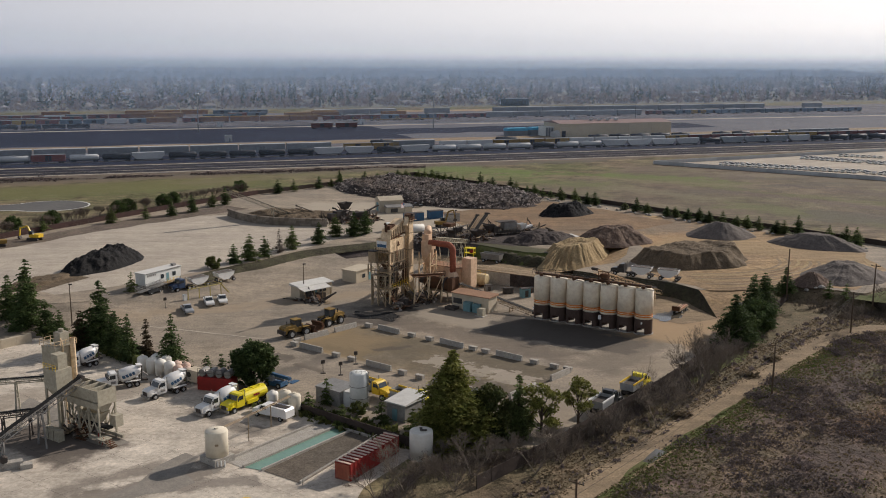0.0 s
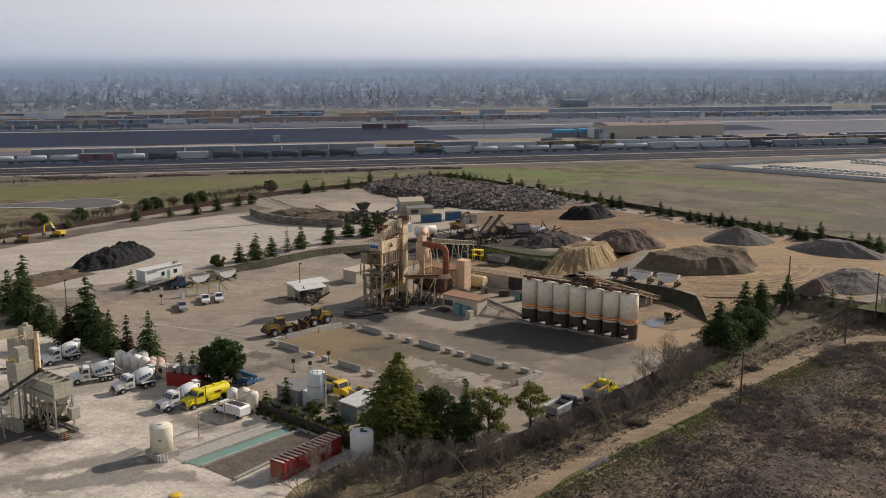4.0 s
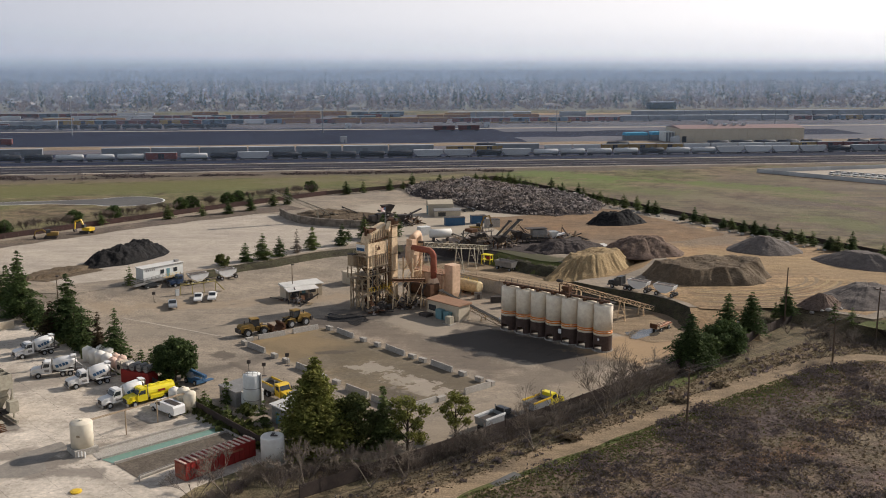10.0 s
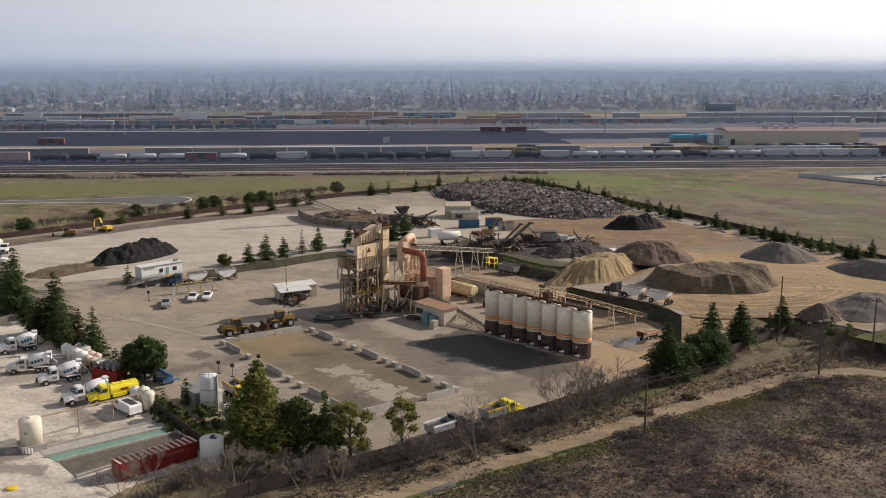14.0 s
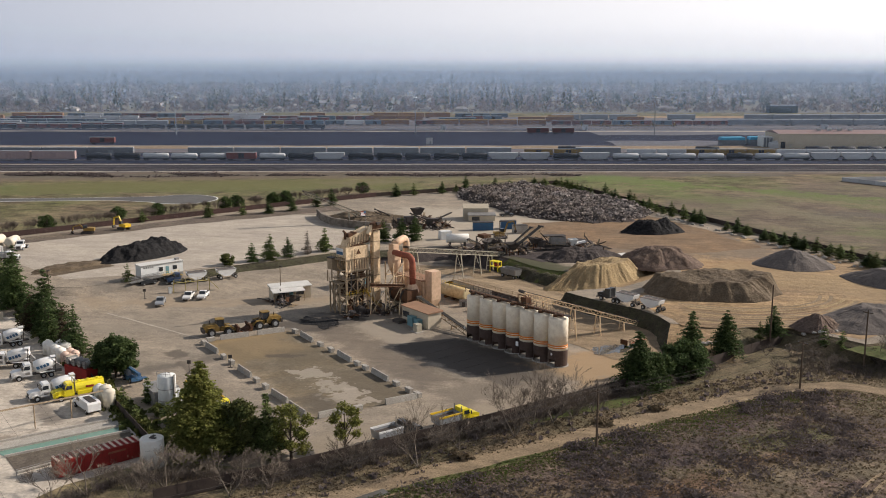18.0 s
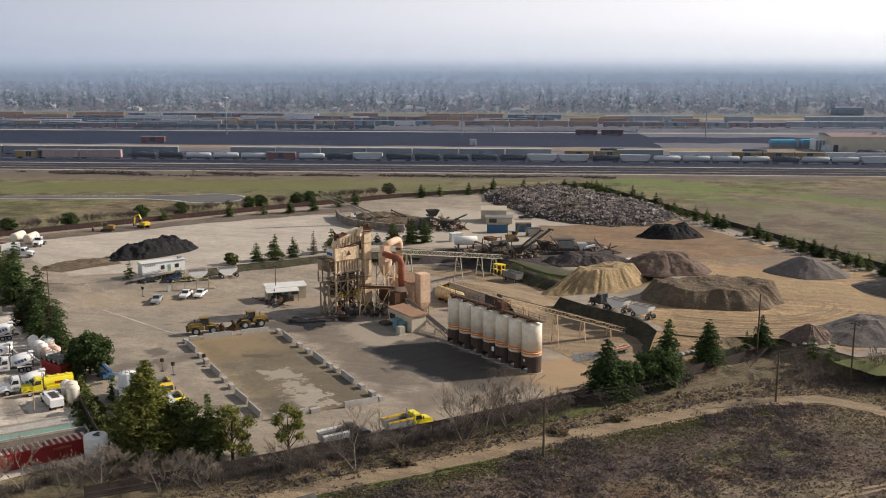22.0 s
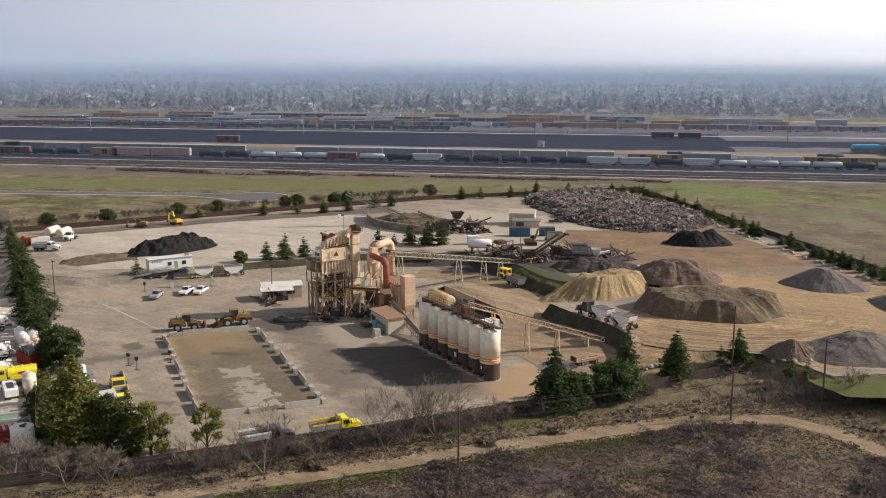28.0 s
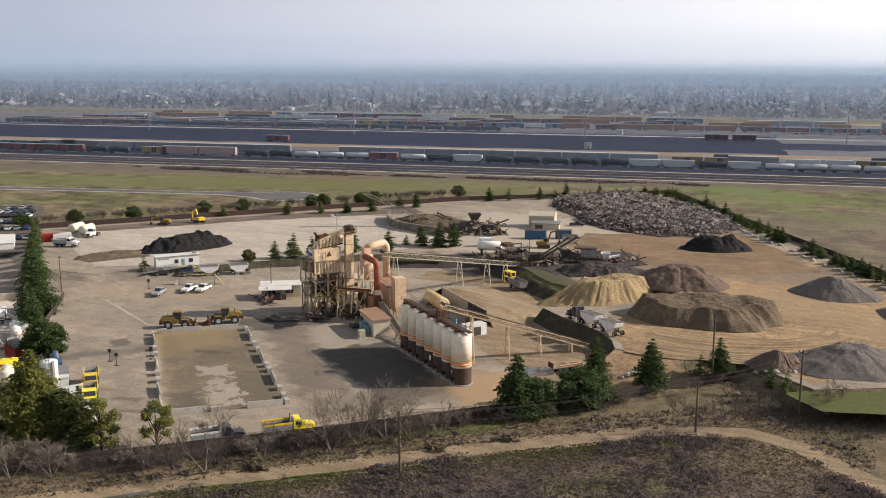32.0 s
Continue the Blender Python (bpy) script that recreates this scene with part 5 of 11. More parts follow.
# large conifers
BIG = "dark conifers along the fences"
tree("deodar_tree", at(-9.5, 134.8), conifer_meshes(14.8, 6.8, 1, 5.5, 0.12), m_deodar, "tall dense yellow-green conifer beside the small shed")
tree("evergreen_tree", at(-3.8, 135.6), round_meshes(8.6, 3.4, 2, 3400, 0.26, 0.08), m_leaf, "broad dark evergreen tree near the fence")
tree("deodar_tree", at(0.6, 135.2), conifer_meshes(10.4, 3.0, 4, 2.4), m_redwood, "slender green conifer near the fence")
tree("evergreen_tree", at(4.2, 135.5), round_meshes(9.2, 3.0, 5, 1500, 0.22, 0.16, 12), m_deodar, "loose yellow-green evergreen near the fence")
tree("evergreen_tree", at(11, 140), round_meshes(8.0, 2.6, 6, 900, 0.22, 0.35, 10), m_deodar, "slim open tree with a bare trunk inside the fence")
tree("oak_tree", at(-41.5, 163.2), round_meshes(8.0, 4.1, 7, 3600, 0.3, 0.2), m_needles, "dense dark evergreen oak beside the fence")
tree("deodar_tree", at(-57.4, 174.5), conifer_meshes(10.6, 3.4, 8, 1.1, 0.3, gap=0.12), m_needles, "open dark conifer behind the mixer trucks")
tree("conifer_tree", at(-62.8, 178.5), conifer_meshes(8.8, 2.0, 9, 1.3), m_rustneedle, "narrow browning conifer behind the mixer trucks")
tree("conifer_tree", at(-66.4, 179.3), conifer_meshes(9.6, 2.3, 10, 1.3), m_needles, "narrow dark conifer behind the mixer trucks")
tree("deodar_tree", at(-73.4, 188), conifer_meshes(14.2, 5.2, 11, 1.2, 0.3, gap=0.1), m_needles, "wide dark conifer on the dividing strip")
tree("conifer_tree", at(-69.5, 182.5), conifer_meshes(9.5, 3.0, 12, 1.3), m_needles, "dark conifer on the dividing strip")
tree("conifer_tree", at(-77.5, 188.5), conifer_meshes(8.0, 3.2, 13, 1.2), m_rustneedle, "browning conifer on the dividing strip")
tree("deodar_tree", at(-93.5, 205), conifer_meshes(15.2, 5.0, 14, 1.2, 0.3, gap=0.1), m_needles, "wide dark conifer by the yard entrance")
tree("conifer_tree", at(-100, 211), conifer_meshes(10.5, 3.6, 15, 1.2), m_needles, "dark conifer by the yard entrance")
tree("conifer_tree", at(-108, 219), conifer_meshes(9.5, 3.4, 16, 1.2), m_redwood, "green conifer on the dividing strip")
tree("conifer_tree", at(-119, 229), conifer_meshes(9, 3.2, 17, 1.2), m_needles, "dark conifer on the dividing strip")
tree("conifer_tree", at(-131, 239), conifer_meshes(8, 3.0, 18, 1.2), m_needles, "dark conifer on the dividing strip")
tree("conifer_tree", at(-143, 249), conifer_meshes(8, 3.0, 19, 1.2), m_redwood, "green conifer on the dividing strip")
tree("conifer_tree", at(52.2, 179.6), conifer_meshes(11.0, 5.0, 20, 2.4), m_needles, "dark conifer inside the near fence")
tree("evergreen_tree", at(54.8, 181.8), round_meshes(6.6, 3.4, 21, 1900, 0.3, 0.1), m_needles, "dark evergreen beside the conifer")
tree("conifer_tree", at(61.5, 192.5), conifer_meshes(12.0, 4.0, 22, 1.7), m_needles, "tall dark conifer inside the near fence")
tree("evergreen_tree", at(60.2, 187.6), round_meshes(7.2, 4.2, 23, 2600, 0.3, 0.1), m_needles, "dark broad evergreen at the fence")
tree("conifer_tree", at(68.6, 205), conifer_meshes(9.2, 4.2, 24, 2.2), m_needles, "dark conifer beside the haul road")
tree("conifer_tree", at(79.4, 220.5), conifer_meshes(7.0, 3.1, 25, 1.7), m_needles, "dark conifer at the corner of the yard")
tree("conifer_tree", at(76.4, 217.5), conifer_meshes(4.2, 1.4, 26, 1.2), m_redwood, "young conifer at the corner of the yard")
tree("conifer_tree", at(88.6, 214.6), conifer_meshes(5.0, 1.5, 27, 1.3), m_redwood, "young conifer beside the side fence")
tree("conifer_tree", at(91.8, 212.8), conifer_meshes(4.6, 1.4, 28, 1.3), m_redwood, "young conifer beside the side fence")
# row of redwoods along the gravel lot
for k, (x, y, h, r, mm) in enumerate(((-54.9, 253.1, 5.6, 2.2, m_needles), (-51.1, 256.7, 7.6, 2.6, m_needles), (-47.5, 260.7, 6.2, 2.2, m_needles), (-43.9, 266.5, 7.0, 1.6, m_twig), (-40.7, 271.9, 7.2, 2.4, m_redwood), (-33.4, 279.0, 6.8, 2.5, m_needles), (-33.5, 289.5, 3.2, 1.2, m_needles), (-28.6, 290.5, 7.0, 2.8, m_needles), (-23.0, 291.5, 8.0, 3.0, m_needles), (-19.6, 294.0, 8.2, 3.0, m_needles))):
    tree("redwood_tree", at(x, y, k * 40, TZ), conifer_meshes(h, r * 1.15, 40 + k, 1.6 if mm is not m_twig else 0.7, 0.15), m_redwood if mm is m_needles and k % 3 == 1 else mm, "young conifer in the row beside the gravel lot" if mm is not m_twig else "thin grey leafless conifer in the row", group="row of conifers beside the gravel lot")
tree("round_tree", at(-59.7, 247.2, 0, 2.7), round_meshes(3.6, 2.0, 60, 800, 0.24), m_leaf, "small round tree beside the gravel lot")
tree("conifer_tree", at(-81.5, 235.2), conifer_meshes(5.2, 1.8, 61, 1.2), m_redwood, "young conifer beside the office trailer")
tree("conifer_tree", at(-28.6, 152.2), conifer_meshes(5.0, 1.7, 62, 1.2), m_redwood, "young conifer beside the grey sheds")
tree("conifer_tree", at(-19.8, 143.0), conifer_meshes(4.6, 1.6, 63, 1.2), m_redwood, "young conifer beside the small shed")
tree("conifer_tree", at(-15.2, 139.8), conifer_meshes(4.0, 1.5, 64, 1.2), m_redwood, "young conifer beside the small shed")
tree("shrub", at(-23.5, 146.6), round_meshes(2.4, 1.6, 65, 500, 0.22), m_leaf, "green shrub along the fence", category="shrub")


# ---- hot mix tower: x runs along the clad front, y into its depth ----
TOWER = at(-15.2, 217.1, 56)
tower = thing("batch_tower", TOWER, "tall cream batch tower on open steel legs, rust-streaked", "plant tower")
W, D = 6.5, 3.6
for x in (0.2, W / 2, W - 0.2):
    for y in (0.2, D - 0.2):
        part("column", Geo().box((x, y, 7.4), (0.42, 0.42, 14.8)), m_cream, tower)
for y in (0.0, D):
    part("panel", Geo().box((W / 2, y, 14.0), (W, 0.12, 2.9)), m_cream, tower, "stained cream cladding panel")
    part("panel", Geo().box((W / 2 + 0.3, y, 11.0), (W - 0.6, 0.12, 2.6)), m_cream, tower, "ribbed cream bin wall")
    part("sill", Geo().box((W / 2, y - 0.1, 12.5), (W + 0.3, 0.25, 0.22)), m_tansteel, tower)
    part("sill", Geo().box((W / 2, y - 0.1, 9.55), (W + 0.3, 0.25, 0.3)), m_tansteel, tower)
    for k in range(9):
        part("rib", Geo().box((0.9 + k * 0.72, y - 0.12, 11.2), (0.1, 0.16, 2.2)), m_tansteel, tower)
part("panel", Geo().box((0, D / 2, 14.2), (0.12, D, 2.4)), m_cream, tower, "cream end panel")
part("panel", Geo().box((W, D / 2, 12.3), (0.12, D, 6.2)), m_cream, tower)
part("sign", Geo().box((-0.1, D / 2 + 0.4, 14.3), (0.06, 2.6, 1.5)), m_white, tower, "white sign board with a blue field")
part("sign_field", Geo().box((-0.14, D / 2 + 0.4, 13.95), (0.04, 2.4, 0.7)), m_blue, tower, "blue lettering field")
part("hot_bin", Geo().add([(0.8, 0.5, 9.4), (W - 0.5, 0.5, 9.4), (W - 0.5, D - 0.5, 9.4), (0.8, D - 0.5, 9.4), (2.4, 1.6, 6.9), (W - 1.9, 1.6, 6.9), (W - 1.9, D - 1.6, 6.9), (2.4, D - 1.6, 6.9)], [(3, 2, 1, 0), (4, 5, 6, 7), (0, 1, 5, 4), (1, 2, 6, 5), (2, 3, 7, 6), (3, 0, 4, 7)]), m_rust, tower, "rust-brown hot bin hopper")
part("weigh_hopper", Geo().box((W / 2 + 0.2, D / 2, 6.3), (2.6, 2.2, 1.2), taper=1.15), m_darksteel, tower)
part("mixer", Geo().box((W / 2 + 0.2, D / 2, 4.9), (3.6, 2.6, 1.4)).rod((W / 2 - 1.8, D / 2 - 0.6, 4.9), (W / 2 + 2.2, D / 2 - 0.6, 4.9), 0.75, n=12), m_darksteel, tower, "dark pugmill mixer")
for z, m_ in ((8.0, m_tansteel), (4.1, m_yellow)):
    part("platform", Geo().box((W / 2, D / 2, z), (W + 1.6, D + 1.6, 0.12)), m_tansteel, tower)
    for a, b in (((-0.8, -0.8), (W + 0.8, -0.8)), ((-0.8, -0.8), (-0.8, D + 0.8)), ((W + 0.8, -0.8), (W + 0.8, D + 0.8))):
        part("handrail", railing(Geo(), (*a, z + 0.06), (*b, z + 0.06), 1.05, 1.0), m_ if a != (-0.8, -0.8) or b[1] < 0 else m_tansteel, tower)
    part("beam", Geo().box((W / 2, 0.2, z - 0.3), (W, 0.3, 0.45)), m_cream, tower)
    part("beam", Geo().box((0.2, D / 2, z - 0.3), (0.3, D, 0.45)), m_cream, tower)
for z0, z1 in ((0.2, 3.8), (4.4, 7.7), (8.3, 12.6)):
    part("brace", Geo().beam((0.1, 0.3, z0), (0.1, D - 0.3, z1), 0.16), m_tansteel, tower)
    part("brace", Geo().beam((0.1, D - 0.3, z0), (0.1, 0.3, z1), 0.16), m_tansteel, tower)
for z0, z1 in ((4.4, 7.7),):
    part("brace", Geo().beam((0.4, 0.05, z0), (W / 2, 0.05, z1), 0.18), m_cream, tower)
    part("brace", Geo().beam((W - 0.4, 0.05, z0), (W / 2, 0.05, z1), 0.18), m_cream, tower)
part("brace", Geo().beam((0.4, 0.05, 0.3), (W / 2, 0.05, 3.8), 0.16), m_tansteel, tower)
# inclined screen house on top
part("screen_house", Geo().side([(0.7, 15.3), (W + 0.4, 16.2), (W + 1.2, 19.3), (W - 0.4, 18.9), (1.6, 17.4)], 0.5, D - 0.5), m_cream, tower, "sloping cream screen house, ribbed")
for k in range(8):
    x = 1.4 + k * 0.8
    part("screen_rib", Geo().beam((x, 0.42, 15.5 + k * 0.09), (x + 0.25, 0.42, 17.2 + k * 0.2), 0.12), m_tansteel, tower)
part("screen_edge", Geo().beam((0.4, 0.35, 15.2), (W + 0.6, 0.35, 16.2), 0.24), m_rust, tower)
part("screen_rail", railing(Geo(), (0.2, -0.3, 15.5), (W, -0.3, 15.5), 1.0, 1.0), m_rust, tower)
part("screen_motor", Geo().box((2.5, D / 2, 17.9), (1.6, 1.4, 0.9)).rod((3.6, D / 2 - 0.8, 18.1), (3.6, D / 2 + 0.8, 18.1), 0.5, n=10), m_rust, tower)
part("vent_pipe", Geo().tube([(1.2, D / 2, 17.0), (1.2, D / 2, 18.6), (0.7, D / 2, 19.0)], 0.3, 8), m_rust, tower)
# outer stair frame on the left end
for x, y in ((-1.7, 0.3), (-1.7, D + 0.4), (-0.4, D + 0.9), (-1.7, D / 2 + 0.4)):
    part("frame_post", Geo().box((x, y, 3.6), (0.26, 0.26, 7.2)), m_tansteel, tower)
part("frame_deck", Geo().box((-0.95, D / 2 + 0.3, 7.2), (1.8, D + 0.6, 0.14)), m_tansteel, tower)
part("frame_rail", railing(Geo(), (-1.8, 0.1, 7.25), (-1.8, D + 0.5, 7.25), 1.0, 1.1), m_tansteel, tower)
part("frame_brace", Geo().beam((-1.7, 0.3, 0.2), (-1.7, D + 0.4, 6.9), 0.15), m_tansteel, tower)
part("frame_brace", Geo().beam((-1.7, D + 0.4, 0.2), (-1.7, 0.3, 6.9), 0.15), m_tansteel, tower)
part("filler_bin", Geo().box((-1.1, D + 0.3, 11.4), (1.4, 1.8, 2.6)), m_tansteel, tower, "tan filler bin on the side frame")
for x in (-1.7, -0.5):
    part("bin_leg", Geo().box((x, D + 1.3, 8.5), (0.22, 0.22, 2.6)), m_tansteel, tower)
part("bin_rim", Geo().box((-1.1, D + 0.3, 12.8), (1.7, 2.0, 0.2)), m_darksteel, tower)
# stair with yellow rails at the front
for sy in (-1.9, -1.0):
    part("stair_string", Geo().beam((W - 2.2, sy, 4.1), (W + 1.2, sy - 0.4, 0.1), 0.1, 0.3), m_tansteel, tower)
    part("stair_rail", Geo().beam((W - 2.2, sy, 5.1), (W + 1.2, sy - 0.4, 1.1), 0.08), m_yellow, tower, "yellow stair rail")
for k in range(12):
    f = k / 11
    part("tread", Geo().box((W - 2.2 + 3.4 * f, -1.45 - 0.4 * f, 4.0 - 3.85 * f), (0.28, 0.95, 0.05)), m_tansteel, tower)
# more decks, ladders and pipe runs
for z in (6.0, 10.0, 12.6):
    part("side_deck", Geo().box((-0.7, D / 2, z), (1.2, D - 0.2, 0.1)), m_tansteel, tower)
    part("side_rail", railing(Geo(), (-1.25, 0.2, z + 0.05), (-1.25, D - 0.2, z + 0.05), 1.0, 1.1), m_tansteel, tower)
for x, y in ((W + 0.45, -0.5), (2.4, -0.35)):
    g = Geo()
    for o in (-0.22, 0.22):
        g.beam((x + o, y, 0.2), (x + o, y, 15.0), 0.06)
    for k in range(34):
        g.beam((x - 0.22, y, 0.5 + k * 0.43), (x + 0.22, y, 0.5 + k * 0.43), 0.04)
    part("ladder", g, m_rust, tower)
for k, (x, z0, z1) in enumerate(((1.2, 4.6, 9.2), (5.6, 4.4, 9.0), (6.6, 1.0, 8.6))):
    part("pipe_run", Geo().tube([(x, -0.25, z0), (x, -0.25, z1), (x + 0.5, 0.3, z1 + 0.5)], 0.13, 8), m_rust if k else m_steel, tower)
for x in (1.6, 3.4, 5.2):
    part("gate_cylinder", Geo().rod((x, 0.3, 7.2), (x, 0.3, 8.6), 0.18, n=8), m_darksteel, tower)
part("hood", Geo().add([(3.0, -0.16, 13.6), (4.2, -0.16, 13.6), (3.6, -0.16, 14.7), (3.0, -0.02, 13.6), (4.2, -0.02, 13.6), (3.6, -0.02, 14.7)], [(0, 1, 2), (5, 4, 3), (0, 2, 5, 3), (1, 4, 5, 2), (0, 3, 4, 1)]), m_rust, tower, "rusty vent hood")
part("generator", Geo().box((1.8, -2.6, 0.9), (1.8, 1.5, 1.6)).lathe([(0.5, 1.7), (0.5, 2.0)], (1.8, -2.6, 0), 10), m_darksteel, tower, "dark pump unit at the tower foot")
part("generator", Geo().box((3.4, -3.4, 0.5), (1.5, 1.1, 0.9)), m_darksteel, tower)

# lattice of the lower storeys, pipes and boxes on its floors
for y in (0.05, D - 0.05):
    for x0, x1 in ((0.3, W / 2), (W / 2, W - 0.3)):
        for z0, z1 in ((0.3, 3.8), (4.4, 7.7)):
            part("brace", Geo().beam((x0, y, z0), (x1, y, z1), 0.13), m_cream, tower)
            part("brace", Geo().beam((x1, y, z0), (x0, y, z1), 0.13), m_cream, tower)
        part("girt", Geo().beam((x0, y, 2.0), (x1, y, 2.0), 0.18), m_tansteel, tower)
        part("girt", Geo().beam((x0, y, 6.0), (x1, y, 6.0), 0.18), m_tansteel, tower)
# added sheet that makes the open storey look dark inside
part("back_sheet", Geo().box((W / 2, D - 0.2, 6.4), (W - 0.6, 0.08, 3.0)), m_rust, tower, "rust-brown sheet added behind the mixer to darken the interior")
for k, (x, y, z, a, b, c) in enumerate(((0.9, 0.8, 0.8, 1.2, 1.0, 1.6), (2.6, 2.4, 1.1, 1.4, 1.2, 2.2), (4.6, 0.9, 0.7, 1.6, 1.0, 1.4), (5.6, 2.6, 1.5, 1.0, 1.2, 3.0), (1.0, 2.6, 4.8, 1.1, 1.2, 1.3), (5.8, 0.7, 4.7, 0.9, 0.9, 1.1), (1.4, -0.5, 8.6, 0.9, 0.5, 1.0), (4.2, -0.5, 8.5, 1.3, 0.5, 0.9))):
    part("equipment_box", Geo().box((x, y, z), (a, b, c)), (m_darksteel, m_rust, m_tansteel)[k % 3], tower)
for k, (x, y) in enumerate(((0.7, -0.35), (2.1, -0.3), (4.4, -0.3), (W + 0.3, 0.8), (W + 0.3, 2.6))):
    part("pipe_run", Geo().tube([(x, y, 0.2), (x, y, 3.2 + k), (x + 0.6, y, 3.9 + k), (x + 0.6, y, 7.6)], 0.1, 6), (m_rust, m_darksteel)[k % 2], tower)

elevator = thing("bucket_elevator", at(-10.4, 224.1, 56), "cream boxed bucket elevator rising above the tower", "elevator")
part("casing", Geo().box((0, 0, 9.3), (1.9, 1.3, 18.6)), m_cream, elevator, "tall cream elevator casing")
for z in (4, 8, 12, 16):
    part("flange", Geo().box((0, 0, z), (2.05, 1.45, 0.16)), m_tansteel, elevator)
part("head", Geo().side([(-1.0, 18.6), (1.0, 18.6), (1.3, 19.6), (0.6, 20.5), (-0.8, 20.3), (-1.4, 19.4)], -0.75, 0.75), m_rust, elevator, "rusty elevator head")
part("chute", Geo().beam((-0.9, 0, 19.6), (-2.6, -0.6, 17.9), 1.0, 0.8), m_cream, elevator)
part("head_rail", railing(railing(Geo(), (-1.5, -1.1, 19.0), (1.5, -1.1, 19.0), 1.1, 0.8), (1.5, -1.1, 19.0), (1.5, 1.1, 19.0), 1.1, 0.8), m_rust, elevator)
part("head_deck", Geo().box((0, 0, 18.95), (3.2, 2.4, 0.1)), m_tansteel, elevator)
part("motor", Geo().box((0.2, -0.9, 20.2), (0.9, 0.6, 0.6)), m_darksteel, elevator)
part("boot", Geo().box((0, 0, 0.9), (2.3, 1.7, 1.8)), m_tansteel, elevator)

# cyclone with its ducts
cyclone = thing("cyclone", at(-5.9, 224.6, 56), "cream cyclone on a lattice stand with curved ducts", "dust cyclone")
part("body", Geo().lathe([(0.4, 7.6), (1.55, 10.6), (1.55, 13.6), (1.3, 13.9)], n=20), m_peach, cyclone, "tapered cream cyclone body", True)
part("top_box", Geo().box((0.1, 0.2, 14.6), (1.7, 1.7, 1.6)), m_peach, cyclone)
part("inlet", Geo().box((-0.4, -1.3, 12.8), (2.0, 1.0, 1.7)), m_peach, cyclone)
for x in (-1.5, 1.5):
    for y in (-1.5, 1.5):
        part("leg", Geo().box((x, y, 5.6), (0.24, 0.24, 11.2)), m_cream, cyclone)
for z0, z1 in ((1.0, 4.5), (4.5, 8.0), (8.0, 11.0)):
    for s in (-1.5, 1.5):
        part("brace", Geo().beam((-1.5, s, z0), (1.5, s, z1), 0.12), m_cream, cyclone)
        part("brace", Geo().beam((s, 1.5, z0), (s, -1.5, z1), 0.12), m_cream, cyclone)
        part("girt", Geo().beam((-1.5, s, z0), (1.5, s, z0), 0.14), m_cream, cyclone)


def arc(c, u, v, r, a0, a1, n=8):
    c, u, v = Vector(c), Vector(u), Vector(v)
    return [c + u * (r * math.cos(radians(a0 + (a1 - a0) * k / n))) + v * (r * math.sin(radians(a0 + (a1 - a0) * k / n))) for k in range(n + 1)]


duct = thing("dust_duct", at(0, 0), "peach painted exhaust duct bending down to the filter house", "duct")
u = Vector((0.14, 0.99, 0)).normalized()
path = [(-5.9, 225.0, 15.4), (-5.6, 227.5, 15.6)] + arc(Vector((-5.3, 230.3, 14.0)), Vector((0, 0, 1)), u, 1.7, 0, 90) + [(-5.3 + 0.24, 230.3 + 1.68, 6.5)]
part("pipe", Geo().tube(path, 0.86, 14), m_peach, duct, "", True)
for z in (12.5, 10.4, 8.4):
    part("collar", Geo().lathe([(0.93, z), (0.93, z + 0.18)], (-5.06, 231.98, 0), 14), m_peach, duct)
duct2 = thing("hot_gas_duct", at(0, 0), "rust-red hot gas duct arching down to the dryer", "duct")
u2 = Vector((0.85, -0.52, 0)).normalized()
path = [(-5.6, 223.4, 13.6), (-2.9, 221.8, 13.5)] + arc(Vector((-1.7, 221.1, 11.9)), Vector((0, 0, 1)), u2, 1.6, 10, 90) + [Vector((-1.7, 221.1, 7.0)) + u2 * 1.6]
part("pipe", Geo().tube(path, 0.72, 14), m_rustred, duct2, "", True)
foot = Vector((-1.7, 221.1, 0)) + u2 * 1.6
for z in (10.4, 8.6):
    part("collar", Geo().lathe([(0.8, z), (0.8, z + 0.16)], (foot.x, foot.y, 0), 14), m_rustred, duct2)
part("flare", Geo().box((foot.x, foot.y, 6.2), (2.6, 2.2, 1.8), -40, 0.55), m_peach, duct2, "peach flared hood")

dryer = thing("dryer_drum", at(-6.2, 223.4, -38), "dark rusty dryer drum on steel legs", "dryer drum")
part("shell", Geo().tube([(0, 0, 4.3), (7.0, 0, 4.0)], 1.45, 20), m_rust, dryer, "rusty rotating drum", True)
for x in (1.2, 5.4):
    part("riding_ring", Geo().tube([(x, 0, 4.25), (x + 0.35, 0, 4.23)], 1.62, 20), m_darksteel, dryer)
part("end_box", Geo().box((7.4, 0, 4.4), (1.4, 3.0, 3.2)), m_rust, dryer, "rusty end housing")
for x in (0.6, 3.2, 6.6):
    for y in (-1.2, 1.2):
        part("leg", Geo().box((x, y, 1.3), (0.24, 0.24, 2.6)), m_tansteel, dryer)
part("bed", Geo().box((3.6, 0, 2.65), (8.2, 2.8, 0.3)), m_tansteel, dryer)
part("burner", Geo().tube([(-1.8, 0, 4.3), (0, 0, 4.3)], [0.6, 0.95], 12), m_darksteel, dryer)

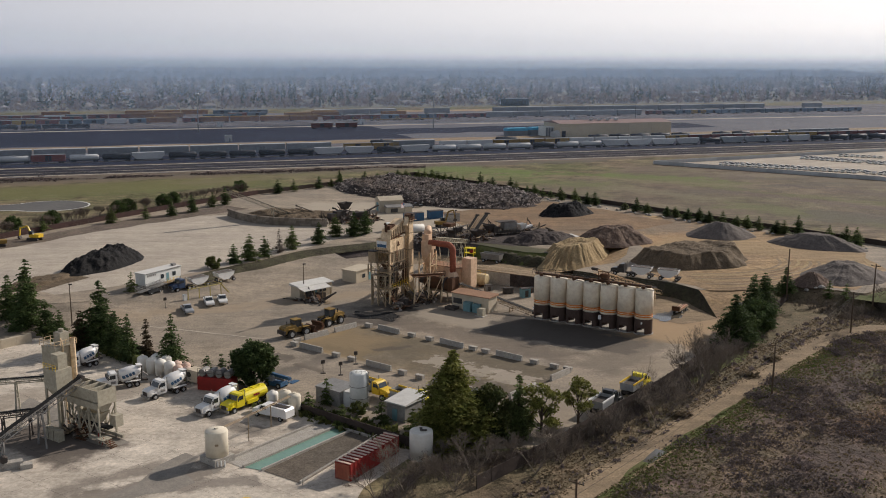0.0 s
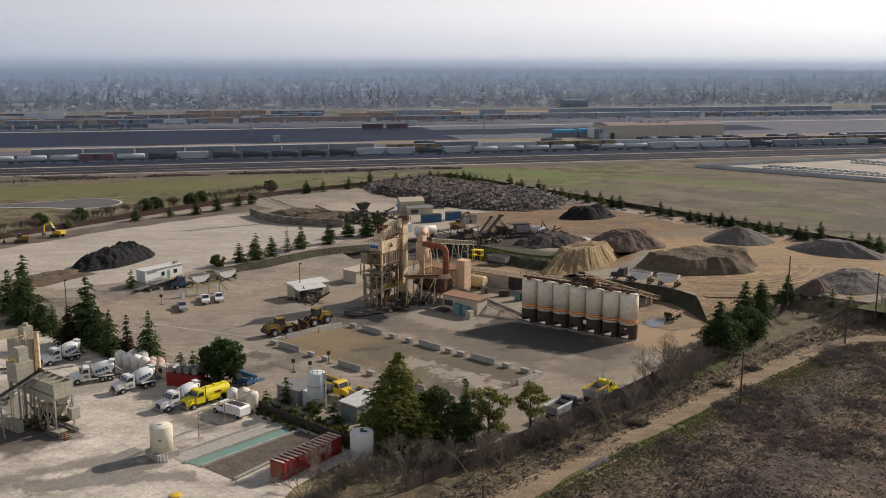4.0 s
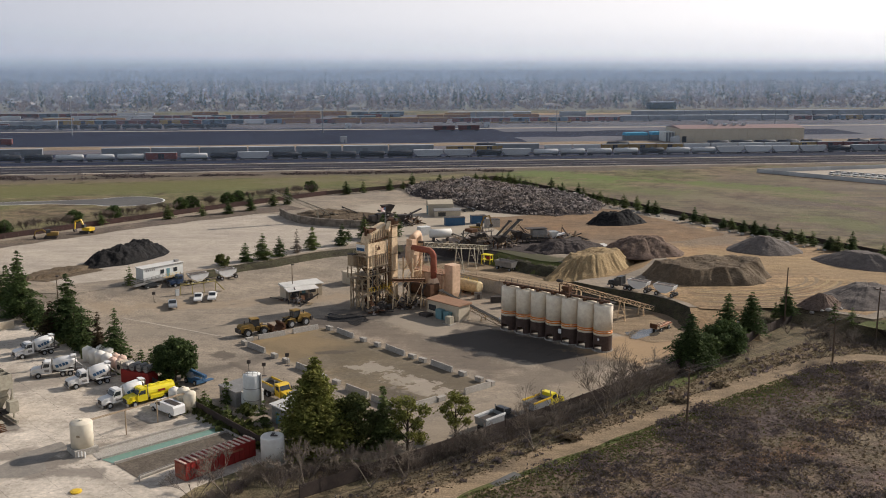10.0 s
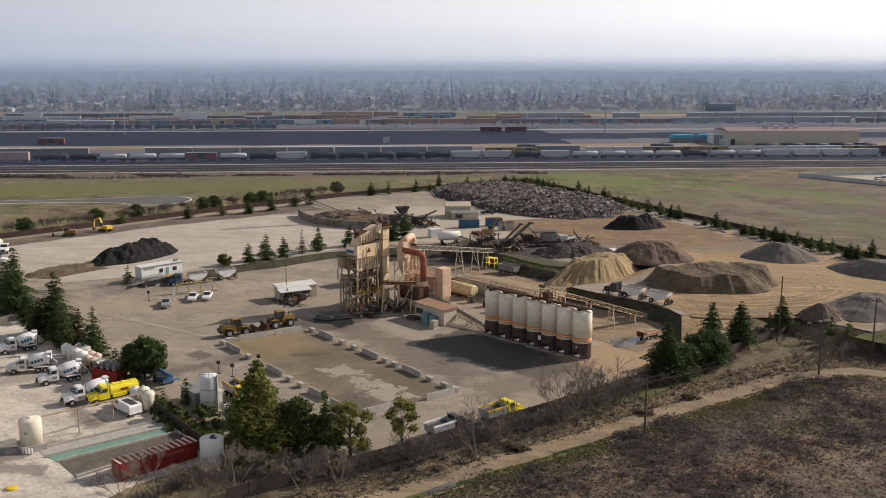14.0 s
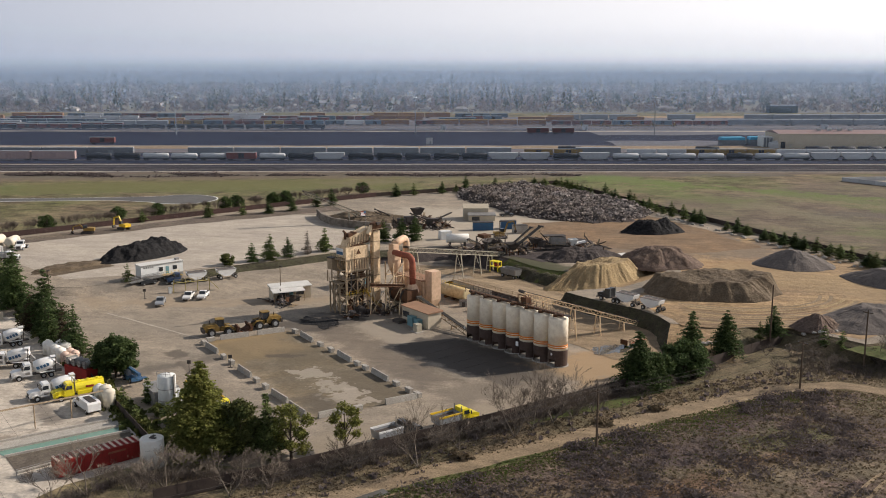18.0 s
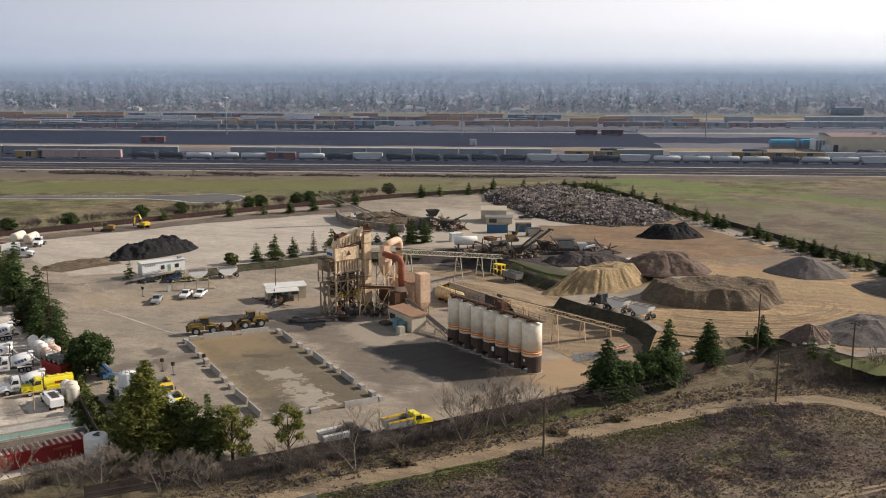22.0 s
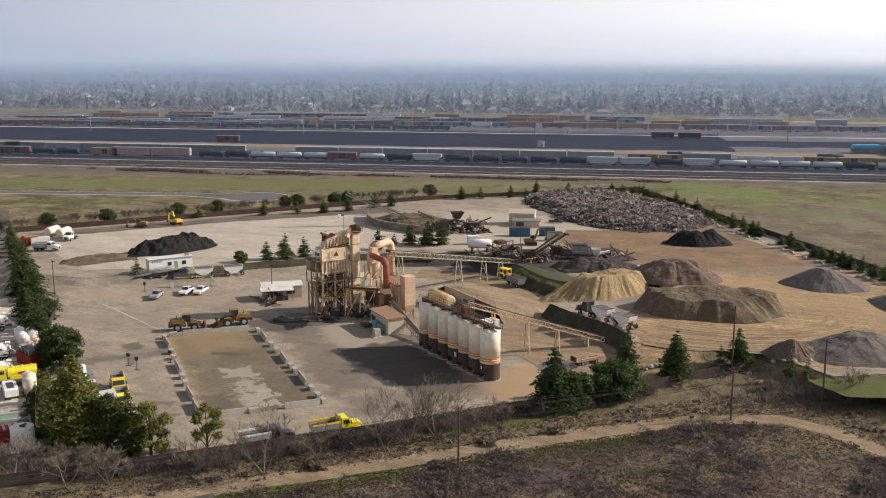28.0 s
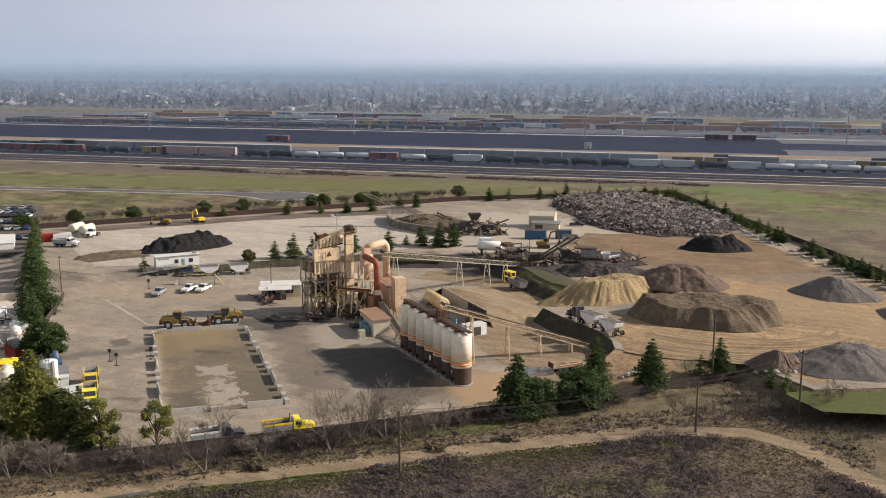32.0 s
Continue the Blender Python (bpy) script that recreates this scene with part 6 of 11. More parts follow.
# filter house
filt = thing("filter_house", at(5.6, 222.8, 140), "peach painted filter house with a tall square stack", "baghouse")
part("flue", Geo().box((1.2, 1.2, 6.6), (2.6, 2.6, 6.6)), m_peach, filt, "tall square peach stack")
part("stack_hopper", Geo().add([(-0.1, -0.1, 3.3), (2.5, -0.1, 3.3), (2.5, 2.5, 3.3), (-0.1, 2.5, 3.3), (0.4, 0.4, 1.7), (2.0, 0.4, 1.7), (2.0, 2.0, 1.7), (0.4, 2.0, 1.7)], [(3, 2, 1, 0), (4, 5, 6, 7), (0, 1, 5, 4), (1, 2, 6, 5), (2, 3, 7, 6), (3, 0, 4, 7)]), m_peach, filt)
part("body", Geo().box((8.0, 1.0, 5.0), (10.8, 4.2, 4.6)), m_peach, filt, "long peach filter body")
part("roof", Geo().box((8.0, 1.0, 7.42), (11.2, 4.6, 0.2)), m_terracotta, filt, "brown filter roof")
for k in range(6):
    part("stiffener", Geo().box((3.4 + k * 1.9, -1.16, 5.0), (0.16, 0.14, 4.5)), m_peach, filt)
    part("stiffener", Geo().box((3.4 + k * 1.9, 3.16, 5.0), (0.16, 0.14, 4.5)), m_peach, filt)
part("roof_rail", railing(railing(Geo(), (2.6, -1.1, 7.5), (13.4, -1.1, 7.5), 0.9, 1.2), (2.6, 3.1, 7.5), (13.4, 3.1, 7.5), 0.9, 1.2), m_tansteel, filt)
for x in (3.0, 8.0, 13.0):
    for y in (-0.9, 2.9):
        part("leg", Geo().box((x, y, 1.4), (0.28, 0.28, 2.8)), m_tansteel, filt)
for x in (4.6, 8.0, 11.4):
    part("hopper", Geo().add([(x - 1.6, -0.9, 2.75), (x + 1.6, -0.9, 2.75), (x + 1.6, 2.9, 2.75), (x - 1.6, 2.9, 2.75), (x - 0.3, 0.6, 1.2), (x + 0.3, 0.6, 1.2), (x + 0.3, 1.4, 1.2), (x - 0.3, 1.4, 1.2)], [(3, 2, 1, 0), (4, 5, 6, 7), (0, 1, 5, 4), (1, 2, 6, 5), (2, 3, 7, 6), (3, 0, 4, 7)]), m_peach, filt)
for x, y in ((0.2, 0.2), (2.2, 0.2), (0.2, 2.2), (2.2, 2.2)):
    part("stack_leg", Geo().box((x, y, 1.2), (0.2, 0.2, 2.4)), m_tansteel, filt)

# pipe bridge between tower and dryer
bridge = thing("pipe_bridge", at(-9.2, 217.8, 12), "cream steel trestle between tower and dryer", "trestle")
for x in (0, 3.4, 6.6):
    part("post", Geo().beam((x - 0.5, 0, 0), (x, 0, 6.4), 0.26), m_cream, bridge)
    part("post", Geo().beam((x + 0.5, 2.2, 0), (x, 2.2, 6.4), 0.26), m_cream, bridge)
part("deck", Geo().box((3.4, 0.5, 6.4), (7.6, 0.8, 0.14)), m_rust, bridge)
part("pipe", Geo().rod((-0.6, 1.4, 6.7), (7.4, 1.4, 6.5), 0.28, n=10), m_rust, bridge, "rusty pipe")
part("pipe", Geo().rod((-0.6, 2.1, 6.6), (7.4, 2.1, 6.6), 0.16, n=8), m_peach, bridge)
for x in (0, 3.4, 6.6):
    part("cross_beam", Geo().beam((x, -0.2, 6.25), (x, 2.4, 6.25), 0.2), m_cream, bridge)
    part("tie", Geo().beam((x - 0.3, 0, 2.4), (x + 0.3, 2.2, 2.4), 0.14), m_cream, bridge)
part("rail", railing(Geo(), (-0.4, 0.12, 6.45), (7.2, 0.12, 6.45), 1.0, 1.2), m_rust, bridge)
part("brace", Geo().beam((0, 0, 0.5), (3.2, 0, 6.2), 0.16), m_cream, bridge)
part("brace", Geo().beam((3.6, 0, 0.5), (6.4, 0, 6.2), 0.16), m_cream, bridge)


# ---- houses of the plant ----
def shed(name, m, size, label, wall, roof, windows=(), doors=(), slope=0.25, over=0.35, base=0.0, category="shed", gable=False):
    """A small building: x along its front, y in depth, its front at y = 0. Openings: (side, along, low, width, height)."""
    w, d, h = size
    ob = thing(name, m, label, category)
    t = 0.15
    part("wall_front", Geo().box((w / 2, t / 2, base + h / 2), (w, t, h)), wall, ob)
    part("wall_back", Geo().box((w / 2, d - t / 2, base + h / 2), (w, t, h)), wall, ob)
    for x, nm in ((t / 2, "wall_left"), (w - t / 2, "wall_right")):
        part(nm, Geo().box((x, d / 2, base + h / 2), (t - 0.004, d - 2 * t, h)), wall, ob)
    part("floor_slab", Geo().box((w / 2, d / 2, base + 0.06), (w - 0.4, d - 0.4, 0.1)), m_concrete, ob)
    if gable:
        part("roof", Geo().add([(-over, -over, base + h), (w + over, -over, base + h), (w + over, d + over, base + h), (-over, d + over, base + h), (-over, d / 2, base + h + slope), (w + over, d / 2, base + h + slope)], [(0, 1, 5, 4), (2, 3, 4, 5), (3, 0, 4), (1, 2, 5), (3, 2, 1, 0)]), roof, ob)
    else:
        part("roof", Geo().add([(-over, -over, base + h), (w + over, -over, base + h), (w + over, d + over, base + h), (-over, d + over, base + h), (-over, -over, base + h + 0.2), (w + over, -over, base + h + 0.2), (w + over, d + over, base + h + 0.2 + slope), (-over, d + over, base + h + 0.2 + slope)], [(3, 2, 1, 0), (4, 5, 6, 7), (0, 1, 5, 4), (1, 2, 6, 5), (2, 3, 7, 6), (3, 0, 4, 7)]), roof, ob)
    for kind, lst in (("window", windows), ("door", doors)):
        for s, a, z, ww, hh in lst:
            c, sz = {"f": ((a, -0.02, z + hh / 2), (ww, 0.07, hh)), "b": ((a, d + 0.02, z + hh / 2), (ww, 0.07, hh)), "l": ((-0.02, a, z + hh / 2), (0.07, ww, hh)), "r": ((w + 0.02, a, z + hh / 2), (0.07, ww, hh))}[s]
            c = (c[0], c[1], c[2] + base)
            o = part(kind, Geo().box(c, sz), m_glass if kind == "window" else m_teal, ob)
            f = tuple(v + (0.16 if i != (1 if s in "fb" else 0) else -0.03) for i, v in enumerate(sz))
            part("frame", Geo().box(c, f), wall, o)
    return ob


ctrl = shed("control_house", at(-1.1, 214.2, -40), (9.9, 3.6, 3.5), "beige control house with a brown flat roof", m_beigewall, m_terracotta, [("f", 1.6, 1.2, 2.4, 1.3), ("l", 1.7, 1.2, 2.2, 1.2)], [], 0.25, 0.3)
part("cabinet", Geo().box((4.9, -0.75, 1.1), (1.9, 1.2, 2.2)), m_teal, ctrl, "blue-green electrical cabinet")
part("cabinet", Geo().box((7.2, -0.7, 1.0), (1.7, 1.1, 2.0)), m_teal, ctrl, "blue-green electrical cabinet")
part("porch", Geo().box((0.9, -1.4, 0.35), (2.6, 2.0, 0.7)), m_darksteel, ctrl)
part("transformer", Geo().box((9.6, -2.6, 0.9), (1.5, 1.3, 1.8)), m_olive, ctrl, "grey-green transformer box")
part("pad", Geo().box((9.6, -2.6, 0.08), (2.4, 2.2, 0.14)), m_concrete, ctrl)

booth = shed("scale_booth", at(-36.4, 223.8, 38), (9.6, 3.6, 3.0), "cream booth with a pale roof and wide front awning", m_beigewall, m_roofgrey, [("f", 2.4, 1.1, 2.0, 1.1), ("f", 6.8, 1.1, 2.0, 1.1), ("r", 1.8, 1.1, 1.4, 1.0)], [("f", 4.6, 0.05, 1.0, 2.1)], 0.35, 0.3)
part("awning", Geo().add([(-0.6, -2.8, 2.55), (7.4, -2.8, 2.55), (7.4, 0, 3.05), (-0.6, 0, 3.05), (-0.6, -2.8, 2.68), (7.4, -2.8, 2.68), (7.4, 0, 3.18), (-0.6, 0, 3.18)], [(3, 2, 1, 0), (4, 5, 6, 7), (0, 1, 5, 4), (1, 2, 6, 5), (2, 3, 7, 6), (3, 0, 4, 7)]), m_roofgrey, booth, "pale grey sheet awning")
for x in (-0.3, 2.4, 4.8, 7.1):
    part("post", Geo().box((x, -2.6, 1.3), (0.12, 0.12, 2.6)), m_tansteel, booth)
part("store", Geo().box((3.4, -1.5, 0.7), (5.2, 1.6, 1.3)).box((2.2, -1.6, 1.5), (1.6, 1.2, 0.7)), m_darksteel, booth, "dark machinery parked under the awning")
shed("tan_shed", at(-26.4, 243.2, -40), (4.6, 7.2, 3.0), "tan block shed with a pale flat roof", m_beigewall, m_beigewall, [("r", 3.0, 1.0, 1.2, 1.0)], [("r", 5.4, 0.05, 1.0, 2.1)], 0.1, 0.25)

# ---- office trailer with its ramp ----
office = shed("office_trailer", at(-78.4, 236.6, 54.5), (12.0, 3.4, 2.9), "long white office trailer with grey ramp and sign", m_officewhite, m_roofgrey, [("f", 5.6, 0.95, 1.1, 1.1), ("f", 9.6, 0.95, 1.2, 1.1)], [("f", 7.4, 0.05, 0.95, 2.05)], 0.05, 0.18, 0.9, "office")
part("skirting", Geo().box((6, 1.7, 0.45), (11.9, 3.3, 0.9)), m_steel, office)
for k in range(24):
    part("roof_seam", Geo().box((0.25 + k * 0.5, -0.2, 3.88), (0.3, 0.06, 0.22)), m_steel, office)
for k, (x, w) in enumerate(((0.9, 0.5), (1.55, 0.5), (2.2, 0.45), (2.8, 0.45), (3.35, 0.4))):
    part("lettering", Geo().box((x, -0.03, 3.25), (w * 0.8, 0.05, 0.42)), m_steel, office, "grey sign bar")
part("landing", Geo().box((7.6, -1.0, 0.85), (4.4, 1.6, 0.12)), m_tansteel, office)
part("ramp", Geo().beam((5.6, -1.0, 0.8), (-3.6, -1.0, 0.1), 1.5, 0.12), m_steel, office, "long grey access ramp")
for y in (-0.25, -1.75):
    g = Geo()
    for k in range(9):
        f = k / 8
        b = Vector((5.6 - 9.2 * f, y, 0.85 - 0.7 * f))
        g.beam(b, b + Vector((0, 0, 0.95)), 0.07)
        g.beam((b.x, y, 0.0), b, 0.08)
    g.beam((5.6, y, 1.8), (-3.6, y, 1.1), 0.07).beam((5.6, y, 1.35), (-3.6, y, 0.65), 0.05)
    part("ramp_rail", g, m_steel, office)
part("landing_rail", railing(Geo(), (5.6, -1.8, 0.9), (9.8, -1.8, 0.9), 1.0, 1.0), m_yellow, office, "yellow landing rail")
part("stair", Geo().box((10.2, -1.0, 0.55), (0.5, 1.4, 0.2)).box((10.7, -1.0, 0.3), (0.5, 1.4, 0.2)).box((9.9, -1.0, 0.75), (0.4, 1.4, 0.2)), m_yellow, office)
part("air_conditioner", Geo().box((11.0, 1.5, 4.3), (1.0, 0.9, 0.6)), m_steel, office)


# ---- raised feed ramp behind the silos ----
EDGE = [(33, 237.5), (41, 231), (50, 225.5), (55, 220), (57.6, 214.4), (57.3, 210.4), (57.05, 206.4), (56.8, 202.4), (56.6, 199.4)]
TOPZ = [TZ, TZ, TZ, TZ, TZ, 2.5, 1.5, 0.6, 0.0]
slope_g = Geo()
sm = []
for (a, za), (b, zb) in zip(zip(EDGE, TOPZ), zip(EDGE[1:], TOPZ[1:])):
    for i in range(6):
        sm.append((a[0] + (b[0] - a[0]) * i / 6, a[1] + (b[1] - a[1]) * i / 6, za + (zb - za) * i / 6))
sm.append((*EDGE[-1], TOPZ[-1]))
rows_s = []
for k, (x, y, z) in enumerate(sm):
    a, b = sm[max(k - 2, 0)], sm[min(k + 2, len(sm) - 1)]
    d = Vector((b[0] - a[0], b[1] - a[1])).normalized()
    out = Vector((d.y, -d.x))
    w = 0.5 * noise.noise((x * 0.3, y * 0.3, 4.0))
    rows_s.append([(x + out.x * (z * 0.8 + 0.4 + w), y + out.y * (z * 0.8 + 0.4 + w), -0.1), (x + out.x * z * 0.4, y + out.y * z * 0.4, z * 0.55 + w * 0.3), (x, y, z)])
n = 3
slope_g.add([p for r in rows_s for p in r], [(k * n + i, (k + 1) * n + i, (k + 1) * n + i + 1, k * n + i + 1) for k in range(len(rows_s) - 1) for i in range(n - 1)])
single("ramp_slope", slope_g, m_weedybank, "dark weedy slope of the feed ramp", "embankment", kind="structure", smooth=True)


# ---- vehicles: x forward, origin on the ground under the middle ----
def wheel(parent, x, y, r=0.52, w=0.34):
    t = part("wheel", Geo().rod((x, y - w / 2, r), (x, y + w / 2, r), r, n=14), m_rubber, parent)
    part("rim", Geo().rod((x, y - w / 2 - 0.02, r), (x, y + w / 2 + 0.02, r), r * 0.55, n=10), m_silver, t)
    return t


def cab_conventional(ob, xf, paint, h=2.95):
    """A long-nosed truck cab whose bumper is at xf."""
    part("hood", Geo().side([(xf - 0.1, 0.75), (xf - 0.05, 1.55), (xf - 0.5, 1.8), (xf - 1.9, 1.95), (xf - 1.9, 0.75)], -0.95, 0.95), paint, ob)
    cab = part("cab", Geo().side([(xf - 1.9, 0.8), (xf - 1.9, 1.95), (xf - 2.25, 2.75), (xf - 2.5, h), (xf - 3.5, h), (xf - 3.6, 0.8)], -1.1, 1.1), paint, ob)
    part("windscreen", Geo().side([(xf - 1.86, 2.0), (xf - 2.2, 2.72), (xf - 2.26, 2.72), (xf - 1.95, 2.0)], -0.95, 0.95), m_glass, cab)
    for y in (-1.12, 1.12):
        part("side_window", Geo().side([(xf - 2.15, 2.0), (xf - 2.4, 2.65), (xf - 3.25, 2.65), (xf - 3.25, 2.0)], y - 0.02, y + 0.02), m_glass, cab)
        part("mirror", Geo().box((xf - 2.0, y * 1.18, 2.2), (0.12, 0.16, 0.55)), m_darksteel, ob)
        part("exhaust", Geo().rod((xf - 3.75, y * 0.85, 1.2), (xf - 3.75, y * 0.85, h + 0.5), 0.08), m_steel, ob)
        part("headlight", Geo().box((xf - 0.08, y * 0.68, 1.2), (0.1, 0.3, 0.25)), m_roofgrey, ob)
        part("fender", Geo().side([(xf - 0.35, 0.95), (xf - 0.5, 1.25), (xf - 1.4, 1.3), (xf - 1.75, 1.0), (xf - 1.4, 1.15), (xf - 0.6, 1.12)], y * 0.86, y * 1.12), paint, ob)
    part("bumper", Geo().box((xf, 0, 0.65), (0.25, 2.3, 0.4)), m_steel, ob)
    part("grille", Geo().box((xf - 0.03, 0, 1.15), (0.1, 1.1, 0.7)), m_darksteel, ob)


def mixer_truck(m, label):
    ob = thing("mixer_truck", m, label, "truck", "concrete mixer trucks")
    part("chassis", Geo().box((-0.3, 0, 0.85), (8.2, 0.9, 0.3)), m_darksteel, ob)
    cab_conventional(ob, 4.4, m_white)
    pr = [(0.65, 0.6), (1.15, 1.0), (1.22, 2.4), (1.05, 3.6), (0.6, 4.7)]
    tilt = radians(14)
    axis = Vector((-math.cos(tilt), 0, math.sin(tilt)))
    base = Vector((1.1, 0, 1.75))
    drum = part("drum", Geo().tube([base + axis * d for r, d in pr], [r for r, d in pr], 20), m_white, ob, "white mixing drum with a blue mark", True)
    for k, (d, w) in enumerate(((1.1, 0.5), (1.75, 0.4), (2.3, 0.45), (2.9, 0.4))):
        for y in (-1.24, 1.24):
            c = base + axis * d
            part("drum_mark", Geo().side([(c.x + 0.12, c.z + 0.28), (c.x - w + 0.12, c.z + 0.36), (c.x - w - 0.1, c.z - 0.14), (c.x - 0.1, c.z - 0.22)], y - 0.02, y + 0.02), m_blue, drum, "slanted blue bar")
    part("hopper", Geo().add([(-3.5, -0.7, 3.7), (-2.6, -0.7, 3.7), (-2.6, 0.7, 3.7), (-3.5, 0.7, 3.7), (-3.5, -0.35, 2.9), (-3.1, -0.35, 2.9), (-3.1, 0.35, 2.9), (-3.5, 0.35, 2.9)], [(0, 1, 2, 3), (7, 6, 5, 4), (4, 5, 1, 0), (5, 6, 2, 1), (6, 7, 3, 2), (7, 4, 0, 3)]), m_white, ob)
    part("rear_frame", Geo().beam((-3.2, -0.8, 0.9), (-3.4, -0.8, 3.6), 0.14).beam((-3.2, 0.8, 0.9), (-3.4, 0.8, 3.6), 0.14).beam((-3.4, -0.8, 2.6), (-3.4, 0.8, 2.6), 0.14), m_darksteel, ob)
    part("chute", Geo().beam((-3.3, 0, 2.6), (-4.5, 0.2, 1.5), 0.5, 0.12), m_steel, ob)
    part("water_tank", Geo().rod((1.2, 0.95, 1.35), (2.0, 0.95, 1.35), 0.3, n=10), m_steel, ob)
    for x in (3.1,):
        for y in (-1.0, 1.0):
            wheel(ob, x, y)
    for x in (-1.1, -2.4):
        for y in (-0.95, 0.95):
            wheel(ob, x, y, 0.52, 0.55)
    for y in (-1.02, 1.02):
        part("mudguard", Geo().box((-1.75, y, 1.15), (2.6, 0.6, 0.06)), m_white, ob)
    return ob


mix = mixer_truck(at(-64.4, 164.2, 204), "white concrete mixer truck with a white and blue drum")
for x, y, a in ((-55.8, 159.9, 224), (-46.0, 151.3, 228), (-74.3, 175.8, 228)):
    copy_thing(mix, at(x, y, a))
copy_thing(mix, at(-98, 176, 200))

tanker = thing("water_truck", at(-42.1, 152.3, 228), "lemon yellow water tank truck", "truck")
part("chassis", Geo().box((-0.3, 0, 0.85), (8.2, 0.9, 0.3)), m_darksteel, tanker)
cab_conventional(tanker, 4.4, m_lemon)
part("tank", Geo().tube([(0.6, 0, 1.9), (-4.3, 0, 1.9)], 1.05, 16), m_lemon, tanker, "long yellow water tank")
part("tank_top", Geo().box((-1.85, 0, 2.86), (4.9, 1.0, 0.14)), m_lemon, tanker)
for x in (-0.2, -1.8, -3.4):
    part("hatch", Geo().rod((x, 0, 2.9), (x, 0, 3.1), 0.28, n=10), m_lemon, tanker)
for y in (-1.07, 1.07):
    part("side_box", Geo().box((-0.9, y, 1.15), (2.4, 0.3, 0.6)), m_lemon, tanker)
    part("tank_mark", Geo().box((-1.8, y * 0.99, 2.0), (1.3, 0.04, 0.35)), m_red, tanker, "dark red mark")
    wheel(tanker, 3.1, y * 0.95)
    for x in (-2.2, -3.5):
        wheel(tanker, x, y * 0.9, 0.52, 0.55)

service = thing("service_truck", at(-36.8, 147.0, 144), "white service truck with a low tool body", "truck")
part("body", Geo().side([(-3.2, 0.7), (-3.2, 1.9), (-2.9, 2.2), (0.6, 2.2), (0.7, 0.7)], -1.1, 1.1), m_white, service)
part("deck", Geo().box((-1.2, 0, 2.24), (3.4, 1.1, 0.08)), m_darksteel, service)
part("cab", Geo().side([(0.7, 0.6), (0.7, 2.2), (1.9, 2.2), (2.5, 1.5), (3.7, 1.3), (3.8, 0.6)], -1.0, 1.0), m_white, service)
part("windscreen", Geo().side([(1.95, 2.1), (2.5, 1.52), (2.56, 1.52), (2.02, 2.12)], -0.9, 0.9), m_glass, service)
for y in (-1.02, 1.02):
    part("side_window", Geo().side([(0.9, 1.5), (0.9, 2.05), (1.8, 2.05), (2.25, 1.5)], y - 0.02, y + 0.02), m_glass, service)
for x in (2.8, -2.0):
    for y in (-0.95, 0.95):
        wheel(service, x, y, 0.45, 0.3)


def hopper_trailer(ob, x, ln=5.2):
    """A bottom-dump hopper whose middle is at x."""
    h = part("hopper", Geo().side([(x - ln / 2, 2.6), (x + ln / 2, 2.6), (x + ln / 2 - 0.3, 1.7), (x + 0.7, 0.75), (x - 0.7, 0.75), (x - ln / 2 + 0.3, 1.7)], -1.15, 1.15), m_white, ob, "pale dusty bottom-dump hopper")
    part("rim", Geo().box((x, 1.15, 2.66), (ln + 0.1, 0.14, 0.14)).box((x, -1.15, 2.66), (ln + 0.1, 0.14, 0.14)), m_steel, h)
    part("load", Geo().box((x, 0, 2.58), (ln - 0.5, 2.0, 0.12)), m_rock_grey, h)
    for k in range(3):
        part("bow", Geo().tube([(x - ln / 3 + k * ln / 3, -1.15, 2.7), (x - ln / 3 + k * ln / 3, 0, 3.05), (x - ln / 3 + k * ln / 3, 1.15, 2.7)], 0.04, 5), m_steel, h)
    part("axle_frame", Geo().box((x - ln / 2 + 0.3, 0, 0.95), (1.6, 0.9, 0.2)).beam((x - ln / 2 + 0.3, 0, 0.9), (x - ln / 2 + 0.4, 0, 1.9), 0.2), m_darksteel, ob)
    for y in (-0.95, 0.95):
        wheel(ob, x - ln / 2 + 0.3, y, 0.5, 0.55)


def hopper_rig(m, paint, label, trailers):
    ob = thing("hopper_truck", m, label, "truck", "bottom-dump truck rigs")
    part("chassis", Geo().box((0.2, 0, 0.85), (6.2, 0.9, 0.3)), m_darksteel, ob)
    cab_conventional(ob, 3.4, paint)
    for y in (-1.0, 1.0):
        wheel(ob, 2.1, y)
        for x in (-1.4, -2.6):
            wheel(ob, x, y * 0.95, 0.5, 0.55)
    for x in trailers:
        hopper_trailer(ob, x)
    if len(trailers) > 1:
        part("drawbar", Geo().beam((trailers[0] - 2.8, 0, 0.9), (trailers[1] + 2.4, 0, 0.9), 0.14), m_darksteel, ob)
        for y in (-0.95, 0.95):
            wheel(ob, trailers[1] + 1.7, y, 0.5, 0.4)
    return ob


hopper_rig(at(-67.6, 236.2, 224), m_navy, "dark truck with two pale hopper trailers, parked", (-4.6, -12.6))
hopper_rig(at(44.2, 230.6, 146, 3.2), m_darkpaint, "dark truck with two white hopper trailers on the ramp", (-4.4, -11.2))


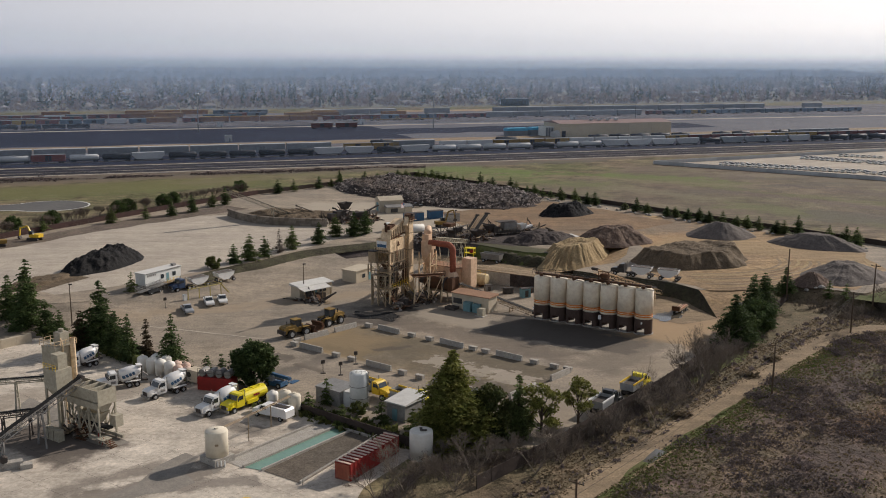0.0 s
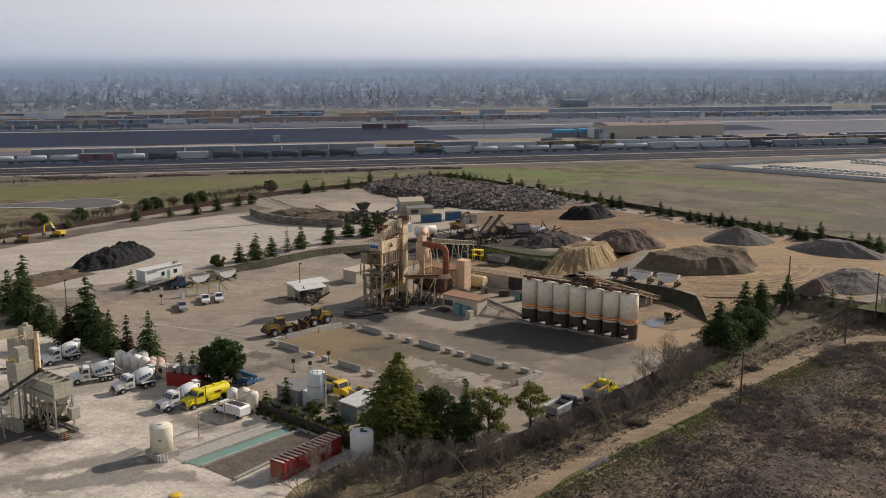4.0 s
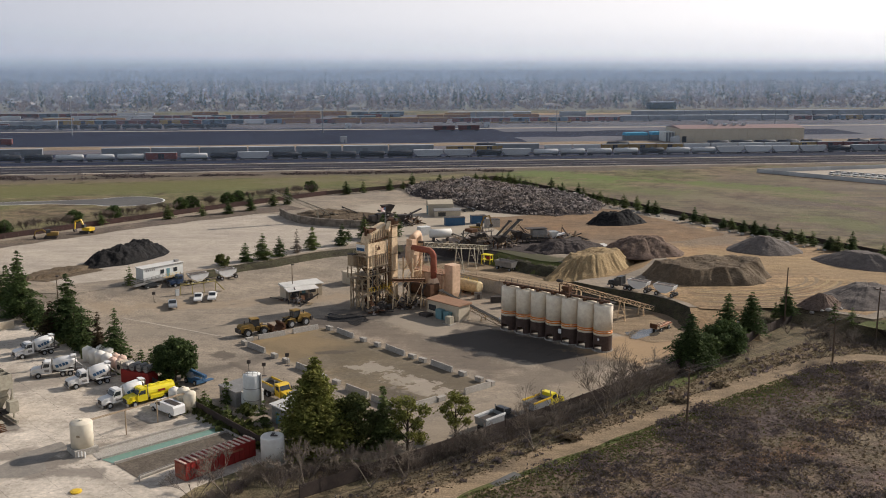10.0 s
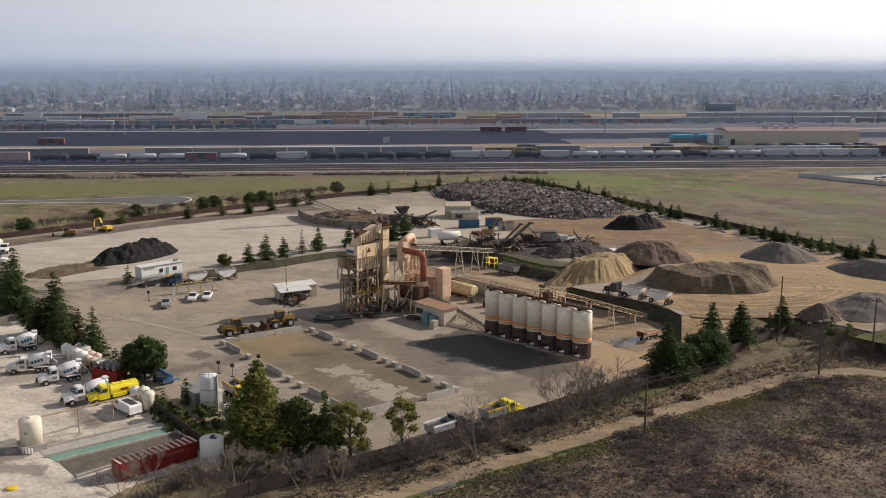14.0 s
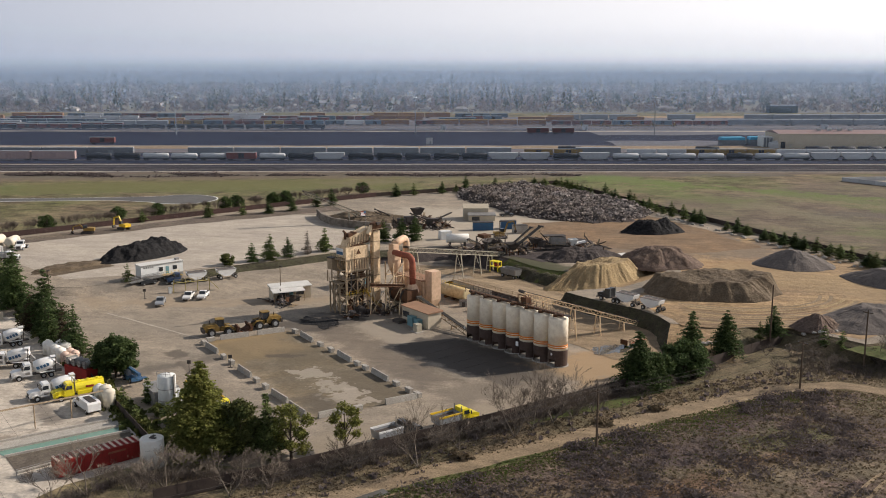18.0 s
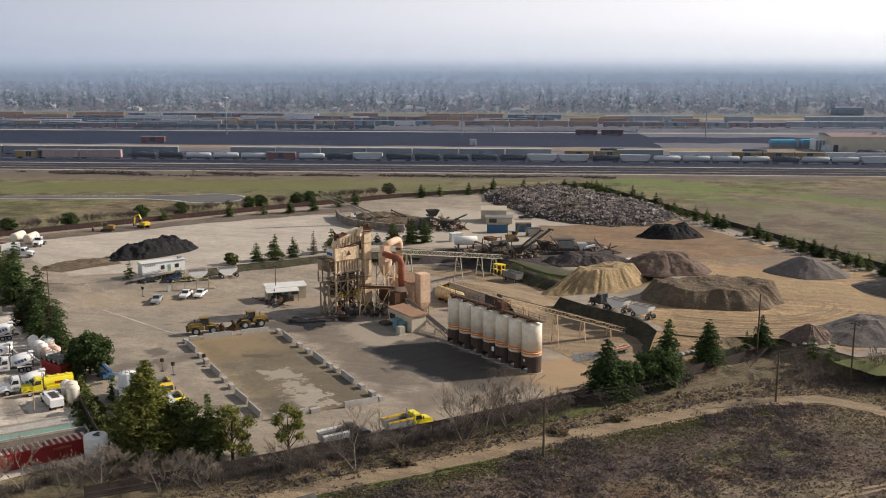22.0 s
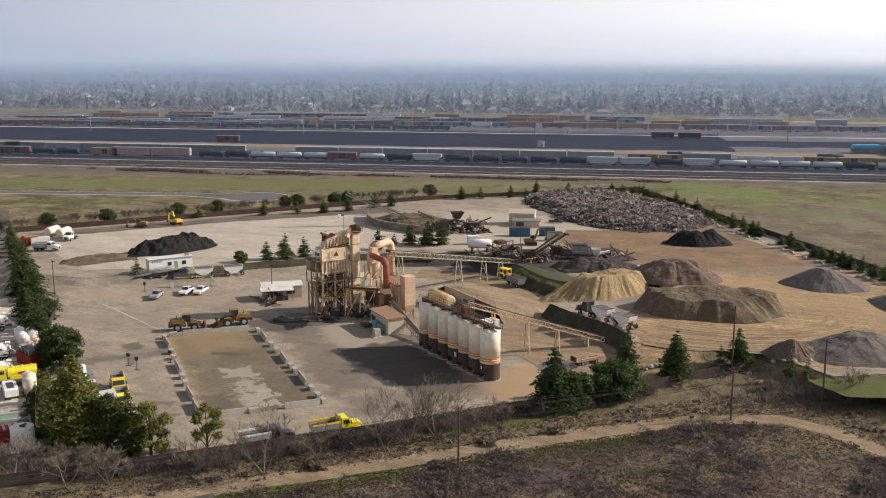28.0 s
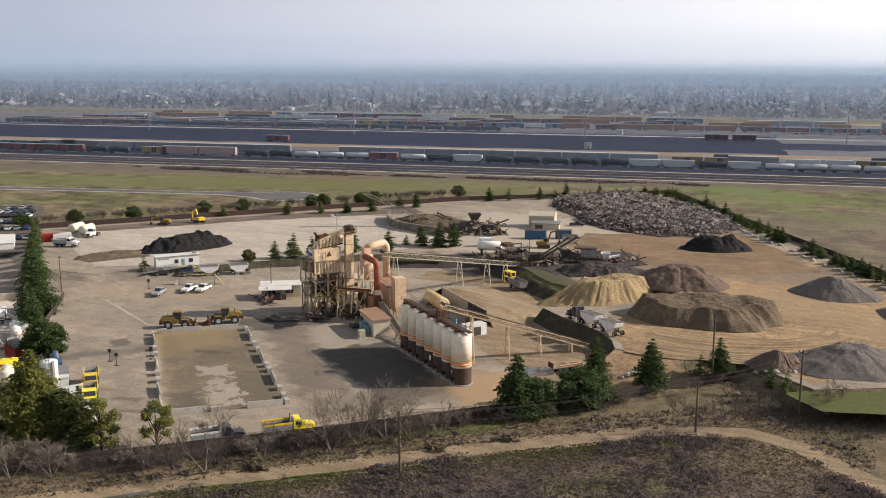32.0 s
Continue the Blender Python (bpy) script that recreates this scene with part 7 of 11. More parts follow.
def dump_truck(m, paint, label, trailer=False, load=True):
    ob = thing("dump_truck", m, label, "truck", "dump trucks")
    part("chassis", Geo().box((-0.3, 0, 0.85), (7.8, 0.9, 0.3)), m_darksteel, ob)
    cab_conventional(ob, 4.2, paint)
    bed = part("dump_body", Geo().add([(-3.9, -1.2, 1.2), (0.2, -1.2, 1.2), (0.2, 1.2, 1.2), (-3.9, 1.2, 1.2), (-4.1, -1.25, 2.5), (0.3, -1.25, 2.5), (0.3, 1.25, 2.5), (-4.1, 1.25, 2.5)], [(3, 2, 1, 0), (0, 1, 5, 4), (1, 2, 6, 5), (2, 3, 7, 6), (3, 0, 4, 7)]), m_silver, ob, "grey steel dump body")
    part("inner_floor", Geo().box((-1.85, 0, 1.9), (4.2, 2.4, 0.1)), m_darksteel, bed)
    for y in (-1.25, 1.25):
        part("top_rail", Geo().box((-1.85, y, 2.45), (4.5, 0.14, 0.3)), m_yellow if paint in (m_lemon, m_yellow) else m_white, bed)
        wheel(ob, 2.9, y * 0.82)
        for x in (-1.6, -2.9):
            wheel(ob, x, y * 0.78, 0.52, 0.55)
    return ob


dt = dump_truck(at(24.6, 154.4, 50), m_lemon, "lemon yellow truck with a grey dump body")
dump_truck(at(17.2, 146.4, 50), m_darkpaint, "dark truck with a grey dump body behind the trees")
for (x, y, a), p_ in zip(((-7.8, 143.9, -43), (-14.4, 150.2, -43), (-20.8, 156.2, -43)), (m_white, m_lemon, m_yellow)):
    dump_truck(at(x, y, a), p_, "dump truck with a grey body beside the sheds")
dump_truck(at(-130.5, 250.5, 20), m_white, "white dump truck on the gravel lot")


def loader(m, label):
    ob = thing("wheel_loader", m, label, "wheel loader", "wheel loaders")
    part("rear_frame", Geo().side([(-3.6, 1.0), (-3.7, 2.2), (-3.2, 2.5), (-0.9, 2.6), (-0.4, 1.9), (-0.3, 1.0)], -0.95, 0.95), m_catyellow, ob, "dusty yellow engine hood")
    part("counterweight", Geo().box((-3.75, 0, 1.35), (0.5, 2.4, 0.8)), m_darksteel, ob)
    part("front_frame", Geo().box((1.0, 0, 1.3), (2.2, 1.1, 0.9)), m_catyellow, ob)
    cab = part("cab", Geo().side([(-1.0, 2.0), (-0.9, 3.5), (0.5, 3.5), (0.75, 2.0)], -0.75, 0.75), m_glass, ob, "dark glazed cab")
    part("cab_roof", Geo().box((-0.2, 0, 3.56), (1.8, 1.7, 0.16)), m_catyellow, cab)
    for x in (-0.95, 0.62):
        for y in (-0.75, 0.75):
            part("pillar", Geo().box((x, y, 2.75), (0.12, 0.12, 1.6)), m_darksteel, cab)
    part("exhaust", Geo().rod((-2.2, 0.3, 2.5), (-2.2, 0.3, 3.3), 0.09), m_darksteel, ob)
    for y in (-0.55, 0.55):
        part("lift_arm", Geo().beam((0.9, y, 2.1), (3.4, y, 0.7), 0.25, 0.45), m_catyellow, ob)
    part("tilt_link", Geo().beam((1.2, 0, 2.0), (3.0, 0, 1.6), 0.25), m_darksteel, ob)
    part("bucket", Geo().side([(3.2, 0.15), (4.9, 0.1), (4.2, 0.3), (3.6, 0.75), (3.9, 1.55), (3.5, 1.65), (3.1, 0.9)], -1.6, 1.6), m_rust, ob, "worn steel bucket")
    for x in (-2.1, 1.5):
        for y in (-1.15, 1.15):
            wheel(ob, x, y, 0.88, 0.68)
        part("fender", Geo().box((x, -1.1, 1.95), (1.5, 0.7, 0.08)).box((x, 1.1, 1.95), (1.5, 0.7, 0.08)), m_catyellow, ob)
    return ob


ld = loader(at(-35.6, 194.0, 38), "dusty yellow wheel loader facing its twin")
copy_thing(ld, at(-29.0, 201.6, 226))


def pickup(m, paint, label, bed=True):
    ob = thing("pickup_truck" if bed else "car", m, label, "pickup" if bed else "car", "parked pickups" if bed else "")
    if bed:
        body = [(-2.8, 0.45), (-2.8, 1.05), (-0.9, 1.05), (-0.85, 1.1), (0.9, 1.1), (2.5, 1.0), (2.75, 0.8), (2.75, 0.45)]
        top = [(-0.85, 1.08), (-0.75, 1.75), (0.3, 1.78), (1.05, 1.1)]
    else:
        body = [(-2.3, 0.35), (-2.35, 0.85), (-1.6, 0.98), (1.0, 0.95), (2.2, 0.75), (2.35, 0.35)]
        top = [(-1.75, 0.95), (-0.9, 1.4), (0.3, 1.42), (1.15, 0.95)]
    b = part("body", Geo().side(body, -0.95, 0.95), paint, ob)
    part("cabin", Geo().side(top, -0.82, 0.82), paint, b)
    for y in (-0.84, 0.84):
        cx = sum(p[0] for p in top) / 4
        cz = sum(p[1] for p in top) / 4
        part("side_window", Geo().side([(cx + (x - cx) * 0.8, cz + (z - cz) * 0.62) for x, z in top], y - 0.015, y + 0.015), m_glass, b)
    (xa, za), (xb, zb) = top[2], top[3]
    part("windscreen", Geo().side([(xa + 0.1, za - 0.08), (xb, zb + 0.05), (xb + 0.05, zb + 0.08), (xa + 0.15, za - 0.05)], -0.74, 0.74), m_glass, b)
    (xa, za), (xb, zb) = top[1], top[0]
    part("rear_window", Geo().side([(xa - 0.1, za - 0.1), (xb - 0.04, zb + 0.1), (xb - 0.09, zb + 0.1), (xa - 0.15, za - 0.1)], -0.74, 0.74), m_glass, b)
    if bed:
        part("bed", Geo().box((-1.85, 0, 1.07), (1.7, 1.5, 0.05)), m_darksteel, b)
    for x in ((-1.75, 1.7) if bed else (-1.45, 1.4)):
        for y in (-0.86, 0.86):
            wheel(ob, x, y, 0.38 if bed else 0.33, 0.24)
    return ob


pk = pickup(at(-61.4, 214.9, 292), m_silver, "silver pickup parked on the open yard")
pk2 = pickup(at(-57.6, 221.7, 286), m_white, "white pickup parked by the yellow frame")
pickup(at(-54.6, 223.4, 284), m_white, "white pickup parked by the yellow frame")
pickup(at(-74.9, 233.6, 54), m_darkpaint, "black car parked below the office", bed=False)
pickup(at(-2.5, 366, 20), m_darkpaint, "dark pickup at the foot of the rubble heap")


def excavator(m, label, arm=((1.2, 2.0), (2.6, 4.4), (5.2, 3.6), (5.6, 1.0)), paint=None):
    paint = paint or m_yellow
    ob = thing("excavator", m, label, "excavator", "excavators")
    for y in (-1.1, 1.1):
        part("track", Geo().side([(-2.0, 0.25), (-1.7, 0.0), (1.7, 0.0), (2.0, 0.25), (2.0, 0.65), (1.7, 0.9), (-1.7, 0.9), (-2.0, 0.65)], y - 0.3, y + 0.3), m_darksteel, ob)
    part("house", Geo().side([(-2.3, 1.1), (-2.4, 2.1), (-0.4, 2.2), (1.1, 1.9), (1.1, 1.1)], -1.2, 1.2), paint, ob)
    part("cab", Geo().box((0.5, 0.7, 2.3), (1.3, 0.95, 1.5)), m_glass, ob)
    part("turntable", Geo().lathe([(0.8, 0.85), (0.8, 1.12)], n=14), m_darksteel, ob)
    pts = [Vector((x, -0.2, z)) for x, z in arm]
    for a, b, nm, w in ((0, 1, "boom", 0.5), (1, 2, "boom", 0.45), (2, 3, "stick", 0.35)):
        part(nm, Geo().beam(pts[a], pts[b], 0.35, w), paint, ob)
    e = pts[3]
    part("bucket", Geo().side([(e.x - 0.6, e.z - 0.7), (e.x - 0.1, e.z - 0.9), (e.x + 0.4, e.z - 0.4), (e.x + 0.2, e.z + 0.1), (e.x - 0.2, e.z + 0.1)], -0.75, 0.35), m_darksteel, ob)
    return ob


excavator(at(-126.0, 306.5, 160), "yellow excavator with a folded arm by the red fence")
excavator(at(-133.5, 296.5, 200), "old brown-yellow excavator parked by the red fence", ((1.2, 1.8), (2.4, 3.0), (4.6, 2.4), (5.0, 0.9)), m_catyellow)
excavator(at(3.2, 321, 20), "dusty yellow excavator reaching over the blue containers", ((1.2, 2.0), (2.2, 5.2), (4.2, 5.6), (4.9, 2.6)), m_catyellow)

# ---- barrier blocks round the square ----
long_me = Geo().side([(-1.9, 0.0), (1.9, 0.0), (1.9, 0.95), (-1.9, 0.95)], -0.3, 0.3)
long_me = Geo().add([(-3.0, -0.32, 0.05), (3.0, -0.32, 0.05), (3.0, 0.32, 0.05), (-3.0, 0.32, 0.05), (-3.0, -0.12, 1.12), (3.0, -0.12, 1.12), (3.0, 0.12, 1.12), (-3.0, 0.12, 1.12)], [(3, 2, 1, 0), (4, 5, 6, 7), (0, 1, 5, 4), (1, 2, 6, 5), (2, 3, 7, 6), (3, 0, 4, 7)]).mesh("barrier", m_concrete)
short_me = Geo().box((0, 0, 0.45), (1.5, 0.75, 0.85), taper=1.12).mesh("block", m_concrete)


def barrier(x, y, yaw, long=True):
    ob = new("concrete_barrier" if long else "concrete_block", long_me if long else short_me)
    ob.matrix_basis = at(x, y, yaw + random.uniform(-3, 3))
    return tagged(ob, "long weathered concrete barrier around the square" if long else "short weathered concrete block around the square", "barrier", "barriers round the square")


def row(a, b, marks):
    yaw = math.degrees(math.atan2(b[1] - a[1], b[0] - a[0]))
    for f, lg in marks:
        barrier(a[0] + (b[0] - a[0]) * f, a[1] + (b[1] - a[1]) * f, yaw, lg)


row(PIT[1], PIT[2], ((0.04, 0), (0.15, 1), (0.27, 0), (0.36, 0), (0.47, 1), (0.57, 0), (0.63, 0), (0.735, 1), (0.845, 0), (0.93, 0), (0.985, 0)))
row(PIT[0], PIT[3], ((0.03, 0), (0.12, 1), (0.25, 0), (0.33, 0), (0.46, 1), (0.57, 0), (0.65, 0), (0.77, 1), (0.91, 1)))
row(PIT[0], PIT[1], ((0.1, 0), (0.36, 1), (0.77, 1)))
row(PIT[3], PIT[2], ((0.22, 1), (0.42, 0), (0.82, 1)))


# ---- concrete batch plant and the concrete yard ----
def hopper_faces(g, cx, cy, w, d, z1, z0, bw, bd):
    """A tapering bin, open at the top."""
    top = [(cx - w / 2, cy - d / 2, z1), (cx + w / 2, cy - d / 2, z1), (cx + w / 2, cy + d / 2, z1), (cx - w / 2, cy + d / 2, z1)]
    low = [(cx - bw / 2, cy - bd / 2, z0), (cx + bw / 2, cy - bd / 2, z0), (cx + bw / 2, cy + bd / 2, z0), (cx - bw / 2, cy + bd / 2, z0)]
    return g.add(top + low, [(0, 4, 5, 1), (1, 5, 6, 2), (2, 6, 7, 3), (3, 7, 4, 0), (4, 7, 6, 5)])


plant = thing("concrete_batch_plant", at(-63.7, 142.2, -39), "grey-green concrete batch plant with bins, silo and stairs", "batch plant")
for k in range(4):
    b = part("aggregate_bin", hopper_faces(Geo().box((-2.7 + k * 1.8, 1.58, 7.2), (1.78, 0.1, 1.7)).box((-2.7 + k * 1.8, -1.58, 7.2), (1.78, 0.1, 1.7)).box((-3.55 + k * 1.8, 0, 7.2), (0.1, 3.1, 1.7)).box((-1.85 + k * 1.8, 0, 7.2), (0.1, 3.1, 1.7)), -2.7 + k * 1.8, 0, 1.78, 3.2, 6.4, 4.4, 0.6, 1.2), m_olive, plant, "grey-green aggregate bin")
    part("load", Geo().box((-2.7 + k * 1.8, 0, 7.0), (1.6, 2.9, 0.3), taper=0.5), m_rock_grey, b)
part("bin_end", Geo().box((3.66, 0, 6.9), (0.12, 3.3, 2.4)), m_olive, plant)
part("bin_skirt", Geo().box((0, -1.66, 5.6), (7.2, 0.1, 1.0)), m_olive, plant)
for x in (-3.5, -1.2, 1.2, 3.5):
    for y in (-1.5, 1.5):
        part("leg", Geo().box((x, y, 3.0), (0.24, 0.24, 6.0)), m_olive, plant)
for x0, x1 in ((-3.5, -1.2), (-1.2, 1.2), (1.2, 3.5)):
    for y in (-1.5, 1.5):
        part("brace", Geo().beam((x0, y, 1.0), (x1, y, 5.2), 0.14), m_olive, plant)
        part("brace", Geo().beam((x1, y, 1.0), (x0, y, 5.2), 0.14), m_olive, plant)
part("weigh_hopper", hopper_faces(Geo(), 0, 0, 5.6, 2.2, 4.2, 2.4, 3.8, 0.9), m_olive, plant)
part("collecting_belt", Geo().box((-0.3, 0, 2.0), (8.8, 1.0, 0.3)), m_rubber, plant)
part("base_frame", Geo().box((0, 1.3, 0.5), (10.5, 0.35, 0.5)).box((0, -1.3, 0.5), (10.5, 0.35, 0.5)), m_olive, plant)
part("cabinet", Geo().box((4.0, 1.2, 2.9), (1.4, 1.4, 1.8)), m_olive, plant)
for k in range(7):
    part("stair_rail", Geo().beam((3.6 + k * 0.42, -1.8 - (k % 2) * 0.5, 0.1), (3.6 + k * 0.42, -1.8, 1.7 - k * 0.12), 0.07), m_olive if k % 3 else m_red, plant)
part("landing", Geo().box((4.4, -1.6, 1.0), (2.0, 1.6, 0.1)), m_olive, plant)
for k in range(5):
    part("tread", Geo().box((5.5 + k * 0.3, -1.6, 0.85 - k * 0.18), (0.3, 1.3, 0.06)), m_rust, plant)
csilo = thing("cement_silo", at(-69.5, 147.3, -39), "square grey-green cement silo with a railed top", "silo")
part("bin", Geo().box((0, 0, 9.6), (3.5, 3.5, 6.8)), m_olive, csilo, "square cement bin")
part("cone", hopper_faces(Geo(), 0, 0, 3.4, 3.4, 6.2, 3.8, 0.7, 0.7), m_olive, csilo)
for x in (-1.6, 1.6):
    for y in (-1.6, 1.6):
        part("leg", Geo().box((x, y, 3.2), (0.28, 0.28, 6.4)), m_olive, csilo)
part("dust_filter", Geo().box((0.5, 0.3, 14.0), (1.6, 1.6, 2.0)).lathe([(0.4, 15.0), (0.4, 15.5)], (0.5, 0.3, 0), 10), m_olive, csilo)
part("top_rail", railing(railing(railing(Geo(), (-1.9, -1.9, 13.0), (1.9, -1.9, 13.0), 1.0, 0.9), (1.9, -1.9, 13.0), (1.9, 1.9, 13.0), 1.0, 0.9), (-1.9, -1.9, 13.0), (-1.9, 1.9, 13.0), 1.0, 0.9), m_cream, csilo)
part("fill_pipe", Geo().tube([(1.95, -0.6, 0.6), (1.95, -0.6, 13.4), (1.2, -0.4, 14.2)], 0.12, 8), m_cream, csilo)
part("ladder_cage", Geo().lathe([(0.42, 6.5), (0.42, 14.2)], (2.2, 1.0, 0), 10, False), m_cream, csilo)
part("batcher", Geo().box((2.9, -2.4, 8.8), (3.0, 2.8, 3.2)), m_olive, csilo, "grey-green cement batcher")
part("batcher_top", Geo().box((3.1, -2.2, 11.5), (1.7, 1.6, 2.2)), m_olive, csilo)
part("batcher_rail", railing(Geo(), (1.4, -3.8, 10.4), (4.4, -3.8, 10.4), 0.9, 0.8), m_yellow, csilo)
for x in (1.6, 4.2):
    for y in (-3.6, -1.2):
        part("leg", Geo().box((x, y, 3.6), (0.24, 0.24, 7.2)), m_olive, csilo)
conveyor("charging_conveyor", (-78.5, 129.5, 1.2), (-65.2, 142.8, 9.1), "grey lattice belt conveyor rising to the bins", 1.1, 0.9, (0.3, 0.62), m_steel)
conveyor("return_conveyor", (-84, 146, 7.6), (-70.5, 146.2, 8.2), "pale pipe-railed conveyor into the cement silo", 0.8, 0.6, (0.2, 0.6), m_olive)
conveyor("lower_conveyor", (-86, 141, 3.4), (-70.5, 142.0, 4.6), "low dark conveyor under the plant", 0.9, 0.7, (0.2, 0.6, 0.85), m_darksteel)
tailb = thing("tail_block", at(-71.8, 130.8, 20), "tan concrete tail block with a pulley", "concrete block")
part("block", Geo().box((0, 0, 0.5), (2.4, 1.3, 1.0)).box((1.6, -1.0, 0.35), (1.6, 1.0, 0.7)), m_concrete, tailb)
part("pulley", Geo().rod((-1.2, -0.5, 1.4), (-1.2, 0.6, 1.4), 0.5, n=12), m_darksteel, tailb)
pump = thing("pump_shed", at(-66.5, 138.3, -39), "row of grey-green steel cabinets under the plant", "cabinet")
for k in range(3):
    part("cabinet", Geo().box((k * 1.3 - 5, 0.3, 0.9), (1.1, 1.0, 1.8)), m_olive, pump)
wall = thing("block_wall", at(-100, 182.5, 45), "low tan retaining wall at the edge of the concrete yard", "wall", kind="structure")
for k in range(5):
    part("panel", Geo().box((1.6 + k * 3.2, 0, 0.9), (3.15, 0.6, 1.8)), m_beigewall, wall)

# cream water tank and its pipe
tank = thing("water_tank", at(-43.7, 130.6), "cream upright water tank on a ring of blocks", "tank")
part("shell", Geo().lathe([(1.62, 1.0), (1.62, 4.6), (1.55, 4.7), (0.25, 4.9)], n=28), m_creamtank, tank, "cream tank shell", True)
part("base_block", Geo().box((0, 0, 0.5), (3.5, 3.5, 1.0), 45), m_concrete, tank)
part("lid", Geo().lathe([(0.3, 4.85), (0.3, 5.05)], n=10), m_creamtank, tank)
part("mark", Geo().box((0.2, -1.63, 3.0), (0.5, 0.05, 0.3)), m_tansteel, tank)
for k in range(3):
    part("valve", Geo().rod((0.3 + k * 0.5, -2.1, 0.0), (0.3 + k * 0.5, -2.1, 0.9), 0.12), m_white, tank)
pipe = thing("overhead_pipe", at(0, 0), "thin tan overhead water pipe on posts", "pipe")
for o in (0.0, 0.3):
    part("run", Geo().rod((-43.0 + o, 132.2 - o * 0.8, 4.5), (-34.2 + o, 148.6 - o * 0.8, 3.2), 0.07, n=8), m_tansteel, pipe)
for f in (0.98, 0.66, 0.33):
    x, y, z = -43.0 + 8.8 * f, 132.2 + 16.4 * f, 4.4 - 1.3 * f
    part("post", Geo().box((x + 0.15, y - 0.1, z / 2), (0.14, 0.14, z)), m_tansteel, pipe)
# settling basins
patch("basin_apron", [(-42.6, 130.2), (-29.2, 144.6), (-26.8, 141.8), (-39.8, 127.6)], 0.09, m_concrete, "wet sandy concrete apron", 1.5, 0.15)
basin = thing("settling_basin", at(0, 0), "shallow concrete settling basin with green water", "basin")
part("water", Geo().add([(-39.6, 127.8, 0.11), (-26.9, 141.6, 0.11), (-24.9, 140.0, 0.11), (-37.2, 126.6, 0.11)], [(3, 2, 1, 0)]), m_water, basin, "still green water")
part("basin_floor", Geo().add([(-36.9, 126.4, 0.1), (-24.6, 139.8, 0.1), (-21.2, 136.8, 0.1), (-31.6, 121.9, 0.1)], [(3, 2, 1, 0)]), m_asphalt_dark, basin, "grey settled slurry")
for a, b in (((-39.8, 127.8), (-26.9, 141.9)), ((-37.1, 126.4), (-24.7, 139.9)), ((-24.7, 139.9), (-21.2, 136.8)), ((-31.6, 121.9), (-21.2, 136.8)), ((-26.9, 141.9), (-24.7, 139.9)), ((-42.7, 130.0), (-29.4, 144.4))):
    part("kerb", Geo().beam((*a, 0.2), (*b, 0.2), 0.3, 0.45), m_concrete, basin)
part("hose_rail", Geo().beam((-31.2, 121.2, 1.0), (-20.8, 136.2, 1.0), 0.06).beam((-31.2, 121.2, 0.0), (-31.2, 121.2, 1.0), 0.08).beam((-26, 128.7, 0.0), (-26, 128.7, 1.0), 0.08), m_steel, basin)
# red ribbed container
red = thing("ribbed_container", at(-22.3, 127.3, 53.7), "long red ribbed steel container with a faded pink roof", "container")
part("body", Geo().box((0, 0, 1.3), (12.0, 2.5, 2.4)), m_red, red)
for k in range(14):
    for y in (-1.28, 1.28):
        part("rib", Geo().box((-5.85 + k * 0.9, y, 1.3), (0.2, 0.1, 2.4)), m_red, red)
    part("roof_rib", Geo().box((-5.85 + k * 0.9, 0, 2.62), (0.34, 2.5, 0.1)), m_pinkpoly, red, "faded pink roof rib")
part("end_door", Geo().box((-6.05, 0, 1.3), (0.1, 2.3, 2.2)), m_rustred, red, "faded red end doors")
part("lettering", Geo().box((2.4, -1.36, 1.9), (2.6, 0.04, 0.3)), m_rustred, red, "faded bar of lettering")
part("skid", Geo().box((0, -1.0, 0.06), (12.0, 0.2, 0.12)).box((0, 1.0, 0.06), (12.0, 0.2, 0.12)), m_darksteel, red)
stank = thing("storage_tank", at(-14.6, 129.3), "short white upright tank by the container", "tank")
part("shell", Geo().lathe([(1.7, 0.2), (1.7, 4.0), (1.6, 4.15)], n=24), m_poly, stank, "", True)
part("hatch", Geo().box((0.3, -0.2, 4.25), (1.0, 0.4, 0.12)).box((0.0, 0.4, 4.25), (0.4, 0.8, 0.12)), m_darksteel, stank)
part("plinth", Geo().lathe([(1.9, 0.0), (1.9, 0.2)], n=20), m_concrete, stank)
wsilo = thing("lime_silo", at(-23.3, 149.4), "streaked off-white upright silo with a ladder", "silo")
part("shell", Geo().lathe([(1.5, 0.3), (1.5, 6.3), (1.45, 6.4), (0.3, 6.5)], n=24), m_officewhite, wsilo, "", True)
part("ladder", Geo().box((1.62, -0.4, 3.4), (0.12, 0.5, 6.6)), m_steel, wsilo)
for z in (2.2, 4.2):
    part("hoop", Geo().lathe([(1.53, z), (1.53, z + 0.12)], n=24), m_steel, wsilo)
part("top_rail", railing(Geo(), (-1.2, -0.9, 6.4), (1.2, -0.9, 6.4), 0.8, 0.8), m_steel, wsilo)
part("base", Geo().lathe([(1.7, 0), (1.7, 0.3)], n=16), m_concrete, wsilo)
shed("pump_house", at(-18.9, 145.0, -41), (3.6, 5.4, 2.9), "small grey shed with a pale sloping roof", m_steel, m_roofgrey, [], [("f", 1.6, 0.05, 1.0, 2.0)], 0.5, 0.3)
shed("grey_shed", at(-30.4, 154.0, -41), (5.2, 4.2, 2.6), "low blue-grey sheet metal shed", m_steel, m_steel, [], [], 0.2, 0.15)
shed("white_box", at(-26.4, 151.8, -41), (2.6, 3.2, 2.5), "small white box shed", m_officewhite, m_roofgrey, [], [], 0.1, 0.1)
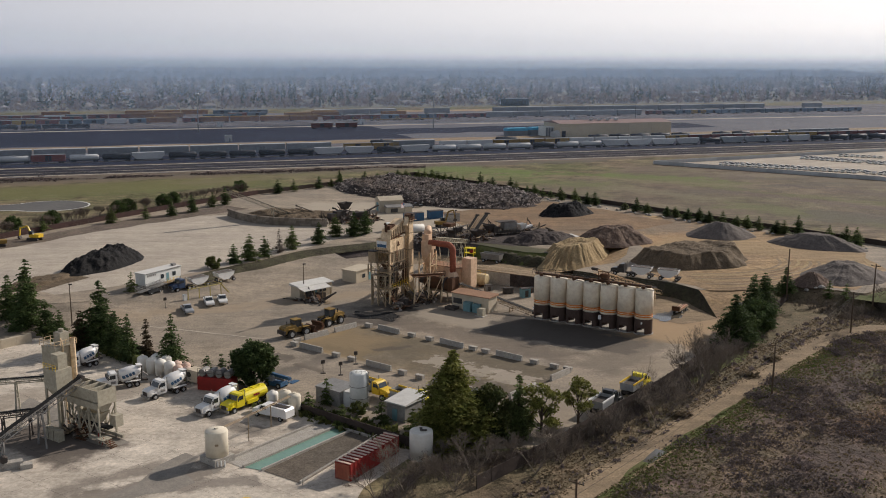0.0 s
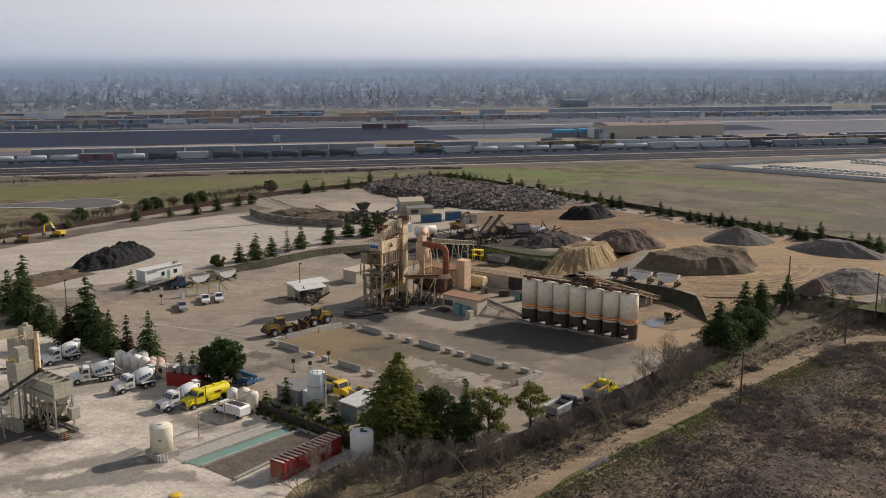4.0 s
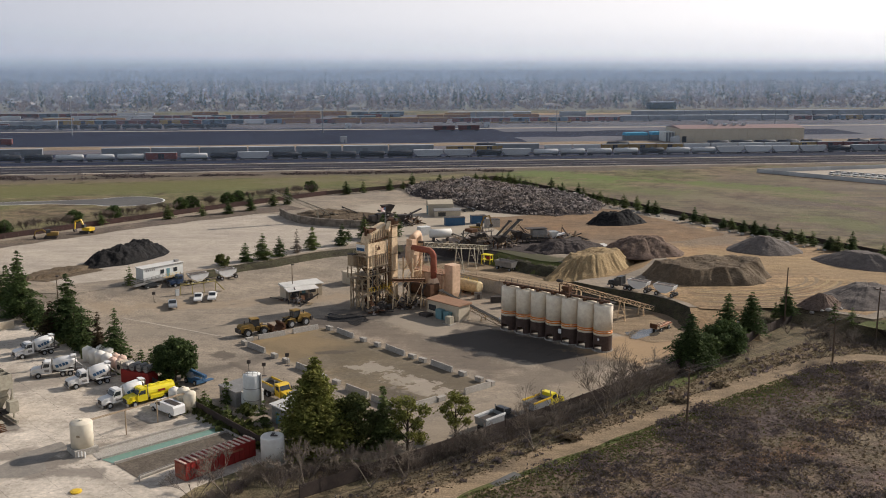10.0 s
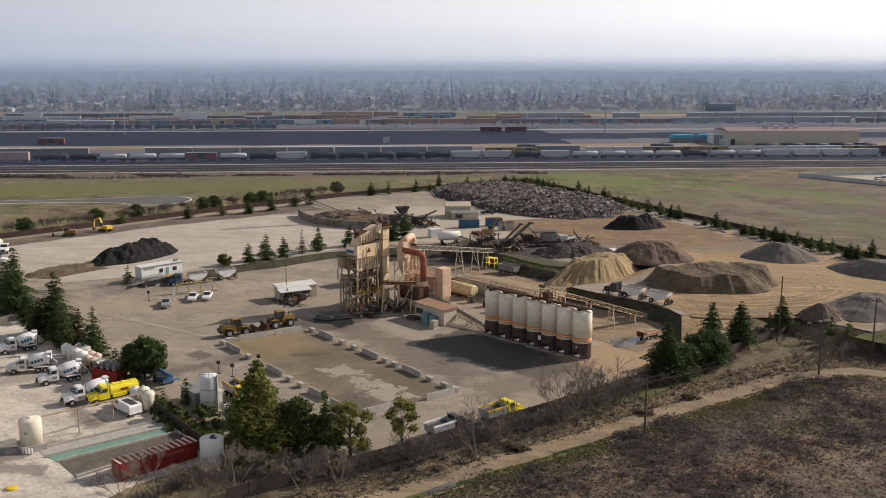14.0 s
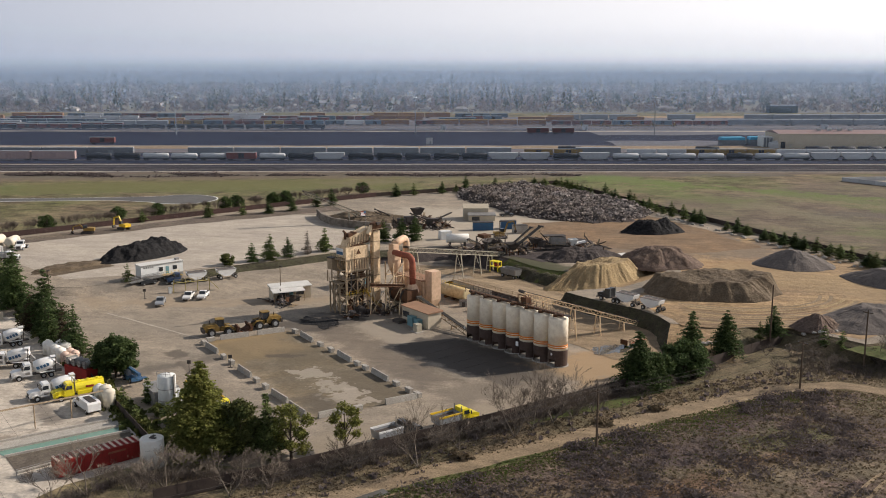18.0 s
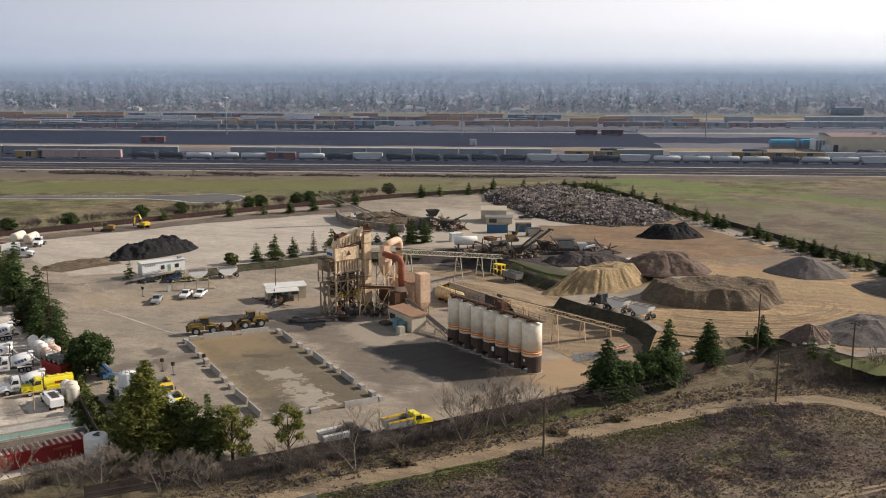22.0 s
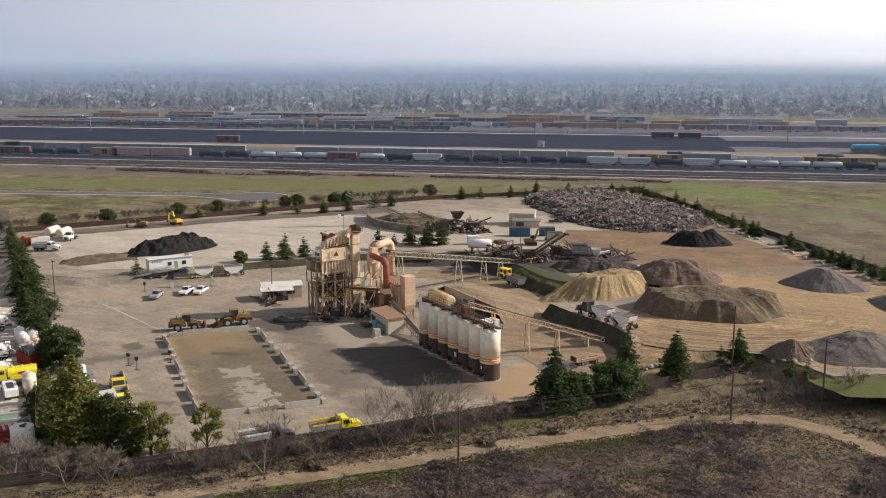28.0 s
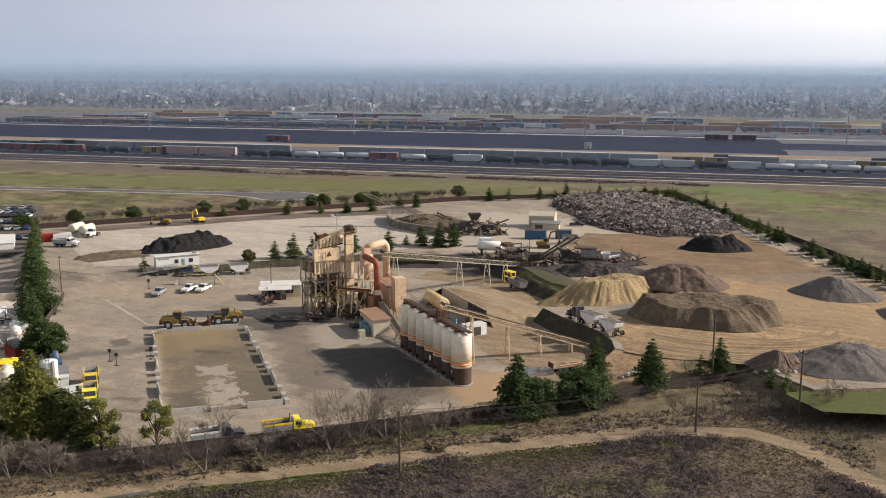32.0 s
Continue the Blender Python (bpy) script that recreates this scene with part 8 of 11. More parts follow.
# polyethylene tanks
pt = thing("poly_tank", at(-62.5, 173.0), "white upright plastic chemical tank", "tank", "chemical tanks")
part("shell", Geo().lathe([(1.0, 0.1), (1.02, 2.4), (0.9, 2.65), (0.35, 2.95)], n=16), m_poly, pt, "", True)
part("lid", Geo().lathe([(0.28, 2.9), (0.28, 3.05)], n=10), m_poly, pt)
for k, (x, y) in enumerate(((-60.6, 171.6), (-58.8, 170.4), (-57.0, 169.2), (-60.2, 173.9), (-58.2, 172.6), (-37.4, 151.6))):
    copy_thing(pt, at(x, y, k * 50))
pt2 = thing("poly_tank", at(-55.4, 168.2), "faded pink upright plastic chemical tank", "tank", "chemical tanks")
part("shell", Geo().lathe([(0.85, 0.1), (0.87, 2.0), (0.75, 2.25), (0.3, 2.5)], n=16), m_pinkpoly, pt2, "", True)
part("lid", Geo().lathe([(0.24, 2.45), (0.24, 2.6)], n=10), m_pinkpoly, pt2)
for x, y in ((-53.6, 167.2), (-55.9, 170.6), (-54.2, 169.6)):
    copy_thing(pt2, at(x, y))
pt3 = thing("poly_tank", at(-35.3, 150.2), "tall cream upright plastic tank beside the pipe", "tank", "cream tanks by the pipe")
part("shell", Geo().lathe([(1.05, 0.1), (1.07, 3.0), (0.95, 3.25), (0.35, 3.5)], n=18), m_creamtank, pt3, "", True)
part("lid", Geo().lathe([(0.28, 3.45), (0.28, 3.62)], n=10), m_creamtank, pt3)
copy_thing(pt3, at(-33.7, 148.6, 70))
green_t = thing("poly_tank", at(-63.9, 174.6), "green upright plastic tank", "tank", "chemical tanks")
part("shell", Geo().lathe([(0.8, 0.1), (0.8, 2.2), (0.3, 2.5)], n=16), m_green, green_t, "", True)
bx = thing("pallet_box", at(-51.6, 165.4, -41), "beige equipment box on wheels", "box")
part("body", Geo().box((0, 0, 1.4), (3.4, 2.0, 2.2)), m_beigewall, bx)
part("spare_wheel", Geo().rod((-1.0, -1.15, 1.6), (-1.0, -1.0, 1.6), 0.5, n=14), m_rubber, bx)
rack = thing("tank_rack", at(-47.6, 161.6, -20), "red walled rack with grey tanks on top", "tank rack")
part("wall", Geo().box((0, 0, 1.2), (6.4, 2.4, 2.4)), m_red, rack, "faded red corrugated wall")
for k in range(4):
    part("tank", Geo().rod((-2.4 + k * 1.6, -1.0, 3.1), (-2.4 + k * 1.6, 1.0, 3.1), 0.65, n=12), m_steel, rack)
part("frame", railing(railing(Geo(), (-3.1, -1.2, 2.4), (3.1, -1.2, 2.4), 1.5, 1.5), (-3.1, 1.2, 2.4), (3.1, 1.2, 2.4), 1.5, 1.5), m_darksteel, rack)
lift = thing("boom_lift", at(-37.6, 162.4, -36), "blue folded boom lift with a grey basket", "boom lift")
part("chassis", Geo().box((0, 0, 0.7), (3.6, 2.0, 0.7)), m_blue, lift)
part("boom", Geo().beam((-2.6, 0, 2.2), (3.2, 0, 1.9), 0.5, 0.5), m_blue, lift)
part("boom", Geo().beam((-2.6, 0, 1.6), (1.8, 0.2, 1.4), 0.4, 0.4), m_steel, lift)
part("turret", Geo().box((-1.2, 0, 1.5), (2.0, 1.6, 1.0)), m_silver, lift)
part("basket", railing(Geo().box((3.9, 0, 1.5), (1.0, 1.9, 0.1)), (3.5, -0.9, 1.5), (4.3, -0.9, 1.5), 1.0, 0.8), m_blue, lift)
for x in (-1.3, 1.3):
    for y in (-0.95, 0.95):
        wheel(lift, x, y, 0.5, 0.4)
manhole = single("tyre_lid", Geo().lathe([(0.75, 0), (0.8, 0.2), (0.5, 0.28)], n=16), m_yellow, "worn yellow round lid lying on the concrete", "lid", m=at(-38.4, 117.2, 0, 0.05))

# ---- far left corner of the gravel lot ----
for x, y, mm, lb in ((-142.5, 254.6, m_red, "red shipping container on the gravel lot"), (-139.6, 256.8, m_roofgrey, "white shipping container on the gravel lot")):
    c = thing("shipping_container", at(x, y, 55), lb, "container", "containers on the gravel lot")
    part("body", Geo().box((0, 0, 1.3), (5.6, 2.4, 2.6)), mm, c)
    part("door", Geo().box((-2.83, 0, 1.3), (0.06, 2.2, 2.3)), mm, c)
    for k in range(9):
        part("rib", Geo().box((-2.4 + k * 0.6, -1.22, 1.3), (0.16, 0.06, 2.4)), mm, c)
for x, y in ((-146.5, 266.5), (-141.0, 266.0)):
    c = thing("road_tank", at(x, y, 10), "cream horizontal tank with its round end showing", "tank", "horizontal tanks")
    part("shell", Geo().tube([(-0.0, 0, 2.2), (0.3, 0, 2.2), (6.0, 0, 2.2)], [1.0, 1.4, 1.4], 18), m_creamtank, c, "", True)
    c.matrix_basis = at(x, y, 105)
    part("cradle", Geo().box((1.2, 0, 0.42), (0.5, 2.2, 0.84)).box((4.6, 0, 0.42), (0.5, 2.2, 0.84)), m_concrete, c)
hopper_rig(at(-137.5, 267.5, -70), m_white, "white truck parked by the tanks", ())


# ---- crusher and screening plant behind the tower ----
conveyor("crusher_conveyor", (9.6, 279.5, 1.6), (18.8, 296.6, 8.6), "steep tan twin conveyor of the crusher", 1.5, 1.0, (0.35, 0.8), m_tansteel)
conveyor("crusher_conveyor_b", (8.0, 282.0, 1.2), (15.8, 297.4, 8.0), "steep tan conveyor beside its twin", 1.0, 0.9, (0.5,), m_tansteel)
conveyor("transfer_conveyor", (-1.0, 285.5, 5.8), (10.5, 282.5, 2.6), "short lattice transfer conveyor", 1.0, 0.8, (0.2, 0.7), m_tansteel)
cr = thing("crusher", at(6.6, 280.4, 48), "rusty crusher on a dark steel frame", "crusher")
part("jaw_box", Geo().box((0, 0, 4.2), (2.8, 2.4, 2.4)), m_darksteel, cr)
part("feed_hopper", hopper_faces(Geo(), 0, 0, 4.2, 3.6, 6.6, 5.2, 2.2, 1.8), m_darksteel, cr)
part("flywheel", Geo().rod((0, -1.5, 4.2), (0, -1.25, 4.2), 1.1, n=16), m_darksteel, cr)
for x in (-1.4, 1.4):
    for y in (-1.2, 1.2):
        part("leg", Geo().box((x, y, 1.6), (0.3, 0.3, 3.2)), m_darksteel, cr)
part("deck", Geo().box((0, 0, 3.1), (4.2, 3.8, 0.15)), m_darksteel, cr)
part("rail", railing(railing(Geo(), (-2.1, -1.9, 3.2), (2.1, -1.9, 3.2), 1, 0.9), (2.1, -1.9, 3.2), (2.1, 1.9, 3.2), 1, 0.9), m_darksteel, cr)
# open steelwork round the crusher
for lv in (0.0, 2.6, 5.2):
    for x in (-3.2, 0.0, 3.2):
        part("post", Geo().box((x, -2.6, lv + 1.3), (0.22, 0.22, 2.6)).box((x, 2.6, lv + 1.3), (0.22, 0.22, 2.6)), m_darksteel, cr)
    for y in (-2.6, 2.6):
        part("girder", Geo().box((0, y, lv + 2.6), (6.6, 0.22, 0.26)), m_darksteel if lv else m_tansteel, cr)
        part("brace", Geo().beam((-3.2, y, lv), (0, y, lv + 2.6), 0.14).beam((3.2, y, lv), (0, y, lv + 2.6), 0.14), m_darksteel, cr)
    part("walkway", Geo().box((0, -3.1, lv + 2.65), (6.8, 0.9, 0.1)), m_darksteel, cr)
    part("walk_rail", railing(Geo(), (-3.4, -3.5, lv + 2.7), (3.4, -3.5, lv + 2.7), 1.0, 1.1), m_tansteel, cr)
part("chute", Geo().beam((3.0, 0, 6.4), (5.8, 0.6, 3.4), 1.2, 0.8), m_darksteel, cr)
part("dust_cover", Geo().box((-2.0, 0.4, 8.2), (2.6, 3.0, 0.9)), m_rust, cr)
part("motor", Geo().box((2.2, -1.4, 3.6), (1.4, 1.0, 0.9)), m_rust, cr)
sc = thing("screening_plant", at(24.6, 290.5, 20, 1.6), "dark mobile screening plant with a pale hopper", "screening plant")
part("screen_box", Geo().box((0, 0, 4.2), (4.4, 2.6, 2.2)), m_steel, sc, "grey screen box")
part("frame", Geo().box((-0.5, 0, 2.4), (8.0, 2.2, 0.5)), m_darksteel, sc)
part("side_belt", Geo().beam((-2.0, 0, 3.2), (-9.0, 0.4, 5.4), 1.1, 0.4), m_darksteel, sc)
part("feed_hopper", hopper_faces(Geo(), 4.6, 0, 2.6, 3.0, 4.4, 2.6, 1.2, 1.6), m_white, sc, "pale feed hopper")
for x in (-3.4, 0.2, 3.2):
    for y in (-1.0, 1.0):
        part("leg", Geo().box((x, y, 1.1), (0.25, 0.25, 2.2)), m_darksteel, sc)
part("chute", Geo().beam((5.2, 0, 3.0), (8.4, 0.4, 3.6), 1.0, 0.5), m_white, sc)
for x in (-4.2, -1.8, 0.8, 3.4):
    part("brace", Geo().beam((x, -1.1, 0.2), (x + 1.6, -1.1, 3.2), 0.14).beam((x + 1.6, 1.1, 0.2), (x, 1.1, 3.2), 0.14), m_darksteel, sc)
part("canopy", Geo().box((-1.0, 0, 5.6), (6.4, 3.0, 0.16)), m_darksteel, sc)
part("walk_rail", railing(Geo(), (-4.4, -1.6, 2.7), (3.6, -1.6, 2.7), 1.0, 1.2), m_tansteel, sc)
part("engine_box", Geo().box((-4.6, 0.2, 3.2), (2.2, 2.0, 1.6)), m_darksteel, sc)
for x, y, a, s, lb in ((13.2, 279.0, 30, 3.4, "dark steel feed bin beside the crusher"), (18.2, 288.5, 40, 3.0, "rusty steel bin beneath the conveyors")):
    b = thing("feed_bin", at(x, y, a), lb, "bin")
    part("hopper", hopper_faces(Geo(), 0, 0, s, s, 3.4, 1.6, 1.0, 1.0), m_darksteel, b)
    for px_ in (-s / 2.6, s / 2.6):
        for py_ in (-s / 2.6, s / 2.6):
            part("leg", Geo().box((px_, py_, 1.1), (0.2, 0.2, 2.2)), m_rust, b)
sb = thing("slag_screen", at(36.8, 291.6, 30), "dark slanted chute above the gravel heaps", "chute")
part("trough", Geo().beam((0, 0, 4.6), (4.4, 1.8, 3.0), 1.0, 0.3), m_darksteel, sb)
part("leg", Geo().beam((1.5, 0.6, 0), (1.5, 0.6, 3.9), 0.25).beam((3.6, 1.5, 0), (3.6, 1.5, 3.2), 0.25), m_darksteel, sb)
wt = thing("horizontal_tank", at(-5.0, 288.6, 18), "large off-white horizontal tank on cradles", "tank")
part("shell", Geo().tube([(-3.4, 0, 2.4), (-3.2, 0, 2.4), (3.2, 0, 2.4), (3.4, 0, 2.4)], [1.0, 1.35, 1.35, 1.0], 20), m_poly, wt, "", True)
for x in (-2.2, 2.2):
    part("cradle", Geo().box((x, 0, 0.7), (0.5, 2.4, 1.4)), m_darksteel, wt)
part("hose", Geo().tube([(3.5, 0.5, 1.5), (5.0, 0.8, 1.0), (6.0, 1.6, 0.2)], 0.12, 6), m_darksteel, wt)
single("white_box", Geo().box((0, 0, 1.3), (3.6, 2.6, 2.6), taper=0.97), m_officewhite, "plain white box container beside the tank", "container", m=at(-11.2, 299.0, 35, TZ))
for x, y, a, l, mm, lb in ((-3.0, 318.0, 16, 6.6, m_blue, "blue steel container with an open top"), (4.6, 322.5, 18, 5.0, m_blue, "blue container farther back"), (9.6, 315.0, 25, 4.5, m_concrete, "pale grey concrete box beside the containers")):
    c = thing("steel_container", at(x, y, a), lb, "container", "containers by the crusher")
    part("body", Geo().box((0, 0, 1.3), (l, 2.5, 2.6)), mm, c)
    part("rim", Geo().box((0, 0, 2.66), (l + 0.1, 2.6, 0.12)), m_darksteel, c)
    for k in range(int(l)):
        part("rib", Geo().box((-l / 2 + 0.5 + k, -1.28, 1.3), (0.14, 0.06, 2.5)), mm, c)
for k, (x, y) in enumerate(((3.8, 269.6),)):
    c = thing("skip_trailer", at(x + 11.6, y - 6.4, -38), "long grey open hopper trailer", "trailer")
    part("tub", hopper_faces(Geo(), 0, 0, 6.2, 2.5, 2.6, 1.0, 5.6, 2.0), m_steel, c, "grey open tub")
    part("rim", Geo().box((0, 1.25, 2.6), (6.3, 0.12, 0.2)).box((0, -1.25, 2.6), (6.3, 0.12, 0.2)), m_steel, c)
    for xx in (-2.2, 2.2):
        for yy in (-0.9, 0.9):
            wheel(c, xx, yy, 0.5, 0.4)
yb = thing("fuel_stand", at(10.0, 270.0, -25), "yellow framed fuel stand with a red tank", "fuel stand")
for x in (-1.3, 1.3):
    for y in (-0.8, 0.8):
        part("post", Geo().box((x, y, 1.5), (0.16, 0.16, 3.0)), m_lemon, yb)
part("frame", Geo().box((0, 0, 2.9), (2.9, 1.9, 0.2)).box((0, 0, 1.5), (2.9, 1.9, 0.12)), m_lemon, yb)
part("tank", Geo().rod((0.2, -0.6, 2.1), (1.3, -0.6, 2.1), 0.5, n=12), m_red, yb)
shed("stores_shed", at(-13.6, 337.0, 14), (8.6, 6.0, 4.0), "cream gabled sheet metal shed", m_beigewall, m_beigewall, [], [("l", 3.0, 0.05, 2.6, 3.0)], 1.2, 0.2, gable=True)
shed("lean_to", at(-11.0, 333.5, 14), (9.0, 3.0, 2.0), "low open lean-to with a dull grey roof", m_beigewall, m_steel, [("f", 2.4, 0.3, 2.6, 1.4)], [], 0.5, 0.3)
# stacker and old crusher by the block wall
conveyor("stacker_conveyor", (-38.0, 326.0, 2.2), (-63.0, 312.6, 14.6), "long green lattice stacker conveyor raised on a strut", 1.3, 1.0, (0.45,), m_olive)
conveyor("stacker_conveyor_b", (-28.5, 329.5, 1.2), (-42.0, 325.0, 7.4), "dark stacker conveyor behind the block wall", 1.0, 0.9, (0.5,), m_darksteel)
conveyor("old_conveyor", (-22.0, 332.0, 0.8), (-29.5, 326.0, 6.2), "short steep dark conveyor", 1.2, 0.9, (0.6,), m_darksteel)
old = thing("old_crusher", at(-27.5, 318.5, 40), "dark rusty crushing plant with pale plates", "crusher")
part("body", Geo().box((0, 0, 2.6), (4.2, 2.4, 1.8)), m_darksteel, old)
part("hopper", hopper_faces(Geo(), 2.6, 0.5, 4.0, 3.4, 6.0, 3.8, 1.8, 1.6), m_darksteel, old)
part("frame", Geo().box((0, 0, 1.2), (8.0, 2.6, 0.5)), m_darksteel, old)
part("engine", Geo().box((-3.4, 0, 2.2), (2.2, 2.2, 1.6)), m_darksteel, old)
for x in (-3.2, 0, 3.2):
    for y in (-1.1, 1.1):
        part("leg", Geo().box((x, y, 0.5), (0.35, 0.35, 1.0)), m_darksteel, old)
old2 = thing("old_crusher", at(-20.5, 320.5, 10), "rusty screening machine with side belts", "crusher")
part("body", Geo().box((0, 0, 2.2), (4.5, 2.2, 1.2)), m_darksteel, old2)
part("side_belt", Geo().beam((1.5, 0, 2.6), (6.2, 1.6, 4.6), 0.9, 0.3), m_darksteel, old2)
part("side_belt", Geo().beam((-1.5, 0, 2.4), (-6.0, -1.0, 4.0), 0.9, 0.3), m_darksteel, old2)
part("track", Geo().box((0, 1.1, 0.5), (4.0, 0.6, 1.0)).box((0, -1.1, 0.5), (4.0, 0.6, 1.0)), m_darksteel, old2)
part("frame", Geo().box((0, 0, 1.4), (5.0, 2.0, 0.7)), m_darksteel, old2)
# curved wall of stacked blocks
bw = thing("block_wall", at(0, 0), "curved wall of stacked grey concrete blocks", "wall", kind="structure")
bm_ = Geo().box((0, 0, 0.45), (1.75, 0.9, 0.88)).mesh("block", m_oldblock)
WALL = [(-71.5, 350), (-66.5, 341), (-60.0, 333), (-52.0, 328.5), (-43.0, 326.5), (-35.5, 325)]
for a, b in zip(WALL, WALL[1:]):
    ln = math.hypot(b[0] - a[0], b[1] - a[1])
    n = round(ln / 1.8)
    for lvl in range(3):
        for i in range(n):
            o = new("block", bm_)
            o.parent = bw
            f = (i + 0.5 + 0.25 * (lvl % 2)) / n
            o.matrix_basis = at(a[0] + (b[0] - a[0]) * f, a[1] + (b[1] - a[1]) * f, math.degrees(math.atan2(b[1] - a[1], b[0] - a[0])) + random.uniform(-1.5, 1.5), lvl * 0.9)
pile("gravel_bank", -48, 344, 21, 13, -25, 2.6, m_spoil, "broad brown-grey spoil bank behind the block wall", 0.6, 0.5, seed=31)
# retaining wall with a railing behind the filter house
rw = thing("retaining_wall", at(4.0, 243.4, -38), "dark stained concrete retaining wall with a railing", "wall", kind="structure")
for k in range(8):
    part("panel", Geo().box((1.5 + k * 3.0, 0, 1.6), (2.96, 0.4, 3.2)), m_dark_agg if k > 4 else m_concrete, rw)
part("coping", Geo().box((12, 0, 3.28), (24.2, 0.6, 0.18)), m_tansteel, rw)
part("railing", railing(Geo(), (0, 0, 3.3), (24, 0, 3.3), 1.0, 2.0), m_tansteel, rw)
g = Geo()
NX, NY = 24, 12
for i in range(NX + 1):
    for j in range(NY + 1):
        x, y = -9 + 37.0 * i / NX, 0.2 + 20.0 * j / NY
        end = min(1.0, max(0.0, (x + 9) / 10), max(0.0, (28 - x) / 5.5))
        fall = 1 - min(1.0, max(0.0, (y - 3.5) / 15)) ** 1.3
        g.v.append((x, y, 3.12 * (end * end * (3 - 2 * end)) * fall - 0.03 + 0.08 * noise.noise((x * 0.2, y * 0.2, 5.0))))
g.f = [(i * (NY + 1) + j, (i + 1) * (NY + 1) + j, (i + 1) * (NY + 1) + j + 1, i * (NY + 1) + j + 1) for i in range(NX) for j in range(NY)]
single("haul_ramp", g, m_road_dirt, "sandy haul road rising behind the retaining wall", "ramp", kind="structure", m=at(4.0, 243.4, -38), smooth=True)
yt = thing("process_tank", at(6.2, 236.2, -38), "stained cream horizontal tank before the wall", "tank")
part("shell", Geo().tube([(-4.6, 0, 1.9), (-4.4, 0, 1.9), (4.4, 0, 1.9), (4.6, 0, 1.9)], [1.1, 1.5, 1.5, 1.1], 18), m_rusttank, yt, "rust-stained cream shell", True)
for x in (-3, 0, 3):
    part("cradle", Geo().box((x, 0, 0.3), (0.5, 2.2, 0.6)), m_rust, yt)
part("walk_rail", railing(Geo(), (-4.4, -0.7, 3.3), (4.4, -0.7, 3.3), 0.9, 1.4), m_yellow, yt)
for x, y, a, mm, s in ((17.5, 222.5, 20, m_teal, (2.2, 1.6, 2.2)), (24.5, 219.5, 60, m_officewhite, (5.0, 2.4, 2.5)), (14.0, 226.5, 10, m_darksteel, (2.4, 1.2, 1.4)), (19.8, 227.2, 40, m_rust, (2.0, 1.4, 1.2)), (9.6, 229.6, 15, m_steel, (1.8, 1.2, 1.5))):
    c = thing("storage_box", at(x, y, a), "steel equipment box standing near the silos", "box", "boxes behind the silos")
    part("body", Geo().box((0, 0, s[2] / 2), s), mm, c)
    part("lid", Geo().box((0, 0, s[2] + 0.05), (s[0] + 0.1, s[1] + 0.1, 0.1)), m_darksteel if mm is not m_officewhite else m_roofgrey, c)
    part("door", Geo().box((0, -s[1] / 2 - 0.03, s[2] * 0.45), (s[0] * 0.4, 0.06, s[2] * 0.75)), m_darksteel, c)
# flatbed with planks beside the ramp foot
fb = thing("flatbed_trailer", at(50.5, 206.5, 52), "small rusty flatbed trailer loaded with planks and pipes", "trailer")
part("deck", Geo().box((0, 0, 0.8), (6.4, 1.8, 0.2)), m_tansteel, fb)
part("headboard", Geo().box((-3.2, 0, 1.3), (0.15, 1.8, 1.0)), m_rust, fb)
for k in range(9):
    part("plank", Geo().beam((-1.9 + 0.15 * k, -0.75 + 0.18 * k, 0.98 + 0.1 * (k % 3)), (3.2 - 0.12 * k, -0.6 + 0.17 * k, 1.0 + 0.12 * (k % 2)), 0.16, 0.1), (m_rustred, m_peach, m_woodpole)[k % 3], fb)
for x in (-1.6, 1.6):
    for y in (-0.85, 0.85):
        wheel(fb, x, y, 0.38, 0.25)
# yellow gantry and small posts in the open yard
gan = thing("loading_gantry", at(-63.6, 225.6, 40), "yellow steel loading gantry with sloping ends", "gantry")
for x in (0, 3, 6, 9):
    part("post", Geo().box((x, 0, 1.3), (0.16, 0.16, 2.6)), m_paleyellow, gan)
part("beam", Geo().box((4.5, 0, 2.6), (9.2, 0.35, 0.12)), m_paleyellow, gan)
part("rail", railing(Geo(), (0, -0.4, 2.6), (9, -0.4, 2.6), 0.9, 1.5), m_paleyellow, gan)
part("stair", Geo().beam((9.0, 0, 2.6), (11.2, 0, 0.1), 0.7, 0.15), m_paleyellow, gan)
part("cabinet", Geo().box((-0.8, 0.2, 0.8), (0.8, 0.6, 1.6)), m_officewhite, gan)
for x, y in ((-67.6, 218.6), (-26.4, 167.4), (-23.6, 173.6), (-29.6, 168.7)):
    c = thing("traffic_post", at(x, y), "thin dark sign post on a weighted foot", "sign post", "sign posts")
    part("post", Geo().rod((0, 0, 0.1), (0, 0, 2.4), 0.06), m_darksteel, c)
    part("plate", Geo().box((0, 0, 2.2), (0.7, 0.05, 0.7), 20), m_darksteel, c)
    part("foot", Geo().box((0, 0, 0.06), (0.9, 0.5, 0.12)), m_darksteel, c)
for x, y, h in ((-35.5, 226.6, 8.2), (-84.8, 205.6, 9.0), (5.8, 303.5, 8.5)):
    c = thing("lamp_pole", at(x, y), "slim grey floodlight pole in the yard", "lamp pole", "floodlight poles")
    part("pole", Geo().rod((0, 0, 0), (0, 0, h), 0.14, 0.08, 8), m_woodpole, c)
    part("lamp", Geo().box((0.2, 0, h), (0.7, 0.35, 0.25)), m_darksteel, c)
flag = thing("flag", at(-10.6, 222.4, 56, 20.4), "small red, white and blue striped flag on a mast", "flag")
part("mast", Geo().rod((-1.6, 0.2, -1.4), (-1.6, 0.2, 3.2), 0.05), m_steel, flag)
